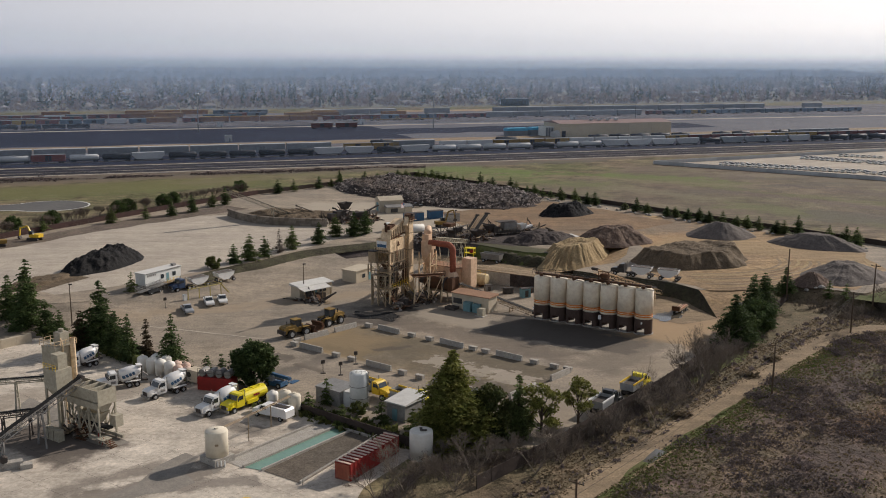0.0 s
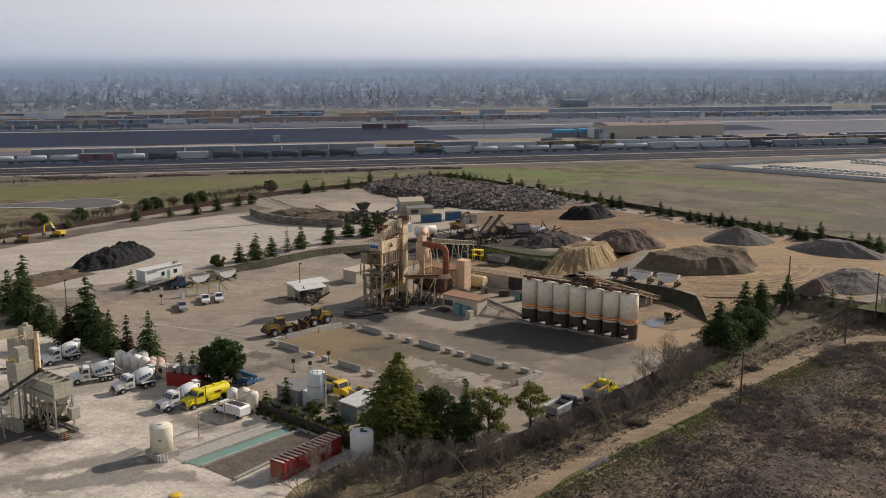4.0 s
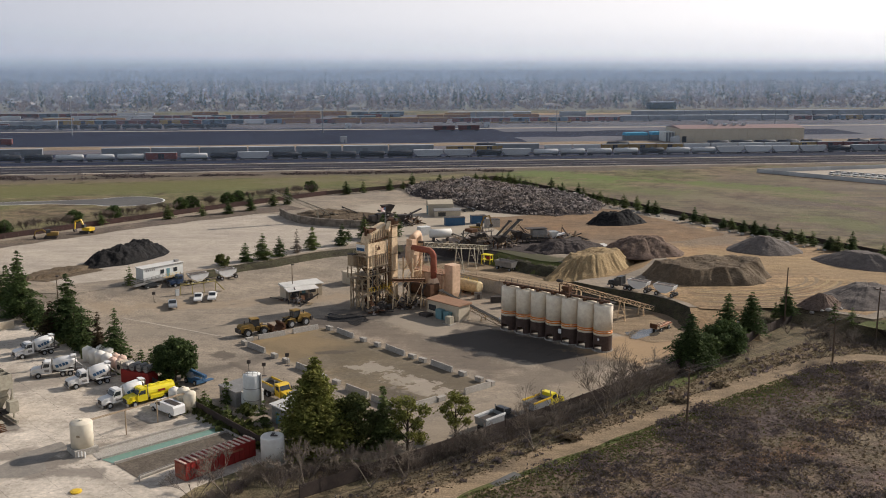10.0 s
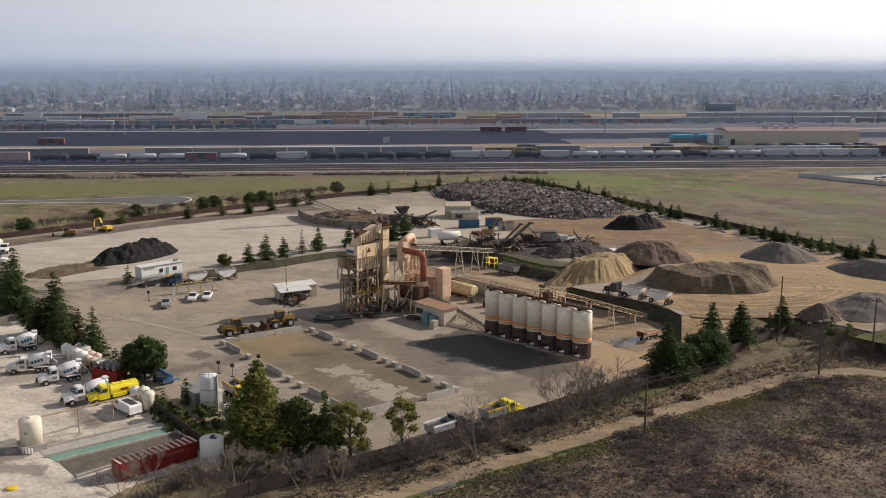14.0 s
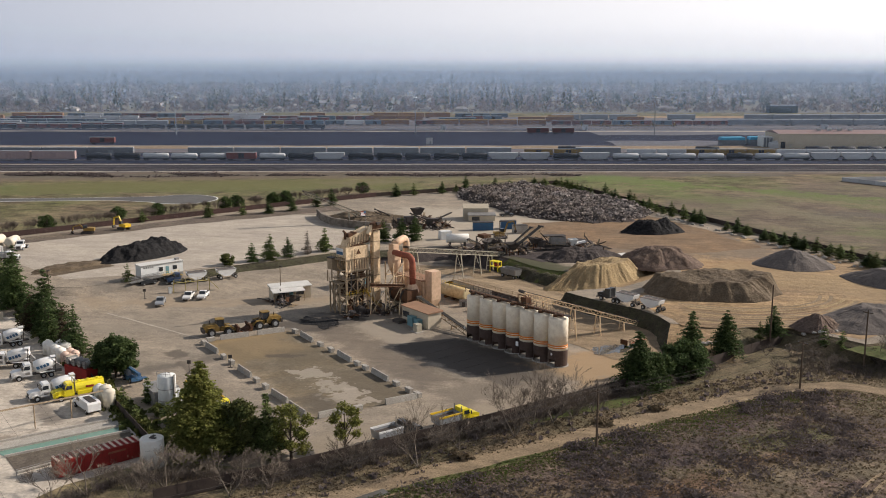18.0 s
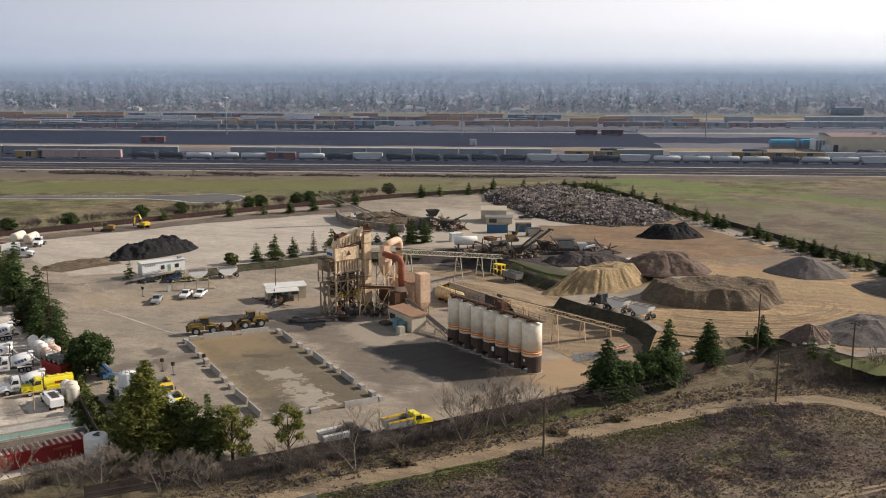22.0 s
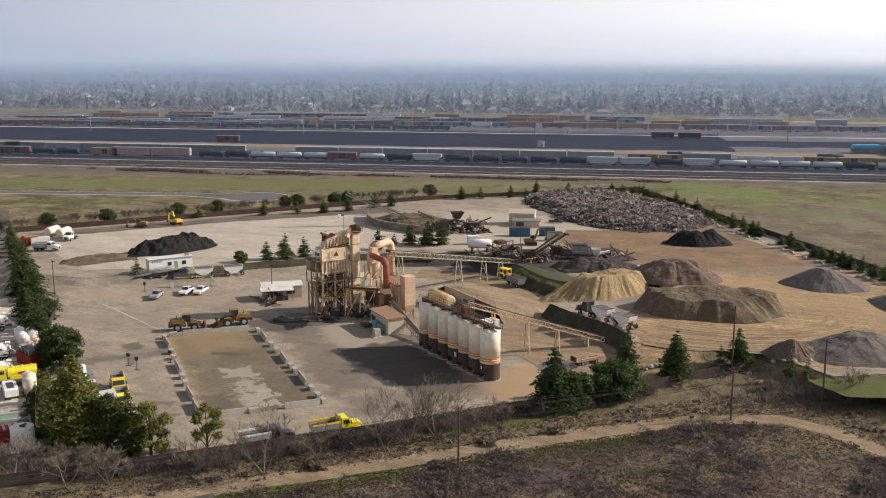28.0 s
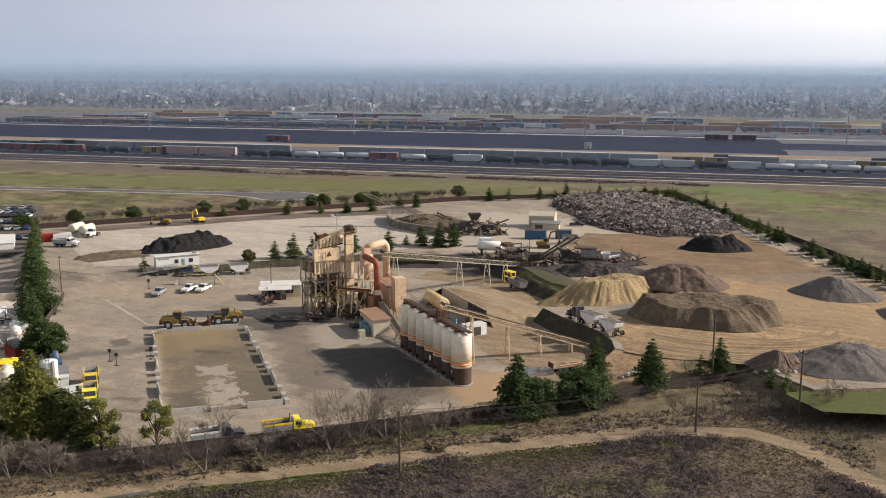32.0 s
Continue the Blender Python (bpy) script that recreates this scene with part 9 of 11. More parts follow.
for k in range(4):
    part("stripe", Geo().box((-2.3, 0.2, 3.0 - k * 0.26), (1.4, 0.03, 0.13)), m_red, flag)
    part("stripe", Geo().box((-2.3, 0.2, 2.87 - k * 0.26), (1.4, 0.03, 0.13)), m_white, flag)
part("canton", Geo().box((-1.9, 0.18, 2.8), (0.6, 0.06, 0.5)), m_blue, flag)
# thin lines in the yard's asphalt tone before the silos
apron_lines = thing("lane_lines", at(SIL_A.x, SIL_A.y, SIL_YAW), "thin asphalt-toned lines on the loading apron", "road marking", kind="structure")
for k in range(8):
    part("line", Geo().box((-2.1 + k * LEN / 6, -9.5, 0.075), (0.1, 11.0, 0.012)), m_asphalt, apron_lines)
# rubble scattered on the heap
rng = random.Random(5)
g = Geo()
heap = bpy.data.objects["debris_mound"]
hv = [heap.matrix_basis @ v.co for v in heap.data.vertices]
for p in hv:
    if p.z < 0.3:
        continue
    for _ in range(6 if noise.noise((p.x * 0.07, p.y * 0.07, 2.0)) > -0.16 else 3):
        s = rng.uniform(0.22, 0.68) if rng.random() < 0.92 else rng.uniform(0.8, 1.4)
        q = p + Vector((rng.uniform(-1.2, 1.2), rng.uniform(-1.2, 1.2), rng.uniform(-0.3, 0.4)))
        e = Euler((rng.uniform(-0.7, 0.7), rng.uniform(-0.7, 0.7), rng.uniform(0, 6.28))).to_matrix()
        dims = (s, s * rng.uniform(0.4, 0.9), s * rng.uniform(0.15, 0.45))
        pts = [q + e @ Vector((sx * dims[0] / 2, sy * dims[1] / 2, sz * dims[2] / 2)) for sz in (-1, 1) for sx, sy in ((-1, -1), (1, -1), (1, 1), (-1, 1))]
        g.add(pts, [(4, 5, 6, 7), (0, 1, 5, 4), (1, 2, 6, 5), (2, 3, 7, 6), (3, 0, 4, 7)])
single("rubble_slabs", g, m_rubble, "countless broken concrete slabs over the mound", "rubble", kind="stuff")


# heaps of scrap steel and broken plates round the old machines
def scrap(x, y, rx, ry, n, h, seed, label, z=TZ):
    rs = random.Random(seed)
    ob = thing("scrap_heap", at(x, y, rs.uniform(0, 180), z), label, "scrap heap", "scrap heaps")
    for nm, m, share in (("beams", m_darksteel, 0.4), ("rusty_plates", m_rust, 0.28), ("pale_plates", m_tansteel, 0.18), ("lumps", m_rubble, 0.6)):
        g = Geo()
        for _ in range(int(n * share)):
            a, q = rs.uniform(0, 6.28), rs.random() ** 0.6
            p = Vector((math.cos(a) * rx * q, math.sin(a) * ry * q, h * (1 - q) * rs.random() + 0.15))
            d = Vector((rs.uniform(-1, 1), rs.uniform(-1, 1), rs.uniform(-0.25, 0.6))).normalized()
            if nm == "beams":
                g.beam(p, p + d * rs.uniform(1.2, 4.5), rs.uniform(0.12, 0.3))
            elif nm == "lumps":
                g.box(p, (rs.uniform(0.3, 1.3), rs.uniform(0.3, 0.9), rs.uniform(0.2, 0.7)), rs.uniform(0, 90), 0.7)
            else:
                g.beam(p, p + d * rs.uniform(0.8, 2.6), rs.uniform(0.5, 1.3), 0.06)
        tagged(part({"beams": "beam_tangle", "rusty_plates": "rusty_plate_tangle", "pale_plates": "pale_plate_tangle", "lumps": "rubble"}[nm], g, m, ob), kind="stuff")
    return ob


for k, (x, y, rx, ry, n, h, lb) in enumerate(((-25, 317, 5, 4, 70, 3.4, "dark tangle of scrap beams beside the old crusher"), (-18.5, 319, 6, 4, 80, 2.4, "rusty scrap plates and rubble"), (-33, 318, 7, 4, 60, 1.2, "low scrap and rubble spread"), (-46, 322, 9, 5, 60, 1.0, "broken concrete lumps on the spoil bank"), (-28, 333, 8, 4, 50, 1.2, "loose rubble and beams near the back fence"),
                                              (4, 284, 5, 3, 60, 2.2, "dark scrap beside the crusher frame"), (15, 284, 6, 3, 60, 1.6, "steel plates and beams under the conveyors"), (-2, 279, 6, 3, 50, 1.0, "pipes and plates on the ground beside the tank"), (31, 297, 6, 2.5, 50, 1.0, "dark steel sheets behind the screening plant"), (20, 296, 5, 3, 60, 2.4, "dark machinery parts beneath the conveyor head"))):
    scrap(x, y, rx, ry, n, h, 300 + k, lb)

scrap(-13.0, 216.0, 3.6, 2.4, 46, 1.3, 320, "dark pumps, pipes and plates at the tower foot", 0.06)
scrap(-6.2, 219.4, 3.2, 2.0, 40, 1.5, 321, "pipes and plates under the trestle", 0.06)
scrap(-33.2, 221.6, 4.0, 1.0, 36, 1.2, 322, "dark machine parts under the booth's awning", 0.06)
scrap(-66.0, 143.0, 3.4, 2.4, 40, 1.2, 323, "dark steel parts under the batch plant", 0.06)

# ---- rail yard ----

m_tankwhite = mat("dusty_white_tank_car", (0.46, 0.46, 0.46), (0.4, 0.4, 0.4), (0.27, 0.25, 0.24), big=0.15, fine=0.8, bump=0, rough=0.6, amount=0.3, rand=0.12)
m_tankblack = mat("black_tank_car", (0.028, 0.032, 0.040), (0.040, 0.042, 0.048), (0.072, 0.068, 0.068), big=0.15, fine=0.8, bump=0, rough=0.6, rand=0.2)
m_hopgrey = mat("grey_hopper_car", (0.225, 0.236, 0.247), (0.188, 0.199, 0.210), (0.128, 0.128, 0.131), big=0.15, fine=0.8, bump=0, rough=0.7, rand=0.2)
m_boxred = mat("faded_red_box_car", (0.16, 0.055, 0.05), (0.135, 0.055, 0.05), (0.1, 0.06, 0.055), big=0.15, fine=0.8, bump=0, rough=0.75, rand=0.25)
m_boxyellow = mat("faded_yellow_box_car", (0.288, 0.188, 0.056), (0.248, 0.160, 0.056), (0.160, 0.112, 0.064), big=0.15, fine=0.8, bump=0, rough=0.75, rand=0.2)
m_boxpink = mat("faded_pink_box_car", (0.34, 0.235, 0.21), (0.3, 0.21, 0.19), (0.2, 0.15, 0.14), big=0.15, fine=0.8, bump=0, rough=0.75, rand=0.2)
m_boxblue = mat("slate_blue_car", (0.085, 0.12, 0.16), (0.1, 0.13, 0.16), (0.06, 0.075, 0.1), big=0.15, fine=0.8, bump=0, rough=0.75, rand=0.25)
m_boxorange = mat("faded_orange_rack_car", (0.27, 0.14, 0.075), (0.22, 0.12, 0.07), (0.15, 0.1, 0.08), big=0.15, fine=0.8, bump=0, rough=0.75, rand=0.2)
m_railsteel = mat("rail_steel", (0.3, 0.26, 0.24), (0.24, 0.21, 0.19), big=0.05, fine=0.4, bump=0, rough=0.5, metal=0.5)


def bogies(ob, ln):
    for x in (-ln / 2 + 2.2, ln / 2 - 2.2):
        g = Geo().box((x, 0, 0.6), (2.6, 2.1, 0.5))
        for dx in (-0.85, 0.85):
            g.rod((x + dx, -0.85, 0.46), (x + dx, 0.85, 0.46), 0.46, n=8)
        part("bogie", g, m_tankblack, ob)


def tank_car(paint, label):
    ob = thing("tank_car", at(0, -900), label, "rail car", "rail cars")
    part("tank", Geo().tube([(-7.4, 0, 2.75), (-6.9, 0, 2.75), (6.9, 0, 2.75), (7.4, 0, 2.75)], [1.0, 1.5, 1.5, 1.0], 14), paint, ob, "", True)
    part("dome", Geo().box((0, 0, 4.4), (1.6, 1.0, 0.5)), m_hopgrey, ob)
    part("frame", Geo().box((0, 0, 1.15), (15.6, 1.4, 0.35)), m_tankblack, ob)
    bogies(ob, 15.6)
    return ob


def hopper_car(paint, label):
    ob = thing("hopper_car", at(0, -900), label, "rail car", "rail cars")
    part("body", Geo().side([(-8.6, 4.5), (8.6, 4.5), (8.6, 3.0), (6.4, 1.0), (-6.4, 1.0), (-8.6, 3.0)], -1.5, 1.5), paint, ob)
    part("roof", Geo().box((0, 0, 4.58), (17.0, 2.2, 0.14)), m_tankwhite, ob)
    part("outlet", Geo().box((0, 0, 0.85), (10.5, 1.4, 0.5)), m_tankblack, ob)
    bogies(ob, 17.4)
    return ob


def box_car(paint, label, ln=17.0, h=4.6, roof=None):
    ob = thing("box_car", at(0, -900), label, "rail car", "rail cars")
    body = Geo().box((0, 0, 1.0 + (h - 1) / 2), (ln, 2.9, h - 1))
    for y in (-1.48, 1.48):
        for k in range(7):
            body.box((-ln / 2 + 0.6 + k * (ln - 1.2) / 6, y, 2.8), (0.16, 0.1, h - 1.2))
    part("body", body, paint, ob)
    part("roof", Geo().add([(-ln / 2, -1.5, h), (ln / 2, -1.5, h), (ln / 2, 1.5, h), (-ln / 2, 1.5, h), (-ln / 2, 0, h + 0.3), (ln / 2, 0, h + 0.3)], [(0, 1, 5, 4), (2, 3, 4, 5), (3, 0, 4), (1, 2, 5)]), roof or m_hopgrey, ob)
    for y in (-1.48, 1.48):
        part("door", Geo().box((0, y, 2.7), (3.2, 0.08, 3.0)), m_tankblack if ln < 20 else paint, ob)
    bogies(ob, ln)
    return ob


def flat_car(paint, label):
    ob = thing("flat_car", at(0, -900), label, "rail car", "rail cars")
    part("deck", Geo().box((0, 0, 1.2), (20, 2.7, 0.4)), paint, ob)
    part("bulkhead", Geo().box((-9.6, 0, 2.4), (0.3, 2.7, 2.2)).box((9.6, 0, 2.4), (0.3, 2.7, 2.2)), paint, ob)
    bogies(ob, 20)
    return ob


CARS = {
    "tw": (tank_car(m_tankwhite, "white railway tank car"), 16.6), "tb": (tank_car(m_tankblack, "black railway tank car"), 16.6),
    "hg": (hopper_car(m_hopgrey, "grey covered hopper car"), 18.2), "hw": (hopper_car(m_tankwhite, "pale covered hopper car"), 18.2),
    "br": (box_car(m_boxred, "faded red box car"), 18.0), "by": (box_car(m_boxyellow, "faded yellow box car"), 18.0),
    "bp": (box_car(m_boxpink, "faded pink box car", 25, 5.4), 26.0), "bb": (box_car(m_boxblue, "slate blue box car"), 18.0),
    "ar": (box_car(m_hopgrey, "long grey auto rack car", 27, 5.6, m_tankwhite), 28.0), "gk": (box_car(m_tankblack, "dark blue-black gondola car", 17, 3.6, m_tankblack), 17.8), "ao": (box_car(m_boxorange, "orange-brown auto rack car", 25, 5.2, m_boxyellow), 26.0), "fy": (flat_car(m_boxyellow, "yellow bulkhead flat car"), 21.0),
}
first_use = set()


def put_car(code, s, q):
    proto, ln = CARS[code]
    x, y = rail(s, q)
    m = at(x, y, RA, 0.12)
    if code in first_use:
        copy_thing(proto, m)
    else:
        proto.matrix_basis = m
        first_use.add(code)
    return ln


def train(q, s0, s1, mix, seed, gaps=0.0):
    r = random.Random(seed)
    s = s0
    last = r.choice(mix)
    while s < s1:
        if r.random() < 0.35:
            last = r.choice(mix)
        if gaps and r.random() < gaps:
            s += r.uniform(15, 60)
            continue
        s += put_car(last, s, q)


# the front train, car by car through its middle, then at random
s = -330.0
for code in "by bp bp tb tb tw tw tw br tw tb hw tb tb tb tb tb hw hw tb hw tw tw tw tw tb tw tw hw hw hw hw tb hg hg hg".split():
    s += put_car(code, s, 66)
train(66, s, 620, ["hg", "hw", "br", "bb", "tb", "br"], 3)
train(66, -620, -340, ["br", "tb", "tb", "bb"], 4)
train(88, -560, -400, ["br", "ar", "bb", "tb"], 5, 0.1)
train(88, -400, -235, ["ar"], 5)
train(88, -200, -15, ["ar"], 6)
s = -2
for code in "by by ar".split():
    s += put_car(code, s, 88)
train(88, 60, 560, ["hw", "br", "hw", "bb", "by", "br"], 7)
train(112, 20, 420, ["tb", "tb", "br", "bb", "hg"], 8, 0.25)
put_car("br", -296, 178), put_car("br", 16, 275), put_car("br", 36, 275)
train(326, -640, -160, ["gk", "tb", "tb", "gk", "br"], 9)
train(338, -640, -330, ["tb", "bb", "ao", "br", "tb"], 19, 0.1)
train(352, -640, -300, ["by", "ar", "bb", "br", "by"], 10)
s = -300
for code in "by by bb br br by br bb bb hw bb ao br ao ao ao ao br br br bb br bb br br br ar ar ar ar ar ar br tb bb by bb bb".split():
    s += put_car(code, s, 372)
train(372, s, 640, ["br", "bb", "by"], 11, 0.1)
train(360, 72, 150, ["fy"], 12)
train(392, -600, -200, ["ao", "br", "bb", "ao", "tb"], 13, 0.05)
train(416, -560, 120, ["tb", "bb", "ao", "br", "hw"], 17, 0.3)
train(442, -600, 60, ["hw", "bb", "tb", "ao", "br"], 14, 0.1)
train(452, 60, 640, ["ar"], 16, 0.04)
train(486, -560, 0, ["ao", "hw", "bb", "br"], 15, 0.12)
for q in (10, 15, 21, 27, 33, 39, 46, 66, 88, 112, 326, 338, 352, 372, 392, 416, 442, 452, 486):
    x, y = rail(0, q)
    tr = thing("rail_track", at(x, y, RA, 0.1), "steel rail track on grey ballast", "track", kind="structure")
    for o in (-0.72, 0.72):
        part("rail", Geo().box((0, o, 0.08), (1900, 0.12, 0.16)), m_railsteel, tr)
    part("ballast_bed", Geo().box((0, 0, -0.02), (1900, 2.6, 0.1)), m_cinder if q < 50 or q in (326, 338) else m_ballast, tr)
band("yard_road", -700, 620, 140, 164, 0.12, m_road_dirt, "pale service road across the rail yard", 15, 2)
for sx in (-455, -268, -81, 106, 293):
    x, y = rail(sx, 264)
    mst = thing("light_mast", at(x, y), "tall slim floodlight mast in the rail yard", "light mast", "floodlight masts")
    part("pole", Geo().rod((0, 0, 0), (0, 0, 29), 0.45, 0.22, 8), m_hopgrey, mst)
    part("head", Geo().lathe([(1.6, 28.6), (1.6, 29.4)], n=10), m_tankwhite, mst)
for sx, q in ((-69, 178), (-59, 316), (150, 180), (265, 330), (60, 320)):
    x, y = rail(sx, q)
    hut = thing("yard_hut", at(x, y, RA), "small white equipment hut beside the tracks", "hut", "equipment huts")
    part("wall", Geo().box((0, 0, 2.0), (4.4, 3.6, 4.0)), m_tankwhite, hut)
    part("roof", Geo().box((0, 0, 4.1), (4.8, 4.0, 0.2)), m_hopgrey, hut)
    part("door", Geo().box((0.6, -1.83, 1.1), (1.0, 0.06, 2.1)), m_hopgrey, hut)
# great pale warehouse
x, y = rail(163, 146)
wh = thing("rail_warehouse", at(x, y, RA), "long pale warehouse with a brown-red roof edge", "warehouse")
part("wall", Geo().box((46, 14, 4.8), (92, 28, 9.6)), m_beigewall, wh, "off-white sheet walls")
part("roof", Geo().add([(-0.5, -0.5, 9.6), (92.5, -0.5, 9.6), (92.5, 28.5, 9.6), (-0.5, 28.5, 9.6), (-0.5, 14, 11.4), (92.5, 14, 11.4)], [(0, 1, 5, 4), (2, 3, 4, 5), (3, 0, 4), (1, 2, 5)]), m_boxpink, wh, "brown-red low roof")
part("annex", Geo().box((-3.5, 16, 3.4), (7, 12, 6.8)), m_officewhite, wh)
for k in range(3):
    part("annex_pier", Geo().box((-6 + k * 2.2, 9.6, 3.2), (1.2, 1.0, 6.4)), m_hopgrey, wh)
part("door", Geo().box((3.0, -0.08, 2.2), (3.0, 0.2, 4.4)), m_tankblack, wh)
for k in range(14):
    part("wall_rib", Geo().box((4 + k * 6.5, -0.12, 4.7), (0.3, 0.1, 9.2)), m_beigewall, wh)
for k in range(4):
    part("roof_vent", Geo().box((30 + k * 7, 10, 11.9), (2.4, 2.4, 1.6)), m_tankwhite, wh)
for sx, q, w, lb in ((131, 168, 17, "bright blue tarpaulin shelter in the rail yard"), (152, 172, 15, "bright blue tarpaulin shelter beside the warehouse")):
    x, y = rail(sx, q)
    t_ = thing("tarp_shelter", at(x, y, RA), lb, "shelter", "blue shelters")
    part("cover", Geo().side([(0, 3.6), (0.8, 5.4), (w - 0.8, 5.6), (w, 3.6)], 0, 8), m_blue_tarp, t_)
    part("wall", Geo().box((w / 2, 4, 1.8), (w - 0.6, 7.4, 3.6)), m_hopgrey, t_)
x, y = rail(166, 150)
single("white_tent", Geo().add([(-7, -4, 3.2), (7, -4, 3.2), (7, 4, 3.2), (-7, 4, 3.2), (0, 0, 6.2), (-7, -4, 0), (7, -4, 0), (7, 4, 0), (-7, 4, 0)], [(0, 1, 4), (1, 2, 4), (2, 3, 4), (3, 0, 4), (5, 6, 1, 0), (6, 7, 2, 1), (7, 8, 3, 2), (8, 5, 0, 3)]), m_tankwhite, "small white tent beside the blue shelters", "tent", m=at(x, y, RA))
# dark scrub bank along the near edge
g = Geo()
r = random.Random(8)
for _ in range(9000):
    sx = r.choice((r.uniform(-300, -170), r.uniform(-170, 10), r.uniform(-290, -190)))
    x, y = rail(sx, -8 + r.gauss(0, 4.0 if sx < -170 else 2.2))
    if noise.noise((sx * 0.03, y * 0.08, 2.0)) < -0.12:
        continue
    leaf_card(g, Vector((x, y, r.uniform(0.05, 0.5) * (2.6 if noise.noise((x * 0.15, y * 0.15, 5.0)) > 0.35 else 1))), r.uniform(0.35, 0.75), r, 0.8)
single("scrub_bank", g, m_shrub, "dark leafless scrub along the rail yard bank", "scrub", kind="stuff")

# ---- walled car lot ----
LOT = [(137, 511), (228, 430), (330, 470), (420, 610), (311, 577)]
patch("car_lot", LOT, 0.05, m_pale, "pale gravel parking lot behind a white wall", 5, 0.3)
fence("lot_wall", [(330, 470), (228, 430), (137, 511), (311, 577)], 1.9, m_tankwhite, "long white wall around the car lot", spacing=9.0, thick=0.3)
def lot_car(m, paint, label):
    ob = thing("parked_car", m, label, "car")
    part("body", Geo().side([(-2.3, 0.3), (-2.35, 0.85), (-1.6, 0.98), (1.0, 0.95), (2.2, 0.75), (2.35, 0.3)], -0.92, 0.92), paint, ob)
    part("cabin", Geo().side([(-1.8, 0.95), (-1.0, 1.42), (0.35, 1.44), (1.2, 0.95)], -0.8, 0.8), m_glass, ob, "dark glazed cabin")
    part("roof", Geo().box((-0.35, 0, 1.45), (1.3, 1.5, 0.06)), paint, ob)
    for x in (-1.45, 1.4):
        part("axle", Geo().rod((x, -0.93, 0.33), (x, 0.93, 0.33), 0.33, n=8), m_rubber, ob)
    return ob


car_proto = lot_car(at(180, 500, 45), m_white, "white new car in a tight row")
car_proto["group"] = "cars in the walled lot"
r = random.Random(4)
for a, b in (((173, 505), (241, 453)), ((177, 509), (245, 457)), ((232, 533), (266, 497)), ((236, 537), (270, 501)), ((262, 546), (300, 520))):
    ln = math.hypot(b[0] - a[0], b[1] - a[1])
    n = int(ln / 2.9)
    for k in range(n):
        if r.random() < 0.06:
            continue
        f = k / n
        copy_thing(car_proto, at(a[0] + (b[0] - a[0]) * f, a[1] + (b[1] - a[1]) * f, 45 + r.uniform(-2, 2), 0.05))
# car park beyond the dividing hedge
patch("neighbour_lot", [(-235, 285), (-207, 306), (-170, 270), (-130, 241), (-140, 232), (-180, 240)], 0.07, m_asphalt_dark, "dark asphalt of the neighbouring car park", 4, 0.3)
lot_cars = [lot_car(at(-219, 291, 130), p_, lb) for p_, lb in ((m_white, "white car in the neighbouring car park"), (m_darkpaint, "black car in the neighbouring car park"), (m_silver, "silver car in the neighbouring car park"), (m_navy, "dark blue car in the neighbouring car park"))]
for c in lot_cars:
    c["group"] = "cars in the neighbouring lot"
k0 = 0
for a, b in (((-220, 290.5), (-205.5, 301.5)), ((-211, 284.5), (-196.5, 295)), ((-203, 278.5), (-189, 287)), ((-191, 269), (-179, 276)), ((-179, 259.5), (-166, 268)), ((-161, 249.5), (-150, 255))):
    n = int(math.hypot(b[0] - a[0], b[1] - a[1]) / 2.7)
    for k in range(n):
        f = k / n
        m = at(a[0] + (b[0] - a[0]) * f, a[1] + (b[1] - a[1]) * f, 130 + r.uniform(-3, 3), 0.07)
        if k0 < 4:
            lot_cars[k0].matrix_basis = m
        else:
            copy_thing(r.choice(lot_cars), m)
        k0 += 1
shed("metal_warehouse", at(-143, 213.5, 50), (18, 14, 5.0), "pale sheet metal building behind the hedge", m_officewhite, m_roofgrey, [], [("f", 6, 0.05, 3.5, 3.8)], 1.6, 0.2, gable=True)


# ---- suburb beyond the rail yard ----
m_fartree = mat("bare_treetops", (0.156, 0.123, 0.120), (0.178, 0.145, 0.133), (0.107, 0.092, 0.092), big=0.01, fine=0.06, bump=0, rough=1.0, spec=0.0, island=0.22)
m_farever = mat("far_evergreens", (0.038, 0.049, 0.043), (0.051, 0.058, 0.050), (0.028, 0.035, 0.036), big=0.02, fine=0.1, bump=0, rough=1.0, spec=0.0)
m_farwall = mat("pale_house_walls", (0.375, 0.352, 0.323), (0.255, 0.240, 0.217), big=0.02, fine=0.3, bump=0, rough=1.0, rand=0.3, spec=0.0)
m_farroof = mat("house_roofs", (0.3, 0.27, 0.25), (0.22, 0.2, 0.19), big=0.02, fine=0.3, bump=0, rough=1.0, rand=0.3, spec=0.0)


def thin_leaves(m, part_through=0.5):
    """Leafage that lets a part of the light through."""
    nt = m.node_tree
    bsdf = next(n for n in nt.nodes if n.type == "BSDF_PRINCIPLED")
    out = next(n for n in nt.nodes if n.type == "OUTPUT_MATERIAL")
    tr, mx = nt.nodes.new("ShaderNodeBsdfTranslucent"), nt.nodes.new("ShaderNodeMixShader")
    mx.inputs[0].default_value = part_through
    nt.links.new(bsdf.inputs["Base Color"].links[0].from_socket, tr.inputs["Color"])
    nt.links.new(bsdf.outputs[0], mx.inputs[1])
    nt.links.new(tr.outputs[0], mx.inputs[2])
    nt.links.new(mx.outputs[0], out.inputs["Surface"])
    return m


for k in (m_fartree, m_farever, m_needles, m_redwood, m_leaf, m_leaf_light, m_weeds, m_shrub, m_grasstuft):
    thin_leaves(k, 0.3 if k in (m_needles, m_redwood, m_leaf) else 0.45)


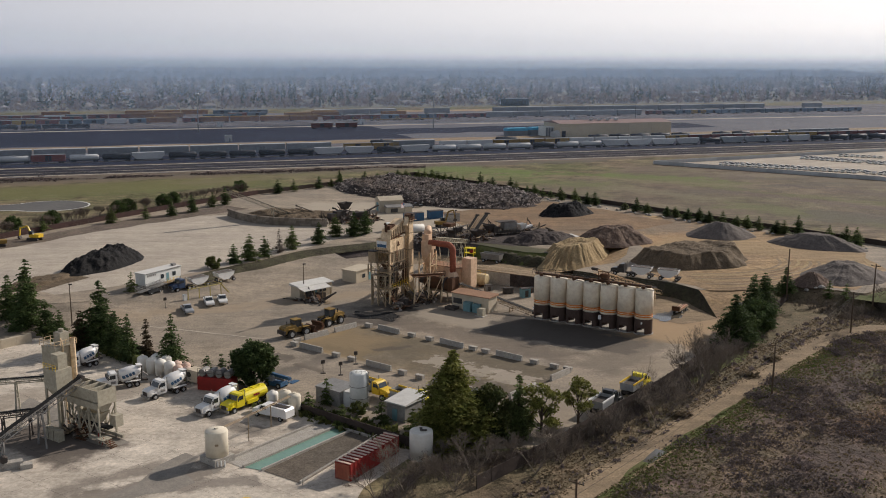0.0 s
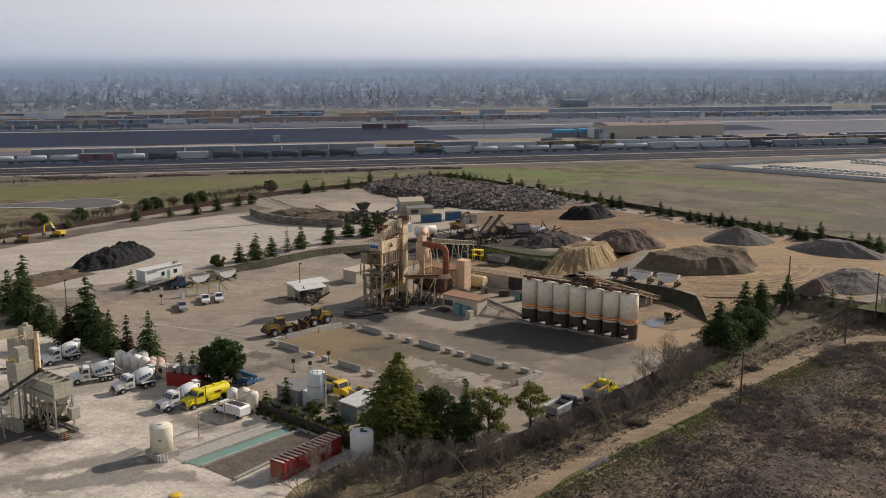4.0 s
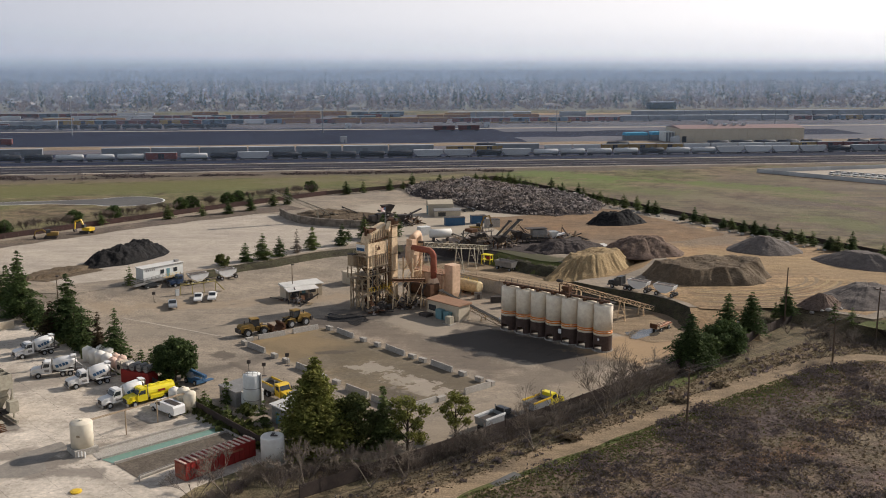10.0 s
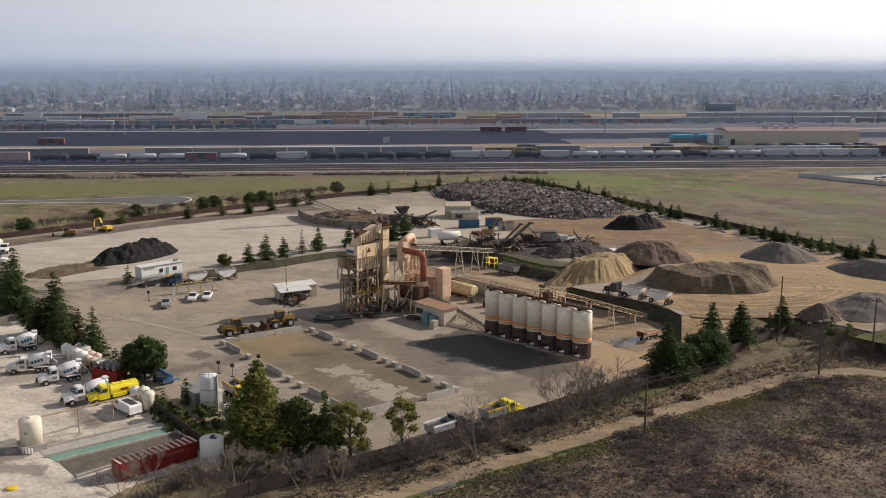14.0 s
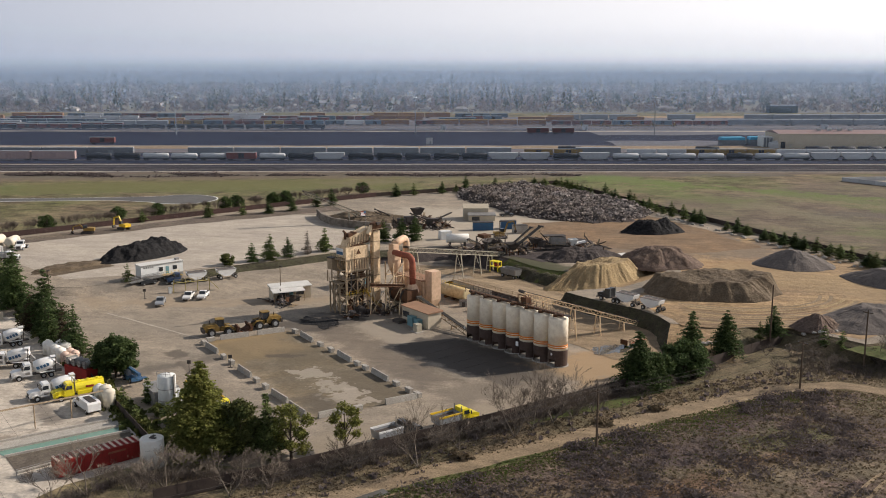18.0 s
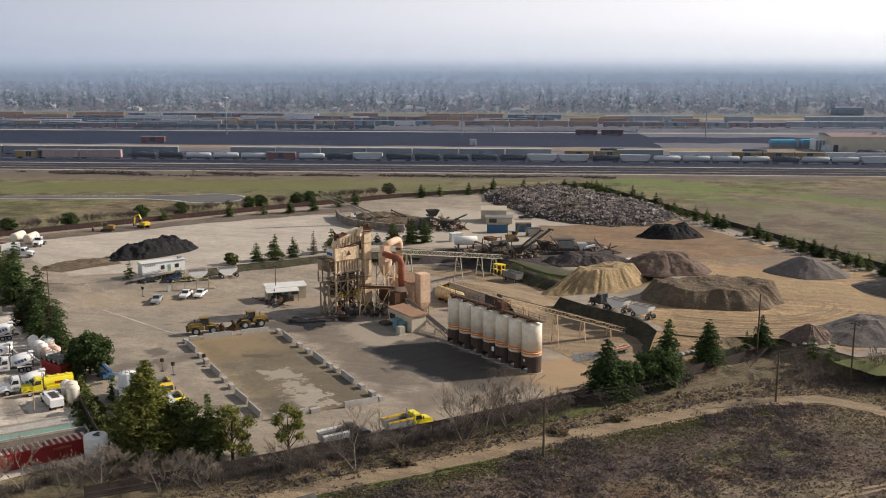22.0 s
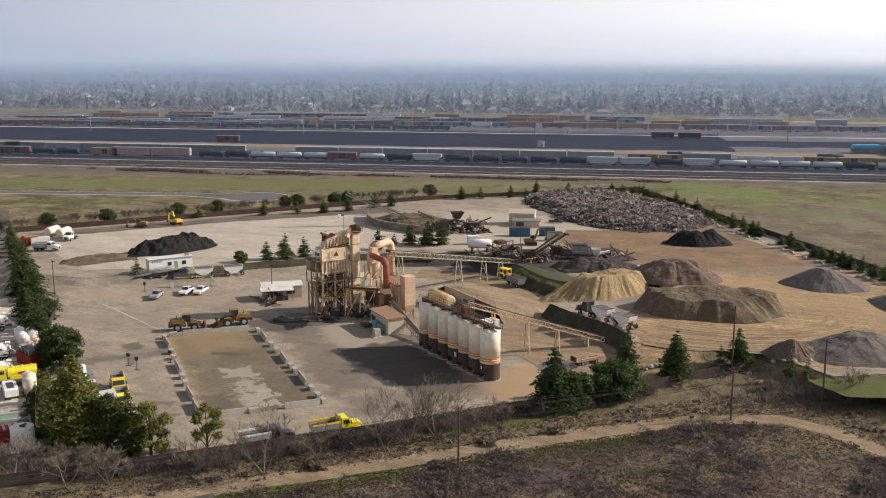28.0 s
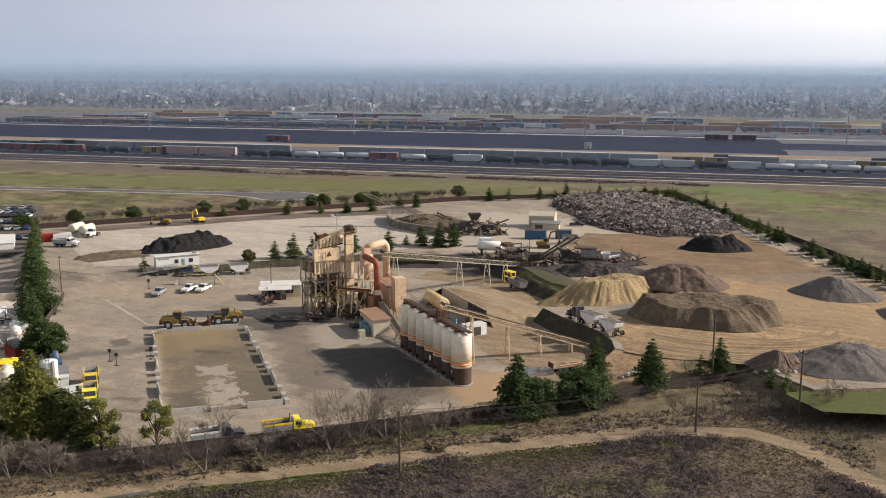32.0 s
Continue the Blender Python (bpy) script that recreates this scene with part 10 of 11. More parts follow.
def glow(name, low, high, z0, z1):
    """The far distance with its haze painted as glow: one tone at its foot, a paler one at its top, uneven from crown
    to crown.
    """
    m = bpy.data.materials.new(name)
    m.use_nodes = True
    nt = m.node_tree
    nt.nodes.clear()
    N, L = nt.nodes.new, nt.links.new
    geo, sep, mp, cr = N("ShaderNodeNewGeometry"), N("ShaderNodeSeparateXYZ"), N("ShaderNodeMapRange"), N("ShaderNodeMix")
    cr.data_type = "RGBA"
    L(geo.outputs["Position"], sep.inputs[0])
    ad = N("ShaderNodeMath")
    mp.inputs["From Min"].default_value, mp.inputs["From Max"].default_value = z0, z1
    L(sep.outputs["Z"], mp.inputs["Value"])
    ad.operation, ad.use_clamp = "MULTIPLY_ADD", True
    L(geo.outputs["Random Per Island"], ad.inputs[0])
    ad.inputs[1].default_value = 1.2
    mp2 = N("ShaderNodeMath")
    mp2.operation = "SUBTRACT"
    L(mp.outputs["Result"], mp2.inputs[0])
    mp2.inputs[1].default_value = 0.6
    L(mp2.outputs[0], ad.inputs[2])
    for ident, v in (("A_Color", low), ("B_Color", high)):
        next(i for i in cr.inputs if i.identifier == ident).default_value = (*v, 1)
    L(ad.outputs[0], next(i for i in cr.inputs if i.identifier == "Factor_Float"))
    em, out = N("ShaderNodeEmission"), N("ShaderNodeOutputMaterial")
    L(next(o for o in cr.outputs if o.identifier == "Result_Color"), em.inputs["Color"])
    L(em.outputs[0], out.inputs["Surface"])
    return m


# emission tones carry the blue-grey haze; the farther woods are painted paler
m_dist_mid = glow("haze_glow_woods", (0.082, 0.095, 0.125), (0.168, 0.182, 0.22), 0, 16)
m_dist_far = glow("haze_glow_far_woods", (0.13, 0.15, 0.195), (0.22, 0.245, 0.295), 0, 16)


def glow_sky():
    """Hazy lower sky: pale blue-grey, creamier towards the sun, greyer at the horizon."""
    m = bpy.data.materials.new("hazy_lower_sky")
    m.use_nodes = True
    nt = m.node_tree
    nt.nodes.clear()
    N, L = nt.nodes.new, nt.links.new
    geo, sep = N("ShaderNodeNewGeometry"), N("ShaderNodeSeparateXYZ")
    L(geo.outputs["Position"], sep.inputs[0])

    def mix(axis, lo, hi, a, b, smooth="SMOOTHSTEP"):
        mp, k = N("ShaderNodeMapRange"), N("ShaderNodeMix")
        mp.interpolation_type = smooth
        mp.inputs["From Min"].default_value, mp.inputs["From Max"].default_value = lo, hi
        L(sep.outputs[axis], mp.inputs["Value"])
        k.data_type = "RGBA"
        L(mp.outputs["Result"], next(i for i in k.inputs if i.identifier == "Factor_Float"))
        for ident, v in (("A_Color", a), ("B_Color", b)):
            sock = next(i for i in k.inputs if i.identifier == ident)
            if isinstance(v, tuple):
                sock.default_value = (*v, 1)
            else:
                L(v, sock)
        return next(o for o in k.outputs if o.identifier == "Result_Color")

    upper = mix("X", -3200, 3400, SKY_LEFT, SKY_RIGHT, "LINEAR")
    low = mix("X", -3200, 3400, LOW_LEFT, LOW_RIGHT, "LINEAR")
    foot = mix("X", -3200, 3400, FOOT_LEFT, FOOT_RIGHT, "LINEAR")
    low = mix("Z", 0, 52, foot, low, "LINEAR")
    col = mix("Z", 30, 78, low, upper)
    em, out = N("ShaderNodeEmission"), N("ShaderNodeOutputMaterial")
    L(col, em.inputs["Color"])
    L(em.outputs[0], out.inputs["Surface"])
    return m


SKY_LEFT, SKY_RIGHT = (0.37, 0.4, 0.475), (1.42, 1.31, 1.21)
LOW_LEFT, LOW_RIGHT = (0.33, 0.36, 0.42), (0.8, 0.79, 0.8)
FOOT_LEFT, FOOT_RIGHT = (0.17, 0.2, 0.25), (0.36, 0.375, 0.41)
m_dist_sky = glow_sky()


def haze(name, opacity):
    """Stand-in for air-borne haze: an added blue sheet that scatters a little light, thinning out upwards."""
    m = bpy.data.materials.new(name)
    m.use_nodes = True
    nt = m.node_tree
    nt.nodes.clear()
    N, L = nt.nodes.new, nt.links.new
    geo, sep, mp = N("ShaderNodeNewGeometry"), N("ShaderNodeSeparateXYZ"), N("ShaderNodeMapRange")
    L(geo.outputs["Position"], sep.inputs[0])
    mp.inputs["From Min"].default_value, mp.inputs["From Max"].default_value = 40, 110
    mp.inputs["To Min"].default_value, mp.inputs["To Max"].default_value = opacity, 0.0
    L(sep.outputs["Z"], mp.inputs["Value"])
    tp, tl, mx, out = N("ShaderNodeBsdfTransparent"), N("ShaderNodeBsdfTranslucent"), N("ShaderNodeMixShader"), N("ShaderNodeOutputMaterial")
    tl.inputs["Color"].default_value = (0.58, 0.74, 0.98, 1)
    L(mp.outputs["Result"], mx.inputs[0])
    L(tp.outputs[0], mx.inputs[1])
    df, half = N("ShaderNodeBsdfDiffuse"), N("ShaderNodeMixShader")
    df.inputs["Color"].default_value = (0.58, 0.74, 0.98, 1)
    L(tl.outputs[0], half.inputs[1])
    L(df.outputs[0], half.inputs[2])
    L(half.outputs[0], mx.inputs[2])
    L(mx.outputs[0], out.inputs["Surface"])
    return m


# upright tinted sheets added in place of haze across rail yard and suburb
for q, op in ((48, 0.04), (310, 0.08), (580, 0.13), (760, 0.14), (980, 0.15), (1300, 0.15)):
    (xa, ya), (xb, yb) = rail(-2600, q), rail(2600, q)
    single("haze", Geo().add([(xa, ya, 0.3), (xb, yb, 0.3), (xb, yb, 112), (xa, ya, 112)], [(0, 1, 2, 3)]), haze("haze_sheet_tint", op), "see-through blue sheet added as haze over the distance", "haze", kind="structure")


def far_trees(name, count, q0, q1, m, label, hmin, hmax, tall=1.0, seed=0, cards=12):
    """Many far trees as one body: each a loose cluster of leaf faces round a trunk line."""
    rs = np.random.RandomState(seed)
    u = rs.rand(count)
    q = q0 + (q1 - q0) * u ** 1.15
    sx = (rs.rand(count) - 0.5) * (1300 + 1.5 * q)
    c, n = math.cos(radians(RA)), math.sin(radians(RA))
    cx, cy = sx * c - q * n, 511 + sx * n + q * c
    h = hmin + (hmax - hmin) * rs.rand(count) ** 1.5
    w = h * (0.62 if tall < 1.1 else 0.42 / tall)
    V = np.empty((count, cards, 4, 3))
    for k in range(cards):
        f = (k + 0.6) / cards
        prof = np.sin(np.pi * min(0.98, f * 0.8 + 0.18)) if tall < 1.5 else (1.05 - f)
        px_ = cx + (rs.rand(count) - 0.5) * 1.7 * w * prof
        py_ = cy + (rs.rand(count) - 0.5) * 1.7 * w * prof
        pz_ = h * (0.12 + 0.85 * f) + (rs.rand(count) - 0.5) * 0.1 * h
        s_ = w * (0.26 + 0.3 * rs.rand(count)) * (0.5 + 0.5 * prof)
        a = rs.rand(count) * 6.28
        for i, (du, dv) in enumerate(((-1, -0.3), (0.1, -0.9), (1, 0.2), (-0.2, 0.9))):
            du, dv = du * (0.7 + 0.6 * rs.rand(count)), dv * (0.7 + 0.6 * rs.rand(count))
            V[:, k, i, 0] = px_ + np.cos(a) * du * s_
            V[:, k, i, 1] = py_ + np.sin(a) * du * s_
            V[:, k, i, 2] = np.maximum(0.1, pz_ + dv * s_ * (0.8 if tall < 1.5 else 1.3))
    me = bpy.data.meshes.new(name)
    nf = count * cards
    me.vertices.add(nf * 4)
    me.vertices.foreach_set("co", V.reshape(-1))
    me.loops.add(nf * 4)
    me.loops.foreach_set("vertex_index", np.arange(nf * 4, dtype=np.int32))
    me.polygons.add(nf)
    me.polygons.foreach_set("loop_start", np.arange(nf, dtype=np.int32) * 4)
    me.materials.append(m)
    me.update(calc_edges=True)
    return tagged(new(name, me), label, "trees", kind="stuff")


far_trees("street_trees", 7500, 602, 1900, m_fartree, "hazy leafless street trees of the suburb", 4, 9.5, seed=1, cards=15)
far_trees("evergreen_street_trees", 2100, 590, 1900, m_farever, "hazy evergreens scattered through the suburb", 8, 16, 1.3, seed=2)
far_trees("suburb_conifers", 900, 600, 1900, m_farever, "hazy tall conifers rising above the suburb", 14, 27, 2.4, seed=3, cards=16)
far_trees("yard_hedge", 500, 585, 620, m_fartree, "low scrub line behind the rail yard", 3, 6, seed=4)
far_trees("backdrop_woods", 7500, 1800, 2900, m_dist_mid, "distant woods of the far suburb, glowing in blue-grey haze tones", 7, 16, seed=5, cards=8)["kind"] = "structure"
far_trees("backdrop_far_woods", 6000, 2700, 3800, m_dist_far, "woods towards the horizon, glowing in paler haze tones", 8, 18, seed=6, cards=7)["kind"] = "structure"
g = Geo()
for k in range(49):
    a = radians(RA + 10 + 160 * k / 48)
    for z in (-1.0, 470.0):
        g.v.append((4450 * math.cos(a), 4450 * math.sin(a), z))
g.f = [(2 * k, 2 * k + 2, 2 * k + 3, 2 * k + 1) for k in range(48)]
single("backdrop", g, m_dist_sky, "pale hazy lower sky", "backdrop", kind="structure")
h_proto = thing("suburban_house", at(0, -900), "pale suburban house with a hipped roof", "house", "houses beyond the rail yard")
part("wall", Geo().box((0, 0, 1.5), (15, 10, 3.0)), m_farwall, h_proto)
part("roof", Geo().add([(-8, -5.5, 3.0), (8, -5.5, 3.0), (8, 5.5, 3.0), (-8, 5.5, 3.0), (-4, 0, 5.6), (4, 0, 5.6)], [(0, 1, 5, 4), (2, 3, 4, 5), (3, 0, 4), (1, 2, 5)]), m_farroof, h_proto)
r = random.Random(11)
n = 0
while n < 330:
    q = 612 + 1300 * r.random() ** 1.5
    sx = (r.random() - 0.5) * (1200 + 1.3 * q)
    x, y = rail(sx, q)
    m = at(x, y, RA + r.choice((0, 90, 180, 270)) + r.uniform(-8, 8), 0.1)
    if n:
        copy_thing(h_proto, m)
    else:
        h_proto.matrix_basis = m
    n += 1
x, y = rail(318, 590)
mall = thing("white_roof_hall", at(x, y, RA), "dark hall with white roof lights", "hall")
part("wall", Geo().box((0, 0, 4), (30, 16, 8)), m_farever, mall)
for k in range(7):
    part("roof_light", Geo().box((-12 + k * 4.0, -3, 8.5), (2.6, 4, 1.2)), m_tankwhite, mall)


# ---- power poles and wires ----
POLES = [(1.1, 100.1, 9.3), (47.3, 150.3, 9.4), (80.4, 186.1, 8.9), (93.6, 201.4, 11.4)]
for x, y, h in POLES + [(78.4, 216.9, 11.9)]:
    p = thing("power_pole", at(x, y, 48), "dark weathered wooden power pole", "power pole", "power poles")
    part("pole", Geo().rod((0, 0, -0.2), (0, 0, h), 0.19, 0.12, 8), m_woodpole, p)
    if (x, y) != (78.4, 216.9):
        part("crossarm", Geo().box((0, 0, h - 0.5), (0.12, 2.0, 0.14)), m_woodpole, p)
        for o in (-0.9, -0.4, 0.9):
            part("insulator", Geo().rod((0, o, h - 0.44), (0, o, h - 0.22), 0.06), m_steel, p)
for off, dz in ((-0.9, -0.2), (-0.4, -0.2), (0.9, -0.2), (0.0, -2.0)):
    w = thing("power_line", at(0, 0), "thin sagging power line between the poles", "wire", "power lines")
    for (x0, y0, h0), (x1, y1, h1) in zip(POLES, POLES[1:]):
        d = Vector((x1 - x0, y1 - y0)).normalized()
        nrm = Vector((-d.y, d.x)) * off
        pts = []
        for k in range(15):
            f = k / 14
            pts.append((x0 + (x1 - x0) * f + nrm.x, y0 + (y1 - y0) * f + nrm.y, h0 + (h1 - h0) * f + dz - 0.9 * 4 * f * (1 - f)))
        part("span", Geo().tube(pts, 0.022, 4), m_darksteel, w)

# ---- leafless trees and scrub between fence and track ----
BARE = [bare_meshes(h, 70 + k, st, dp, sp, wd) for k, (h, st, sp, dp, wd) in enumerate(((11.0, 3, 0.6, 6, 1.15), (7.4, 3, 0.66, 6, 1.2), (5.6, 4, 0.7, 5, 1.15), (2.8, 7, 0.85, 4, 1.2)))]
bare_proto = []
for k, lb in enumerate(("tall leafless pale grey tree by the fence", "leafless many-stemmed pale tree by the fence", "small leafless grey tree in the scrub", "low leafless grey bush in the scrub")):
    bare_proto.append(bare_tree("bare_tree" if k < 3 else "bare_shrub", at(0, -900), BARE[k], lb, "leafless trees and shrubs by the track"))
SPOTS = [(0, 36.9, 155.6), (0, 39.6, 159.3), (0, 34.6, 151.6), (1, 42.5, 162.0), (2, 27.4, 144.6),  (0, 22.9, 137.2), (2, 14.0, 134.0),
         (1, 0.8, 122.2), (2, 5.2, 125.6), (1, -8.2, 121.6), (1, -17.7, 117.6), (2, -21.4, 115.4), (2, -11.0, 117.6), (2, 45.6, 165.2),
         (2, 78.6, 187.6), (2, 84.2, 190.6), (3, 81.0, 205.8), (3, 76.4, 205.0), (2, 98.6, 206.0), (3, 97.0, 201.8), (3, 100.2, 204.2), (3, 85.0, 204.0), (3, 89.0, 201.0)]
used = set()
r = random.Random(21)
for k, x, y in SPOTS + [(3, r.uniform(-20, 62), 0) for _ in range(26)]:
    if y == 0:
        f = r.random()
        x = -20 + 86 * f
        y = float(np.interp(x, [-20, -15, 6, 29, 64, 70], [112, 130, 131.5, 155, 194, 202])) - r.uniform(0.8, 6.0)
    m = at(x, y, r.uniform(0, 360)) @ Matrix.Diagonal((1, 1, r.uniform(0.8, 1.15), 1))
    if k in used:
        copy_thing(bare_proto[k], at(x, y, r.uniform(0, 360)))
    else:
        used.add(k)
        bare_proto[k].matrix_basis = at(x, y, r.uniform(0, 360))

# brushwood mats along the ditch, weeds over the field
def tufts(name, count, place, m, label, size=(0.25, 0.6), blades=3, seed=0, lean=0.5, category="weeds"):
    """Many small upright blades as one body; place(u, v) gives the spot of each."""
    rs = random.Random(seed)
    g = Geo()
    for _ in range(count):
        x, y = place(rs)
        s = rs.uniform(*size)
        for _ in range(blades):
            a = rs.uniform(0, 6.28)
            w = s * rs.uniform(0.35, 0.7)
            ox, oy = rs.uniform(-s, s) * 0.6, rs.uniform(-s, s) * 0.6
            dx, dy = math.cos(a) * w, math.sin(a) * w
            lx, ly = rs.uniform(-lean, lean) * s, rs.uniform(-lean, lean) * s
            g.add([(x + ox - dx, y + oy - dy, 0.0), (x + ox + dx, y + oy + dy, 0.0), (x + ox + dx * 0.5 + lx, y + oy + dy * 0.5 + ly, s * rs.uniform(0.5, 1.0)), (x + ox - dx * 0.6 + lx, y + oy - dy * 0.6 + ly, s * rs.uniform(0.6, 1.0))], [(0, 1, 2, 3)])
    return single(name, g, m, label, category, kind="stuff")


def in_field(rs):
    while True:
        f = rs.random() ** 0.8
        x = -5 + 165 * f
        edge = np.interp(x, [p[0] for p in ROAD], [p[1] for p in ROAD]) - 2.5
        y = edge - 75 * rs.random() ** 1.3
        if noise.noise((x * 0.06, y * 0.06, 3.0)) + 0.5 * noise.noise((x * 0.2, y * 0.2, 8.0)) > rs.uniform(-1.3, 0.3):
            return x, y


def on_verge(rs):
    f = rs.random()
    x = -24 + 130 * f
    edge = np.interp(x, [p[0] for p in ROAD], [p[1] for p in ROAD])
    return x + rs.uniform(-1, 1), edge + 2.4 + 9.0 * rs.random()


def by_track(rs):
    f = rs.random()
    x = -10 + 90 * f
    return x, np.interp(x, [p[0] for p in ROAD], [p[1] for p in ROAD]) - 2.4 - 4.5 * abs(rs.gauss(0, 1))


tufts("field_weeds", 30000, in_field, m_weeds, "dry brown weeds all over the field", (0.1, 0.3), 3, 1)
g = Geo()
rs = random.Random(2)
for _ in range(2300):                                    # low mauve-grey brush mounds
    x, y = in_field(rs)
    while noise.noise((x * 0.07, y * 0.07, 21.0)) + 0.4 * noise.noise((x * 0.3, y * 0.3, 2.0)) < 0.0:
        x, y = in_field(rs)
    w = rs.uniform(0.35, 1.25)
    for _ in range(int(30 * w)):
        dx, dy = rs.gauss(0, w), rs.gauss(0, w * 0.8)
        zz = 0.55 * math.exp(-(dx * dx + dy * dy) / (2 * w * w)) * min(1.2, w)
        leaf_card(g, Vector((x + dx, y + dy, max(0.08, 1.25 * zz * rs.uniform(0.5, 1.1)))), 0.2, rs, 0.9)
single("field_brush", g, m_shrub, "low mauve-grey brushwood mounds in the field", "weeds", kind="stuff")


def green_spots(rs):
    while True:
        x, y = in_field(rs)
        if noise.noise((x * 0.05, y * 0.05, 17.0)) > 0.12:
            return x, y


tufts("field_grass", 5000, green_spots, m_grasstuft, "fresh green weeds scattered over the field", (0.08, 0.22), 3, 12)
def brush(name, count, place, m, label, tall=(0.6, 1.7), seed=0, stems=22):
    """A thicket of thin leaning stems that branch once, as one body."""
    rs = random.Random(seed)
    g = Geo()
    for _ in range(count):
        x, y = place(rs)
        h = rs.uniform(*tall)
        for _ in range(stems):
            a, ln = rs.uniform(0, 6.28), h * rs.uniform(0.5, 1.1)
            d = Vector((math.cos(a) * rs.uniform(0.1, 0.9), math.sin(a) * rs.uniform(0.1, 0.9), 1)).normalized()
            p = Vector((x + rs.gauss(0, 0.3 * h), y + rs.gauss(0, 0.3 * h), 0.0))
            w = Vector((-math.sin(a), math.cos(a), 0)) * rs.uniform(0.012, 0.03)
            q = p + d * ln
            g.add([p - w, p + w, q], [(0, 1, 2)])
            for _ in range(3):
                e = p.lerp(q, rs.uniform(0.3, 0.9))
                u = (d + Vector((rs.uniform(-1, 1), rs.uniform(-1, 1), rs.uniform(-0.2, 0.6)))).normalized() * ln * rs.uniform(0.25, 0.5)
                g.add([e - w * 0.8, e + w * 0.8, e + u], [(0, 1, 2)])
    return single(name, g, m, label, "brushwood", kind="stuff")


def under_fence(rs):
    f = rs.random()
    x = -22 + 88 * f
    y = float(np.interp(x, [-22, -15, 6, 29, 64, 70], [114, 126, 131, 154.4, 193.4, 201]))
    return x + rs.uniform(-0.5, 0.5), y - 0.6 - abs(rs.gauss(0, 2.2))


def dark_corner(rs):
    return 82 + 24 * rs.random() + rs.gauss(0, 1), 196 + 10 * rs.random() + rs.gauss(0, 1.5)


brush("fence_brush", 650, under_fence, m_darkscrub, "dark leafless brushwood at the foot of the fence", (0.5, 1.9), 51)
brush("fence_bramble", 420, under_fence, m_shrub, "grey-brown brambles along the fence", (0.5, 1.5), 52)
brush("corner_brush", 420, dark_corner, m_darkscrub, "dark brushwood in the hollow by the corner of the fence", (0.4, 1.2), 53)
def by_red_fence(rs):
    f = rs.random()
    x, y = (-66 - 31 * f * 3, 406 - 40 * f * 3) if f < 0.333 else (-97 - 70 * (f - 0.333) * 1.5, 366 - 98 * (f - 0.333) * 1.5)
    return x + rs.gauss(0, 1.2) - 1.5, y + rs.gauss(0, 1.2) + 1.5


brush("red_fence_brush", 260, by_red_fence, m_shrub, "grey-brown leafless shrubs along the red fence", (0.8, 3.0), 54)


tufts("verge_weeds", 9000, on_verge, m_weeds, "tangled dry weeds along the ditch", (0.08, 0.26), 3, 3)
tufts("verge_brush", 260, on_verge, m_shrub, "grey brushwood along the ditch", (0.3, 0.7), 4, 4)
tufts("track_grass", 8000, by_track, m_grasstuft, "green weeds edging the track", (0.08, 0.25), 3, 5)
for k in range(3):
    x, y = ((28.6, 141.6), (47.5, 160.5), (56.0, 169.2), (64.5, 178.0), (35.2, 149.4), (52.6, 166.4), (24.0, 137.4))[k]
    g = Geo()
    rs = random.Random(90 + k)
    for _ in range(40):
        leaf_card(g, Vector((x + rs.gauss(0, 0.8), y + rs.gauss(0, 0.6), rs.uniform(0.1, 0.7))), 0.5, rs, 0.8)
    single("brush_mound", g, m_weeds, "small dark pile of cut brush", "brush pile", "brush piles by the track")
# wheel ruts in the field
for o in (-0.9, 0.9):
    patch("wheel_rut", ribbon([(73 + o, 104), (76 + o, 122), (81 + o, 138), (88 + o, 150), (98 + o, 158), (112 + o, 160)], 0.55), 0.06, m_road_dirt, "faint wheel rut in the dry field", 1.2, 0.25, "track")

# ---- young conifers along the back fence ----
YOUNG = [conifer_meshes(h, w, 120 + k, 1.1) for k, (h, w) in enumerate(((8.8, 2.8), (7.2, 2.5), (9.6, 2.9), (6.2, 2.2)))]
yp = [tree("young_conifer", at(0, -900), YOUNG[k], m_redwood if k % 2 else m_needles, "young conifer in the row along the back fence", group="conifers along the back fence") for k in range(4)]
seen_k = set()
r = random.Random(31)
for (x0, y0), (x1, y1), stp in (((134, 271), (2, 462), 4.8), ((0, 460), (-62, 405), 6.5)):
    n = int(math.hypot(x1 - x0, y1 - y0) / stp)
    for i in range(n):
        if r.random() < 0.15:
            continue
        f = (i + r.uniform(-0.25, 0.25)) / n
        k = r.randrange(4)
        m = at(x0 + (x1 - x0) * f, y0 + (y1 - y0) * f, r.uniform(0, 360)) @ Matrix.Diagonal((1, 1, r.uniform(0.6, 1.05), 1))
        if k in seen_k:
            copy_thing(yp[k], m)
        else:
            seen_k.add(k)
            yp[k].matrix_basis = m
for x, y, k in ((-92, 352, 0), (-86, 360, 2), (-80, 372, 1), (-76, 378, 2), (-110, 338, 1), (-128, 322, 3), (-100, 346, 3)):
    copy_thing(yp[k], at(x, y, x * 7))
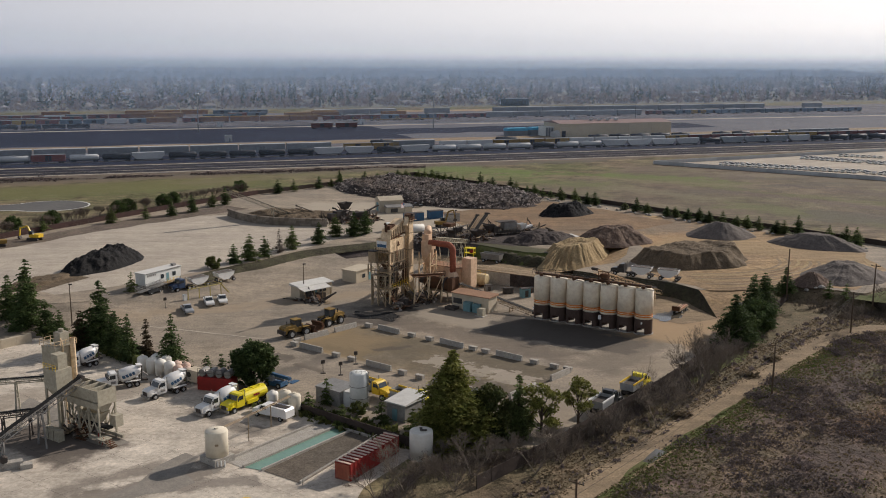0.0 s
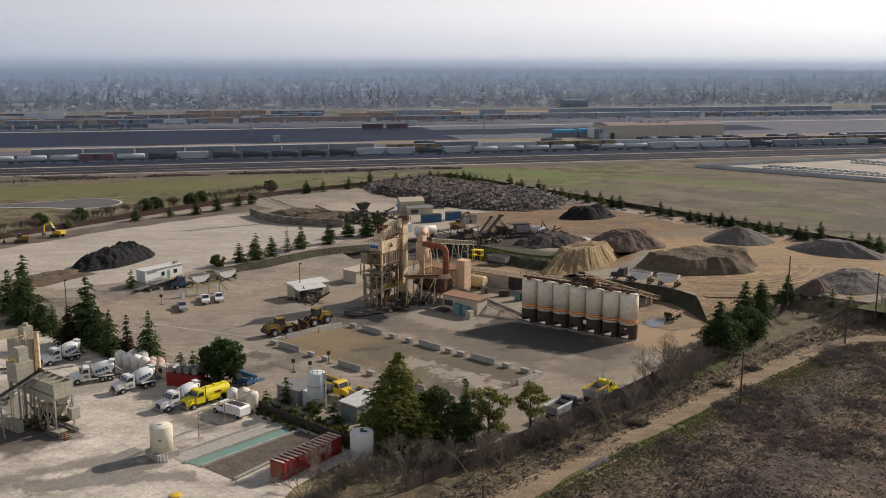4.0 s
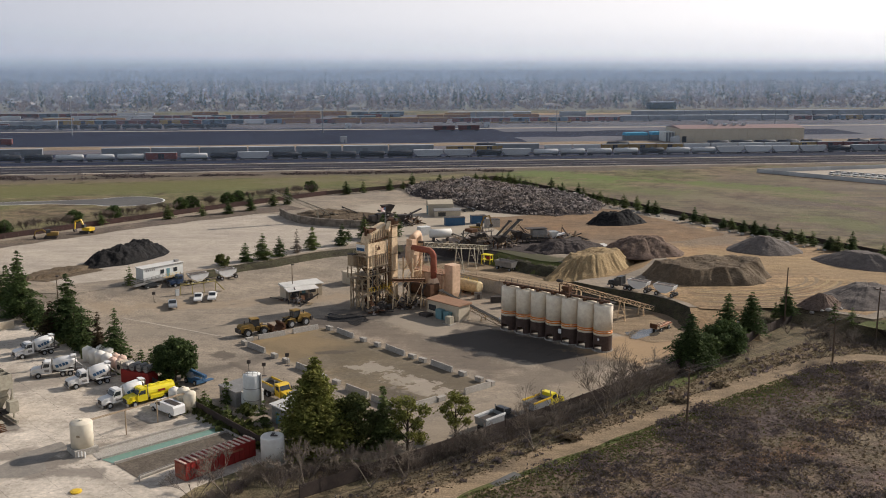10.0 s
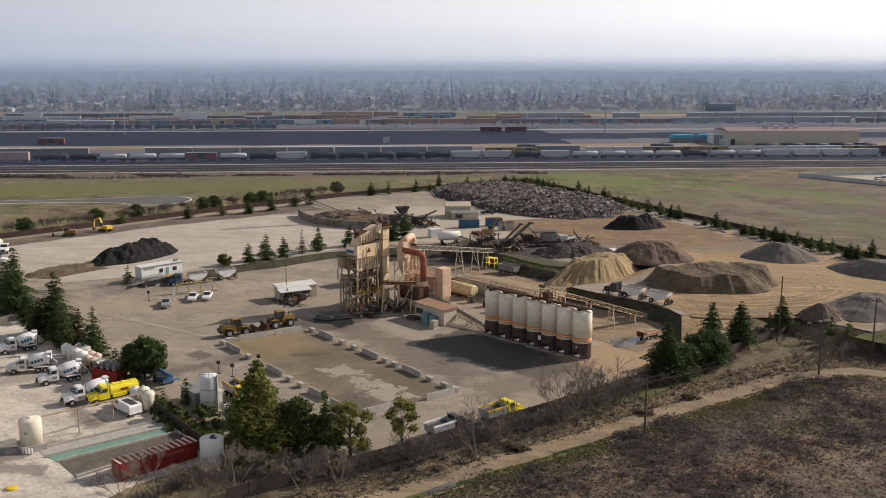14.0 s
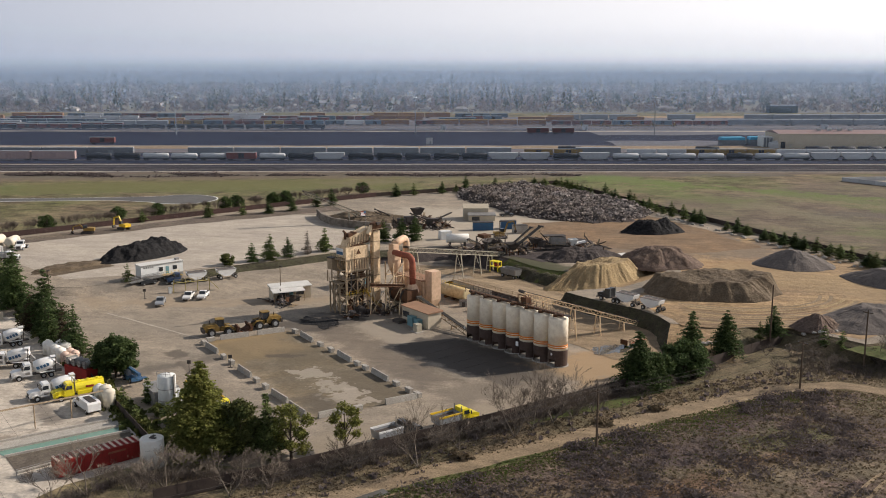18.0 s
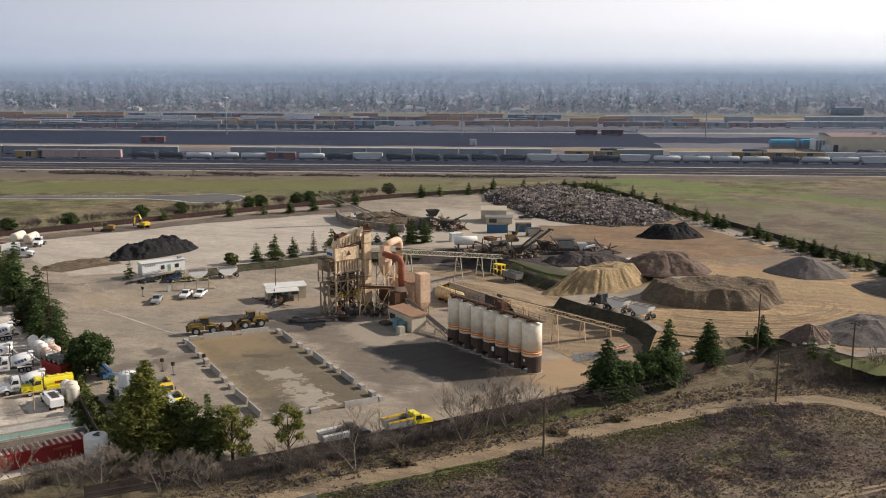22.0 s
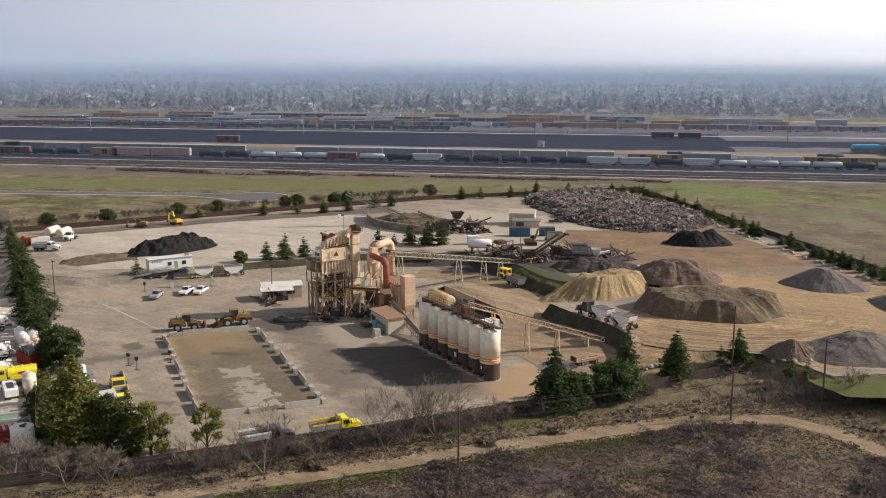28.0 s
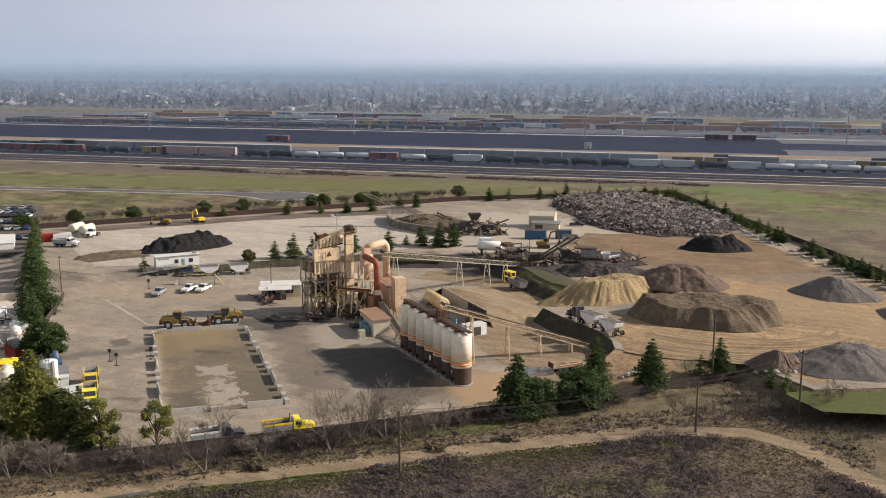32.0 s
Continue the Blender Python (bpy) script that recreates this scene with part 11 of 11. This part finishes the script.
# boulders inside the back fence
rock = Geo()
rs = random.Random(3)
for k in range(5):
    for i in range(7):
        a = 2 * math.pi * i / 7
        q = (1.0, 1.15, 0.9, 0.5, 0.0)[k] * rs.uniform(0.85, 1.15)
        rock.v.append((math.cos(a) * q, math.sin(a) * q * 0.75, (0.0, 0.25, 0.6, 0.85, 0.95)[k]))
rock.f = [(k * 7 + i, k * 7 + (i + 1) % 7, (k + 1) * 7 + (i + 1) % 7, (k + 1) * 7 + i) for k in range(4) for i in range(7)]
rme = rock.mesh("boulder", m_concrete)
for (x0, y0), (x1, y1), n in (((128, 273), (48, 388), 40), ((86, 223), (128, 248), 16), ((62, 207), (71, 216), 6)):
    for i in range(n):
        f = (i + rs.uniform(-0.3, 0.3)) / n
        o = new("boulder", rme)
        o.matrix_basis = at(x0 + (x1 - x0) * f + rs.uniform(-0.8, 0.8), y0 + (y1 - y0) * f + rs.uniform(-0.8, 0.8), rs.uniform(0, 360)) @ Matrix.Diagonal((rs.uniform(0.4, 0.9),) * 3 + (1,))
        tagged(o, "pale rough boulder along the edge of the yard", "boulder", "boulders along the fence")
# leafless shrubs and dark bushes behind the red fence
RED = [(-172, 262), (-97, 369), (-68, 409)]
sh = [bare_tree("bare_shrub", at(0, -900), bare_meshes(4.8, 140, 7, 5, 0.7), "broad leafless shrub behind the red fence", "shrubs behind the red fence"), tree("evergreen_shrub", at(0, -900), round_meshes(5.4, 3.0, 141, 900, 0.3), m_needles, "dark uneven evergreen bush behind the red fence", category="shrub", group="shrubs behind the red fence")]
cnt = [0, 0]
for i in range(58):
    f = i / 57 + r.uniform(-0.01, 0.01)
    a, b = (RED[0], RED[1]) if f < 0.72 else (RED[1], RED[2])
    ff = f / 0.72 if f < 0.72 else (f - 0.72) / 0.28
    k = 1 if r.random() < 0.16 else 0
    m = at(a[0] + (b[0] - a[0]) * ff - r.uniform(1, 5), a[1] + (b[1] - a[1]) * ff + r.uniform(1, 4), r.uniform(0, 360))
    if cnt[k]:
        copy_thing(sh[k], m)
    else:
        sh[k].matrix_basis = m
    cnt[k] += 1
# ground cover along the dividing strip
def strip(rs):
    f = rs.random()
    return -16 - 132 * f + rs.gauss(0, 1.0), 134 + 118 * f + (6 if 0.2 < f < 0.6 else 3) * 0.3 + rs.gauss(0, 1.2)


tufts("hedge_undergrowth", 2600, strip, m_leaf, "dark undergrowth along the dividing fence", (0.4, 1.1), 4, 9, category="shrubs")
for x, y, h, w, k in ((-47.5, 166.8, 5.0, 1.6, 0), (-50.4, 169.4, 4.2, 1.4, 2), (-84, 197, 6, 2.4, 0), (-88, 200, 7.5, 2.6, 2), (-26.0, 144.0, 3.4, 1.3, 1), (-31.5, 149.5, 3.6, 1.3, 1), (-114, 224, 7, 2.4, 2), (-125, 234, 7, 2.4, 0), (-137, 244, 6.5, 2.4, 2), (-150, 255, 6.5, 2.4, 0), (-158, 262, 6, 2.2, 2)):
    tree("conifer_tree", at(x, y, x * 11), conifer_meshes(h, w, int(abs(x) * 3), 1.2), (m_needles, m_redwood, m_needles)[k], "conifer in the dividing hedge", group="hedge conifers")
# stains and tracks on the yards
STAINS = [((-18, 208), 6, 3.0, -30, m_black, "spilled black asphalt"), ((47, 203), 6, 2.4, 40, m_puddle, "wet ground at the foot of the ramp"), ((43, 281), 3.6, 1.6, 60, m_puddle, "puddle between the piles")]
for k, ((x, y), a, b, yaw, mm, lb) in enumerate(STAINS):
    pts = []
    for i in range(72):
        an = 2 * math.pi * i / 72
        q = 1 + 0.55 * noise.noise((math.cos(an) * 1.7, math.sin(an) * 1.7, k * 5.1)) + 0.25 * noise.noise((math.cos(an) * 5, math.sin(an) * 5, k * 2.3)) + 0.3 * noise.noise((math.cos(an) * 11, math.sin(an) * 11, k * 1.3))
        px_, py_ = math.cos(an) * a * q, math.sin(an) * b * q
        cs, sn = math.cos(radians(yaw)), math.sin(radians(yaw))
        pts.append((x + px_ * cs - py_ * sn, y + px_ * sn + py_ * cs))
    patch("ground_stain", pts, 0.1 + 0.003 * k, mm, lb + " on the ground", 9, 0.0, "stain")
# wheel tracks across the dirt yard
r = random.Random(6)
for k in range(9):
    a0 = r.uniform(-60, 60)
    rad = 19.5 + k * 2.2 + r.uniform(-0.8, 0.8)
    for o in (0, 2.0):
        pts = [(70 + 3 * math.sin(k * 2.1) + (rad + o) * math.cos(radians(a)) * (1.22 + 0.06 * math.sin(k)), 262 + (rad + o) * 0.95 * math.sin(radians(a))) for a in np.linspace(170 + a0 * 0.3, 350 + a0 * 0.4, 26)]
        pts = [p for p in pts if p[1] > 207 and not (p[0] < 62 and p[1] < 235)]
        pts = [p for p in pts if inside_rim(HUB[0] + (p[0] - HUB[0]) * 0.948, HUB[1] + (p[1] - HUB[1]) * 0.948) and p[0] > 60 and p[1] < 262]
        if len(pts) > 6:
            patch("wheel_track", ribbon(pts, 0.9), 0.1 + 0.002 * k, (m_road_dirt, m_sand, m_brown_dirt)[k % 3], "wheel track in the ochre dirt", 2.5, 0.3, "track")
band_line = patch("painted_line", ribbon([(-82, 210), (-62, 201), (-38, 190)], 0.5), 0.07, m_pale, "pale worn line across the yard", 2, 0.15, "road marking")


def on_bank(rs):
    f = rs.random()
    x = 13.5 + 20 * f
    return x + 1.2 + rs.gauss(0, 0.9), 271.2 - 16.6 * f + 1.2 + rs.gauss(0, 0.9)


g = Geo()
rs = random.Random(77)
for _ in range(1800):
    x, y = on_bank(rs)
    leaf_card(g, Vector((x, y, rs.uniform(1.2, 2.5))), 0.3, rs, 0.8)
single("bank_grass", g, m_grasstuft, "fresh green weeds on the crest of the bank", "weeds", kind="stuff")

# slab joints of the concrete yard
r = random.Random(41)
cs, sn = math.cos(radians(-42)), math.sin(radians(-42))
for k in range(26):
    for axis in (0, 1):
        o = -78 + 6.1 * k
        a, b = ((o, -70), (o, 60)) if axis else ((-75, o), (75, o))
        pts = [(-75 + (a[0] + (b[0] - a[0]) * f) * cs - (a[1] + (b[1] - a[1]) * f) * sn, 155 + (a[0] + (b[0] - a[0]) * f) * sn + (a[1] + (b[1] - a[1]) * f) * cs) for f in np.linspace(0, 1, 40)]
        # only inside the yard: left of the dividing strip, ahead of its near edge
        pts = [p for p in pts if p[1] > 92 and p[1] + 0.88 * p[0] < 112 and p[0] > -138 and p[0] < -26 and p[1] < 232]
        if len(pts) > 3:
            patch("slab_joint", ribbon(pts, 0.028), 0.062 + 0.003 * axis, m_dark_agg, "dark joint between concrete slabs", 8, 0.05, "joint")

# damp washed-out patches on the concrete
for pts in ([(-57.4, 120), (-53.7, 123.9), (-52.2, 129.5), (-48.3, 134.5), (-46.4, 132.3), (-48, 126.5), (-45.7, 123.4), (-48, 120.7), (-51.7, 120.6), (-54.3, 119.1)],
            [(-79.5, 154), (-73.2, 148.5), (-65.8, 141.4), (-59.8, 136.5), (-57.9, 138.1), (-64.2, 144.5), (-72.3, 154), (-78.8, 160)],
            [(-46.2, 131), (-44.6, 132.1), (-42.3, 128), (-43.8, 126.2)]):
    patch("damp_patch", pts, 0.07, m_damp, "damp dark stain on the concrete yard", 1.2, 0.7)

# ---- all that stands behind the rim is set on the terrace or its slopes ----
AS_BUILT = ("ground", "upper_ground", "upper_yard", "yard_ground", "crusher", "slag_screen", "retaining_wall", "ramp_slope", "yard_slope", "lot_bank", "plant_bank", "road_down", "corner_bank", "process_tank", "storage_silo", "silo_walkway", "flag", "side_fence", "bank_grass", "weedy_bank", "basin_bank", "basin_slope", "lower_dirt", "ramp_road", "haul_ramp", "road_shoulder", "lot_slope", "grass_bank", "dark_bank")
RAISED = ("crusher_dust", "stores_shed", "lean_to", "steel_container", "horizontal_tank", "old_crusher", "feed_bin")
for ob in [o for o in scene.objects if o.parent is None and o.type in ("MESH", "EMPTY")]:
    kind = ob.name.split(".")[0]
    if kind in AS_BUILT or "sand pile" in ob.get("label", "") and kind == "stockpile" or ob.get("category") == "conveyor" or ob.matrix_basis.translation.z > 1.4:
        continue
    here = ob.matrix_basis.translation
    if ob.type == "MESH" and here.length < 0.01:
        box = [Vector(c) for c in ob.bound_box]
        here = sum(box, Vector()) / 8
    elif ob.type == "EMPTY" and here.length < 0.01 and ob.children:
        own = [ch.matrix_basis.translation for ch in ob.children]
        here = sum(own, Vector()) / len(own)
    if kind in RAISED:
        ob.matrix_basis = Matrix.Translation((0, 0, TZ)) @ ob.matrix_basis
        continue
    lift = 0.0
    for _ in range(8):
        k = (HIGH - lift) / HIGH
        lift = 0.5 * lift + 0.5 * rise(HUB[0] + (here.x - HUB[0]) * k, HUB[1] + (here.y - HUB[1]) * k)
    if lift > 0.05:
        if TZ - lift < 0.15:
            lift = TZ
        k = (HIGH - lift) / HIGH
        ob.matrix_basis = Matrix.Translation((HUB[0], HUB[1], lift)) @ Matrix.Diagonal((k, k, k, 1)) @ Matrix.Translation((-HUB[0], -HUB[1], 0)) @ ob.matrix_basis
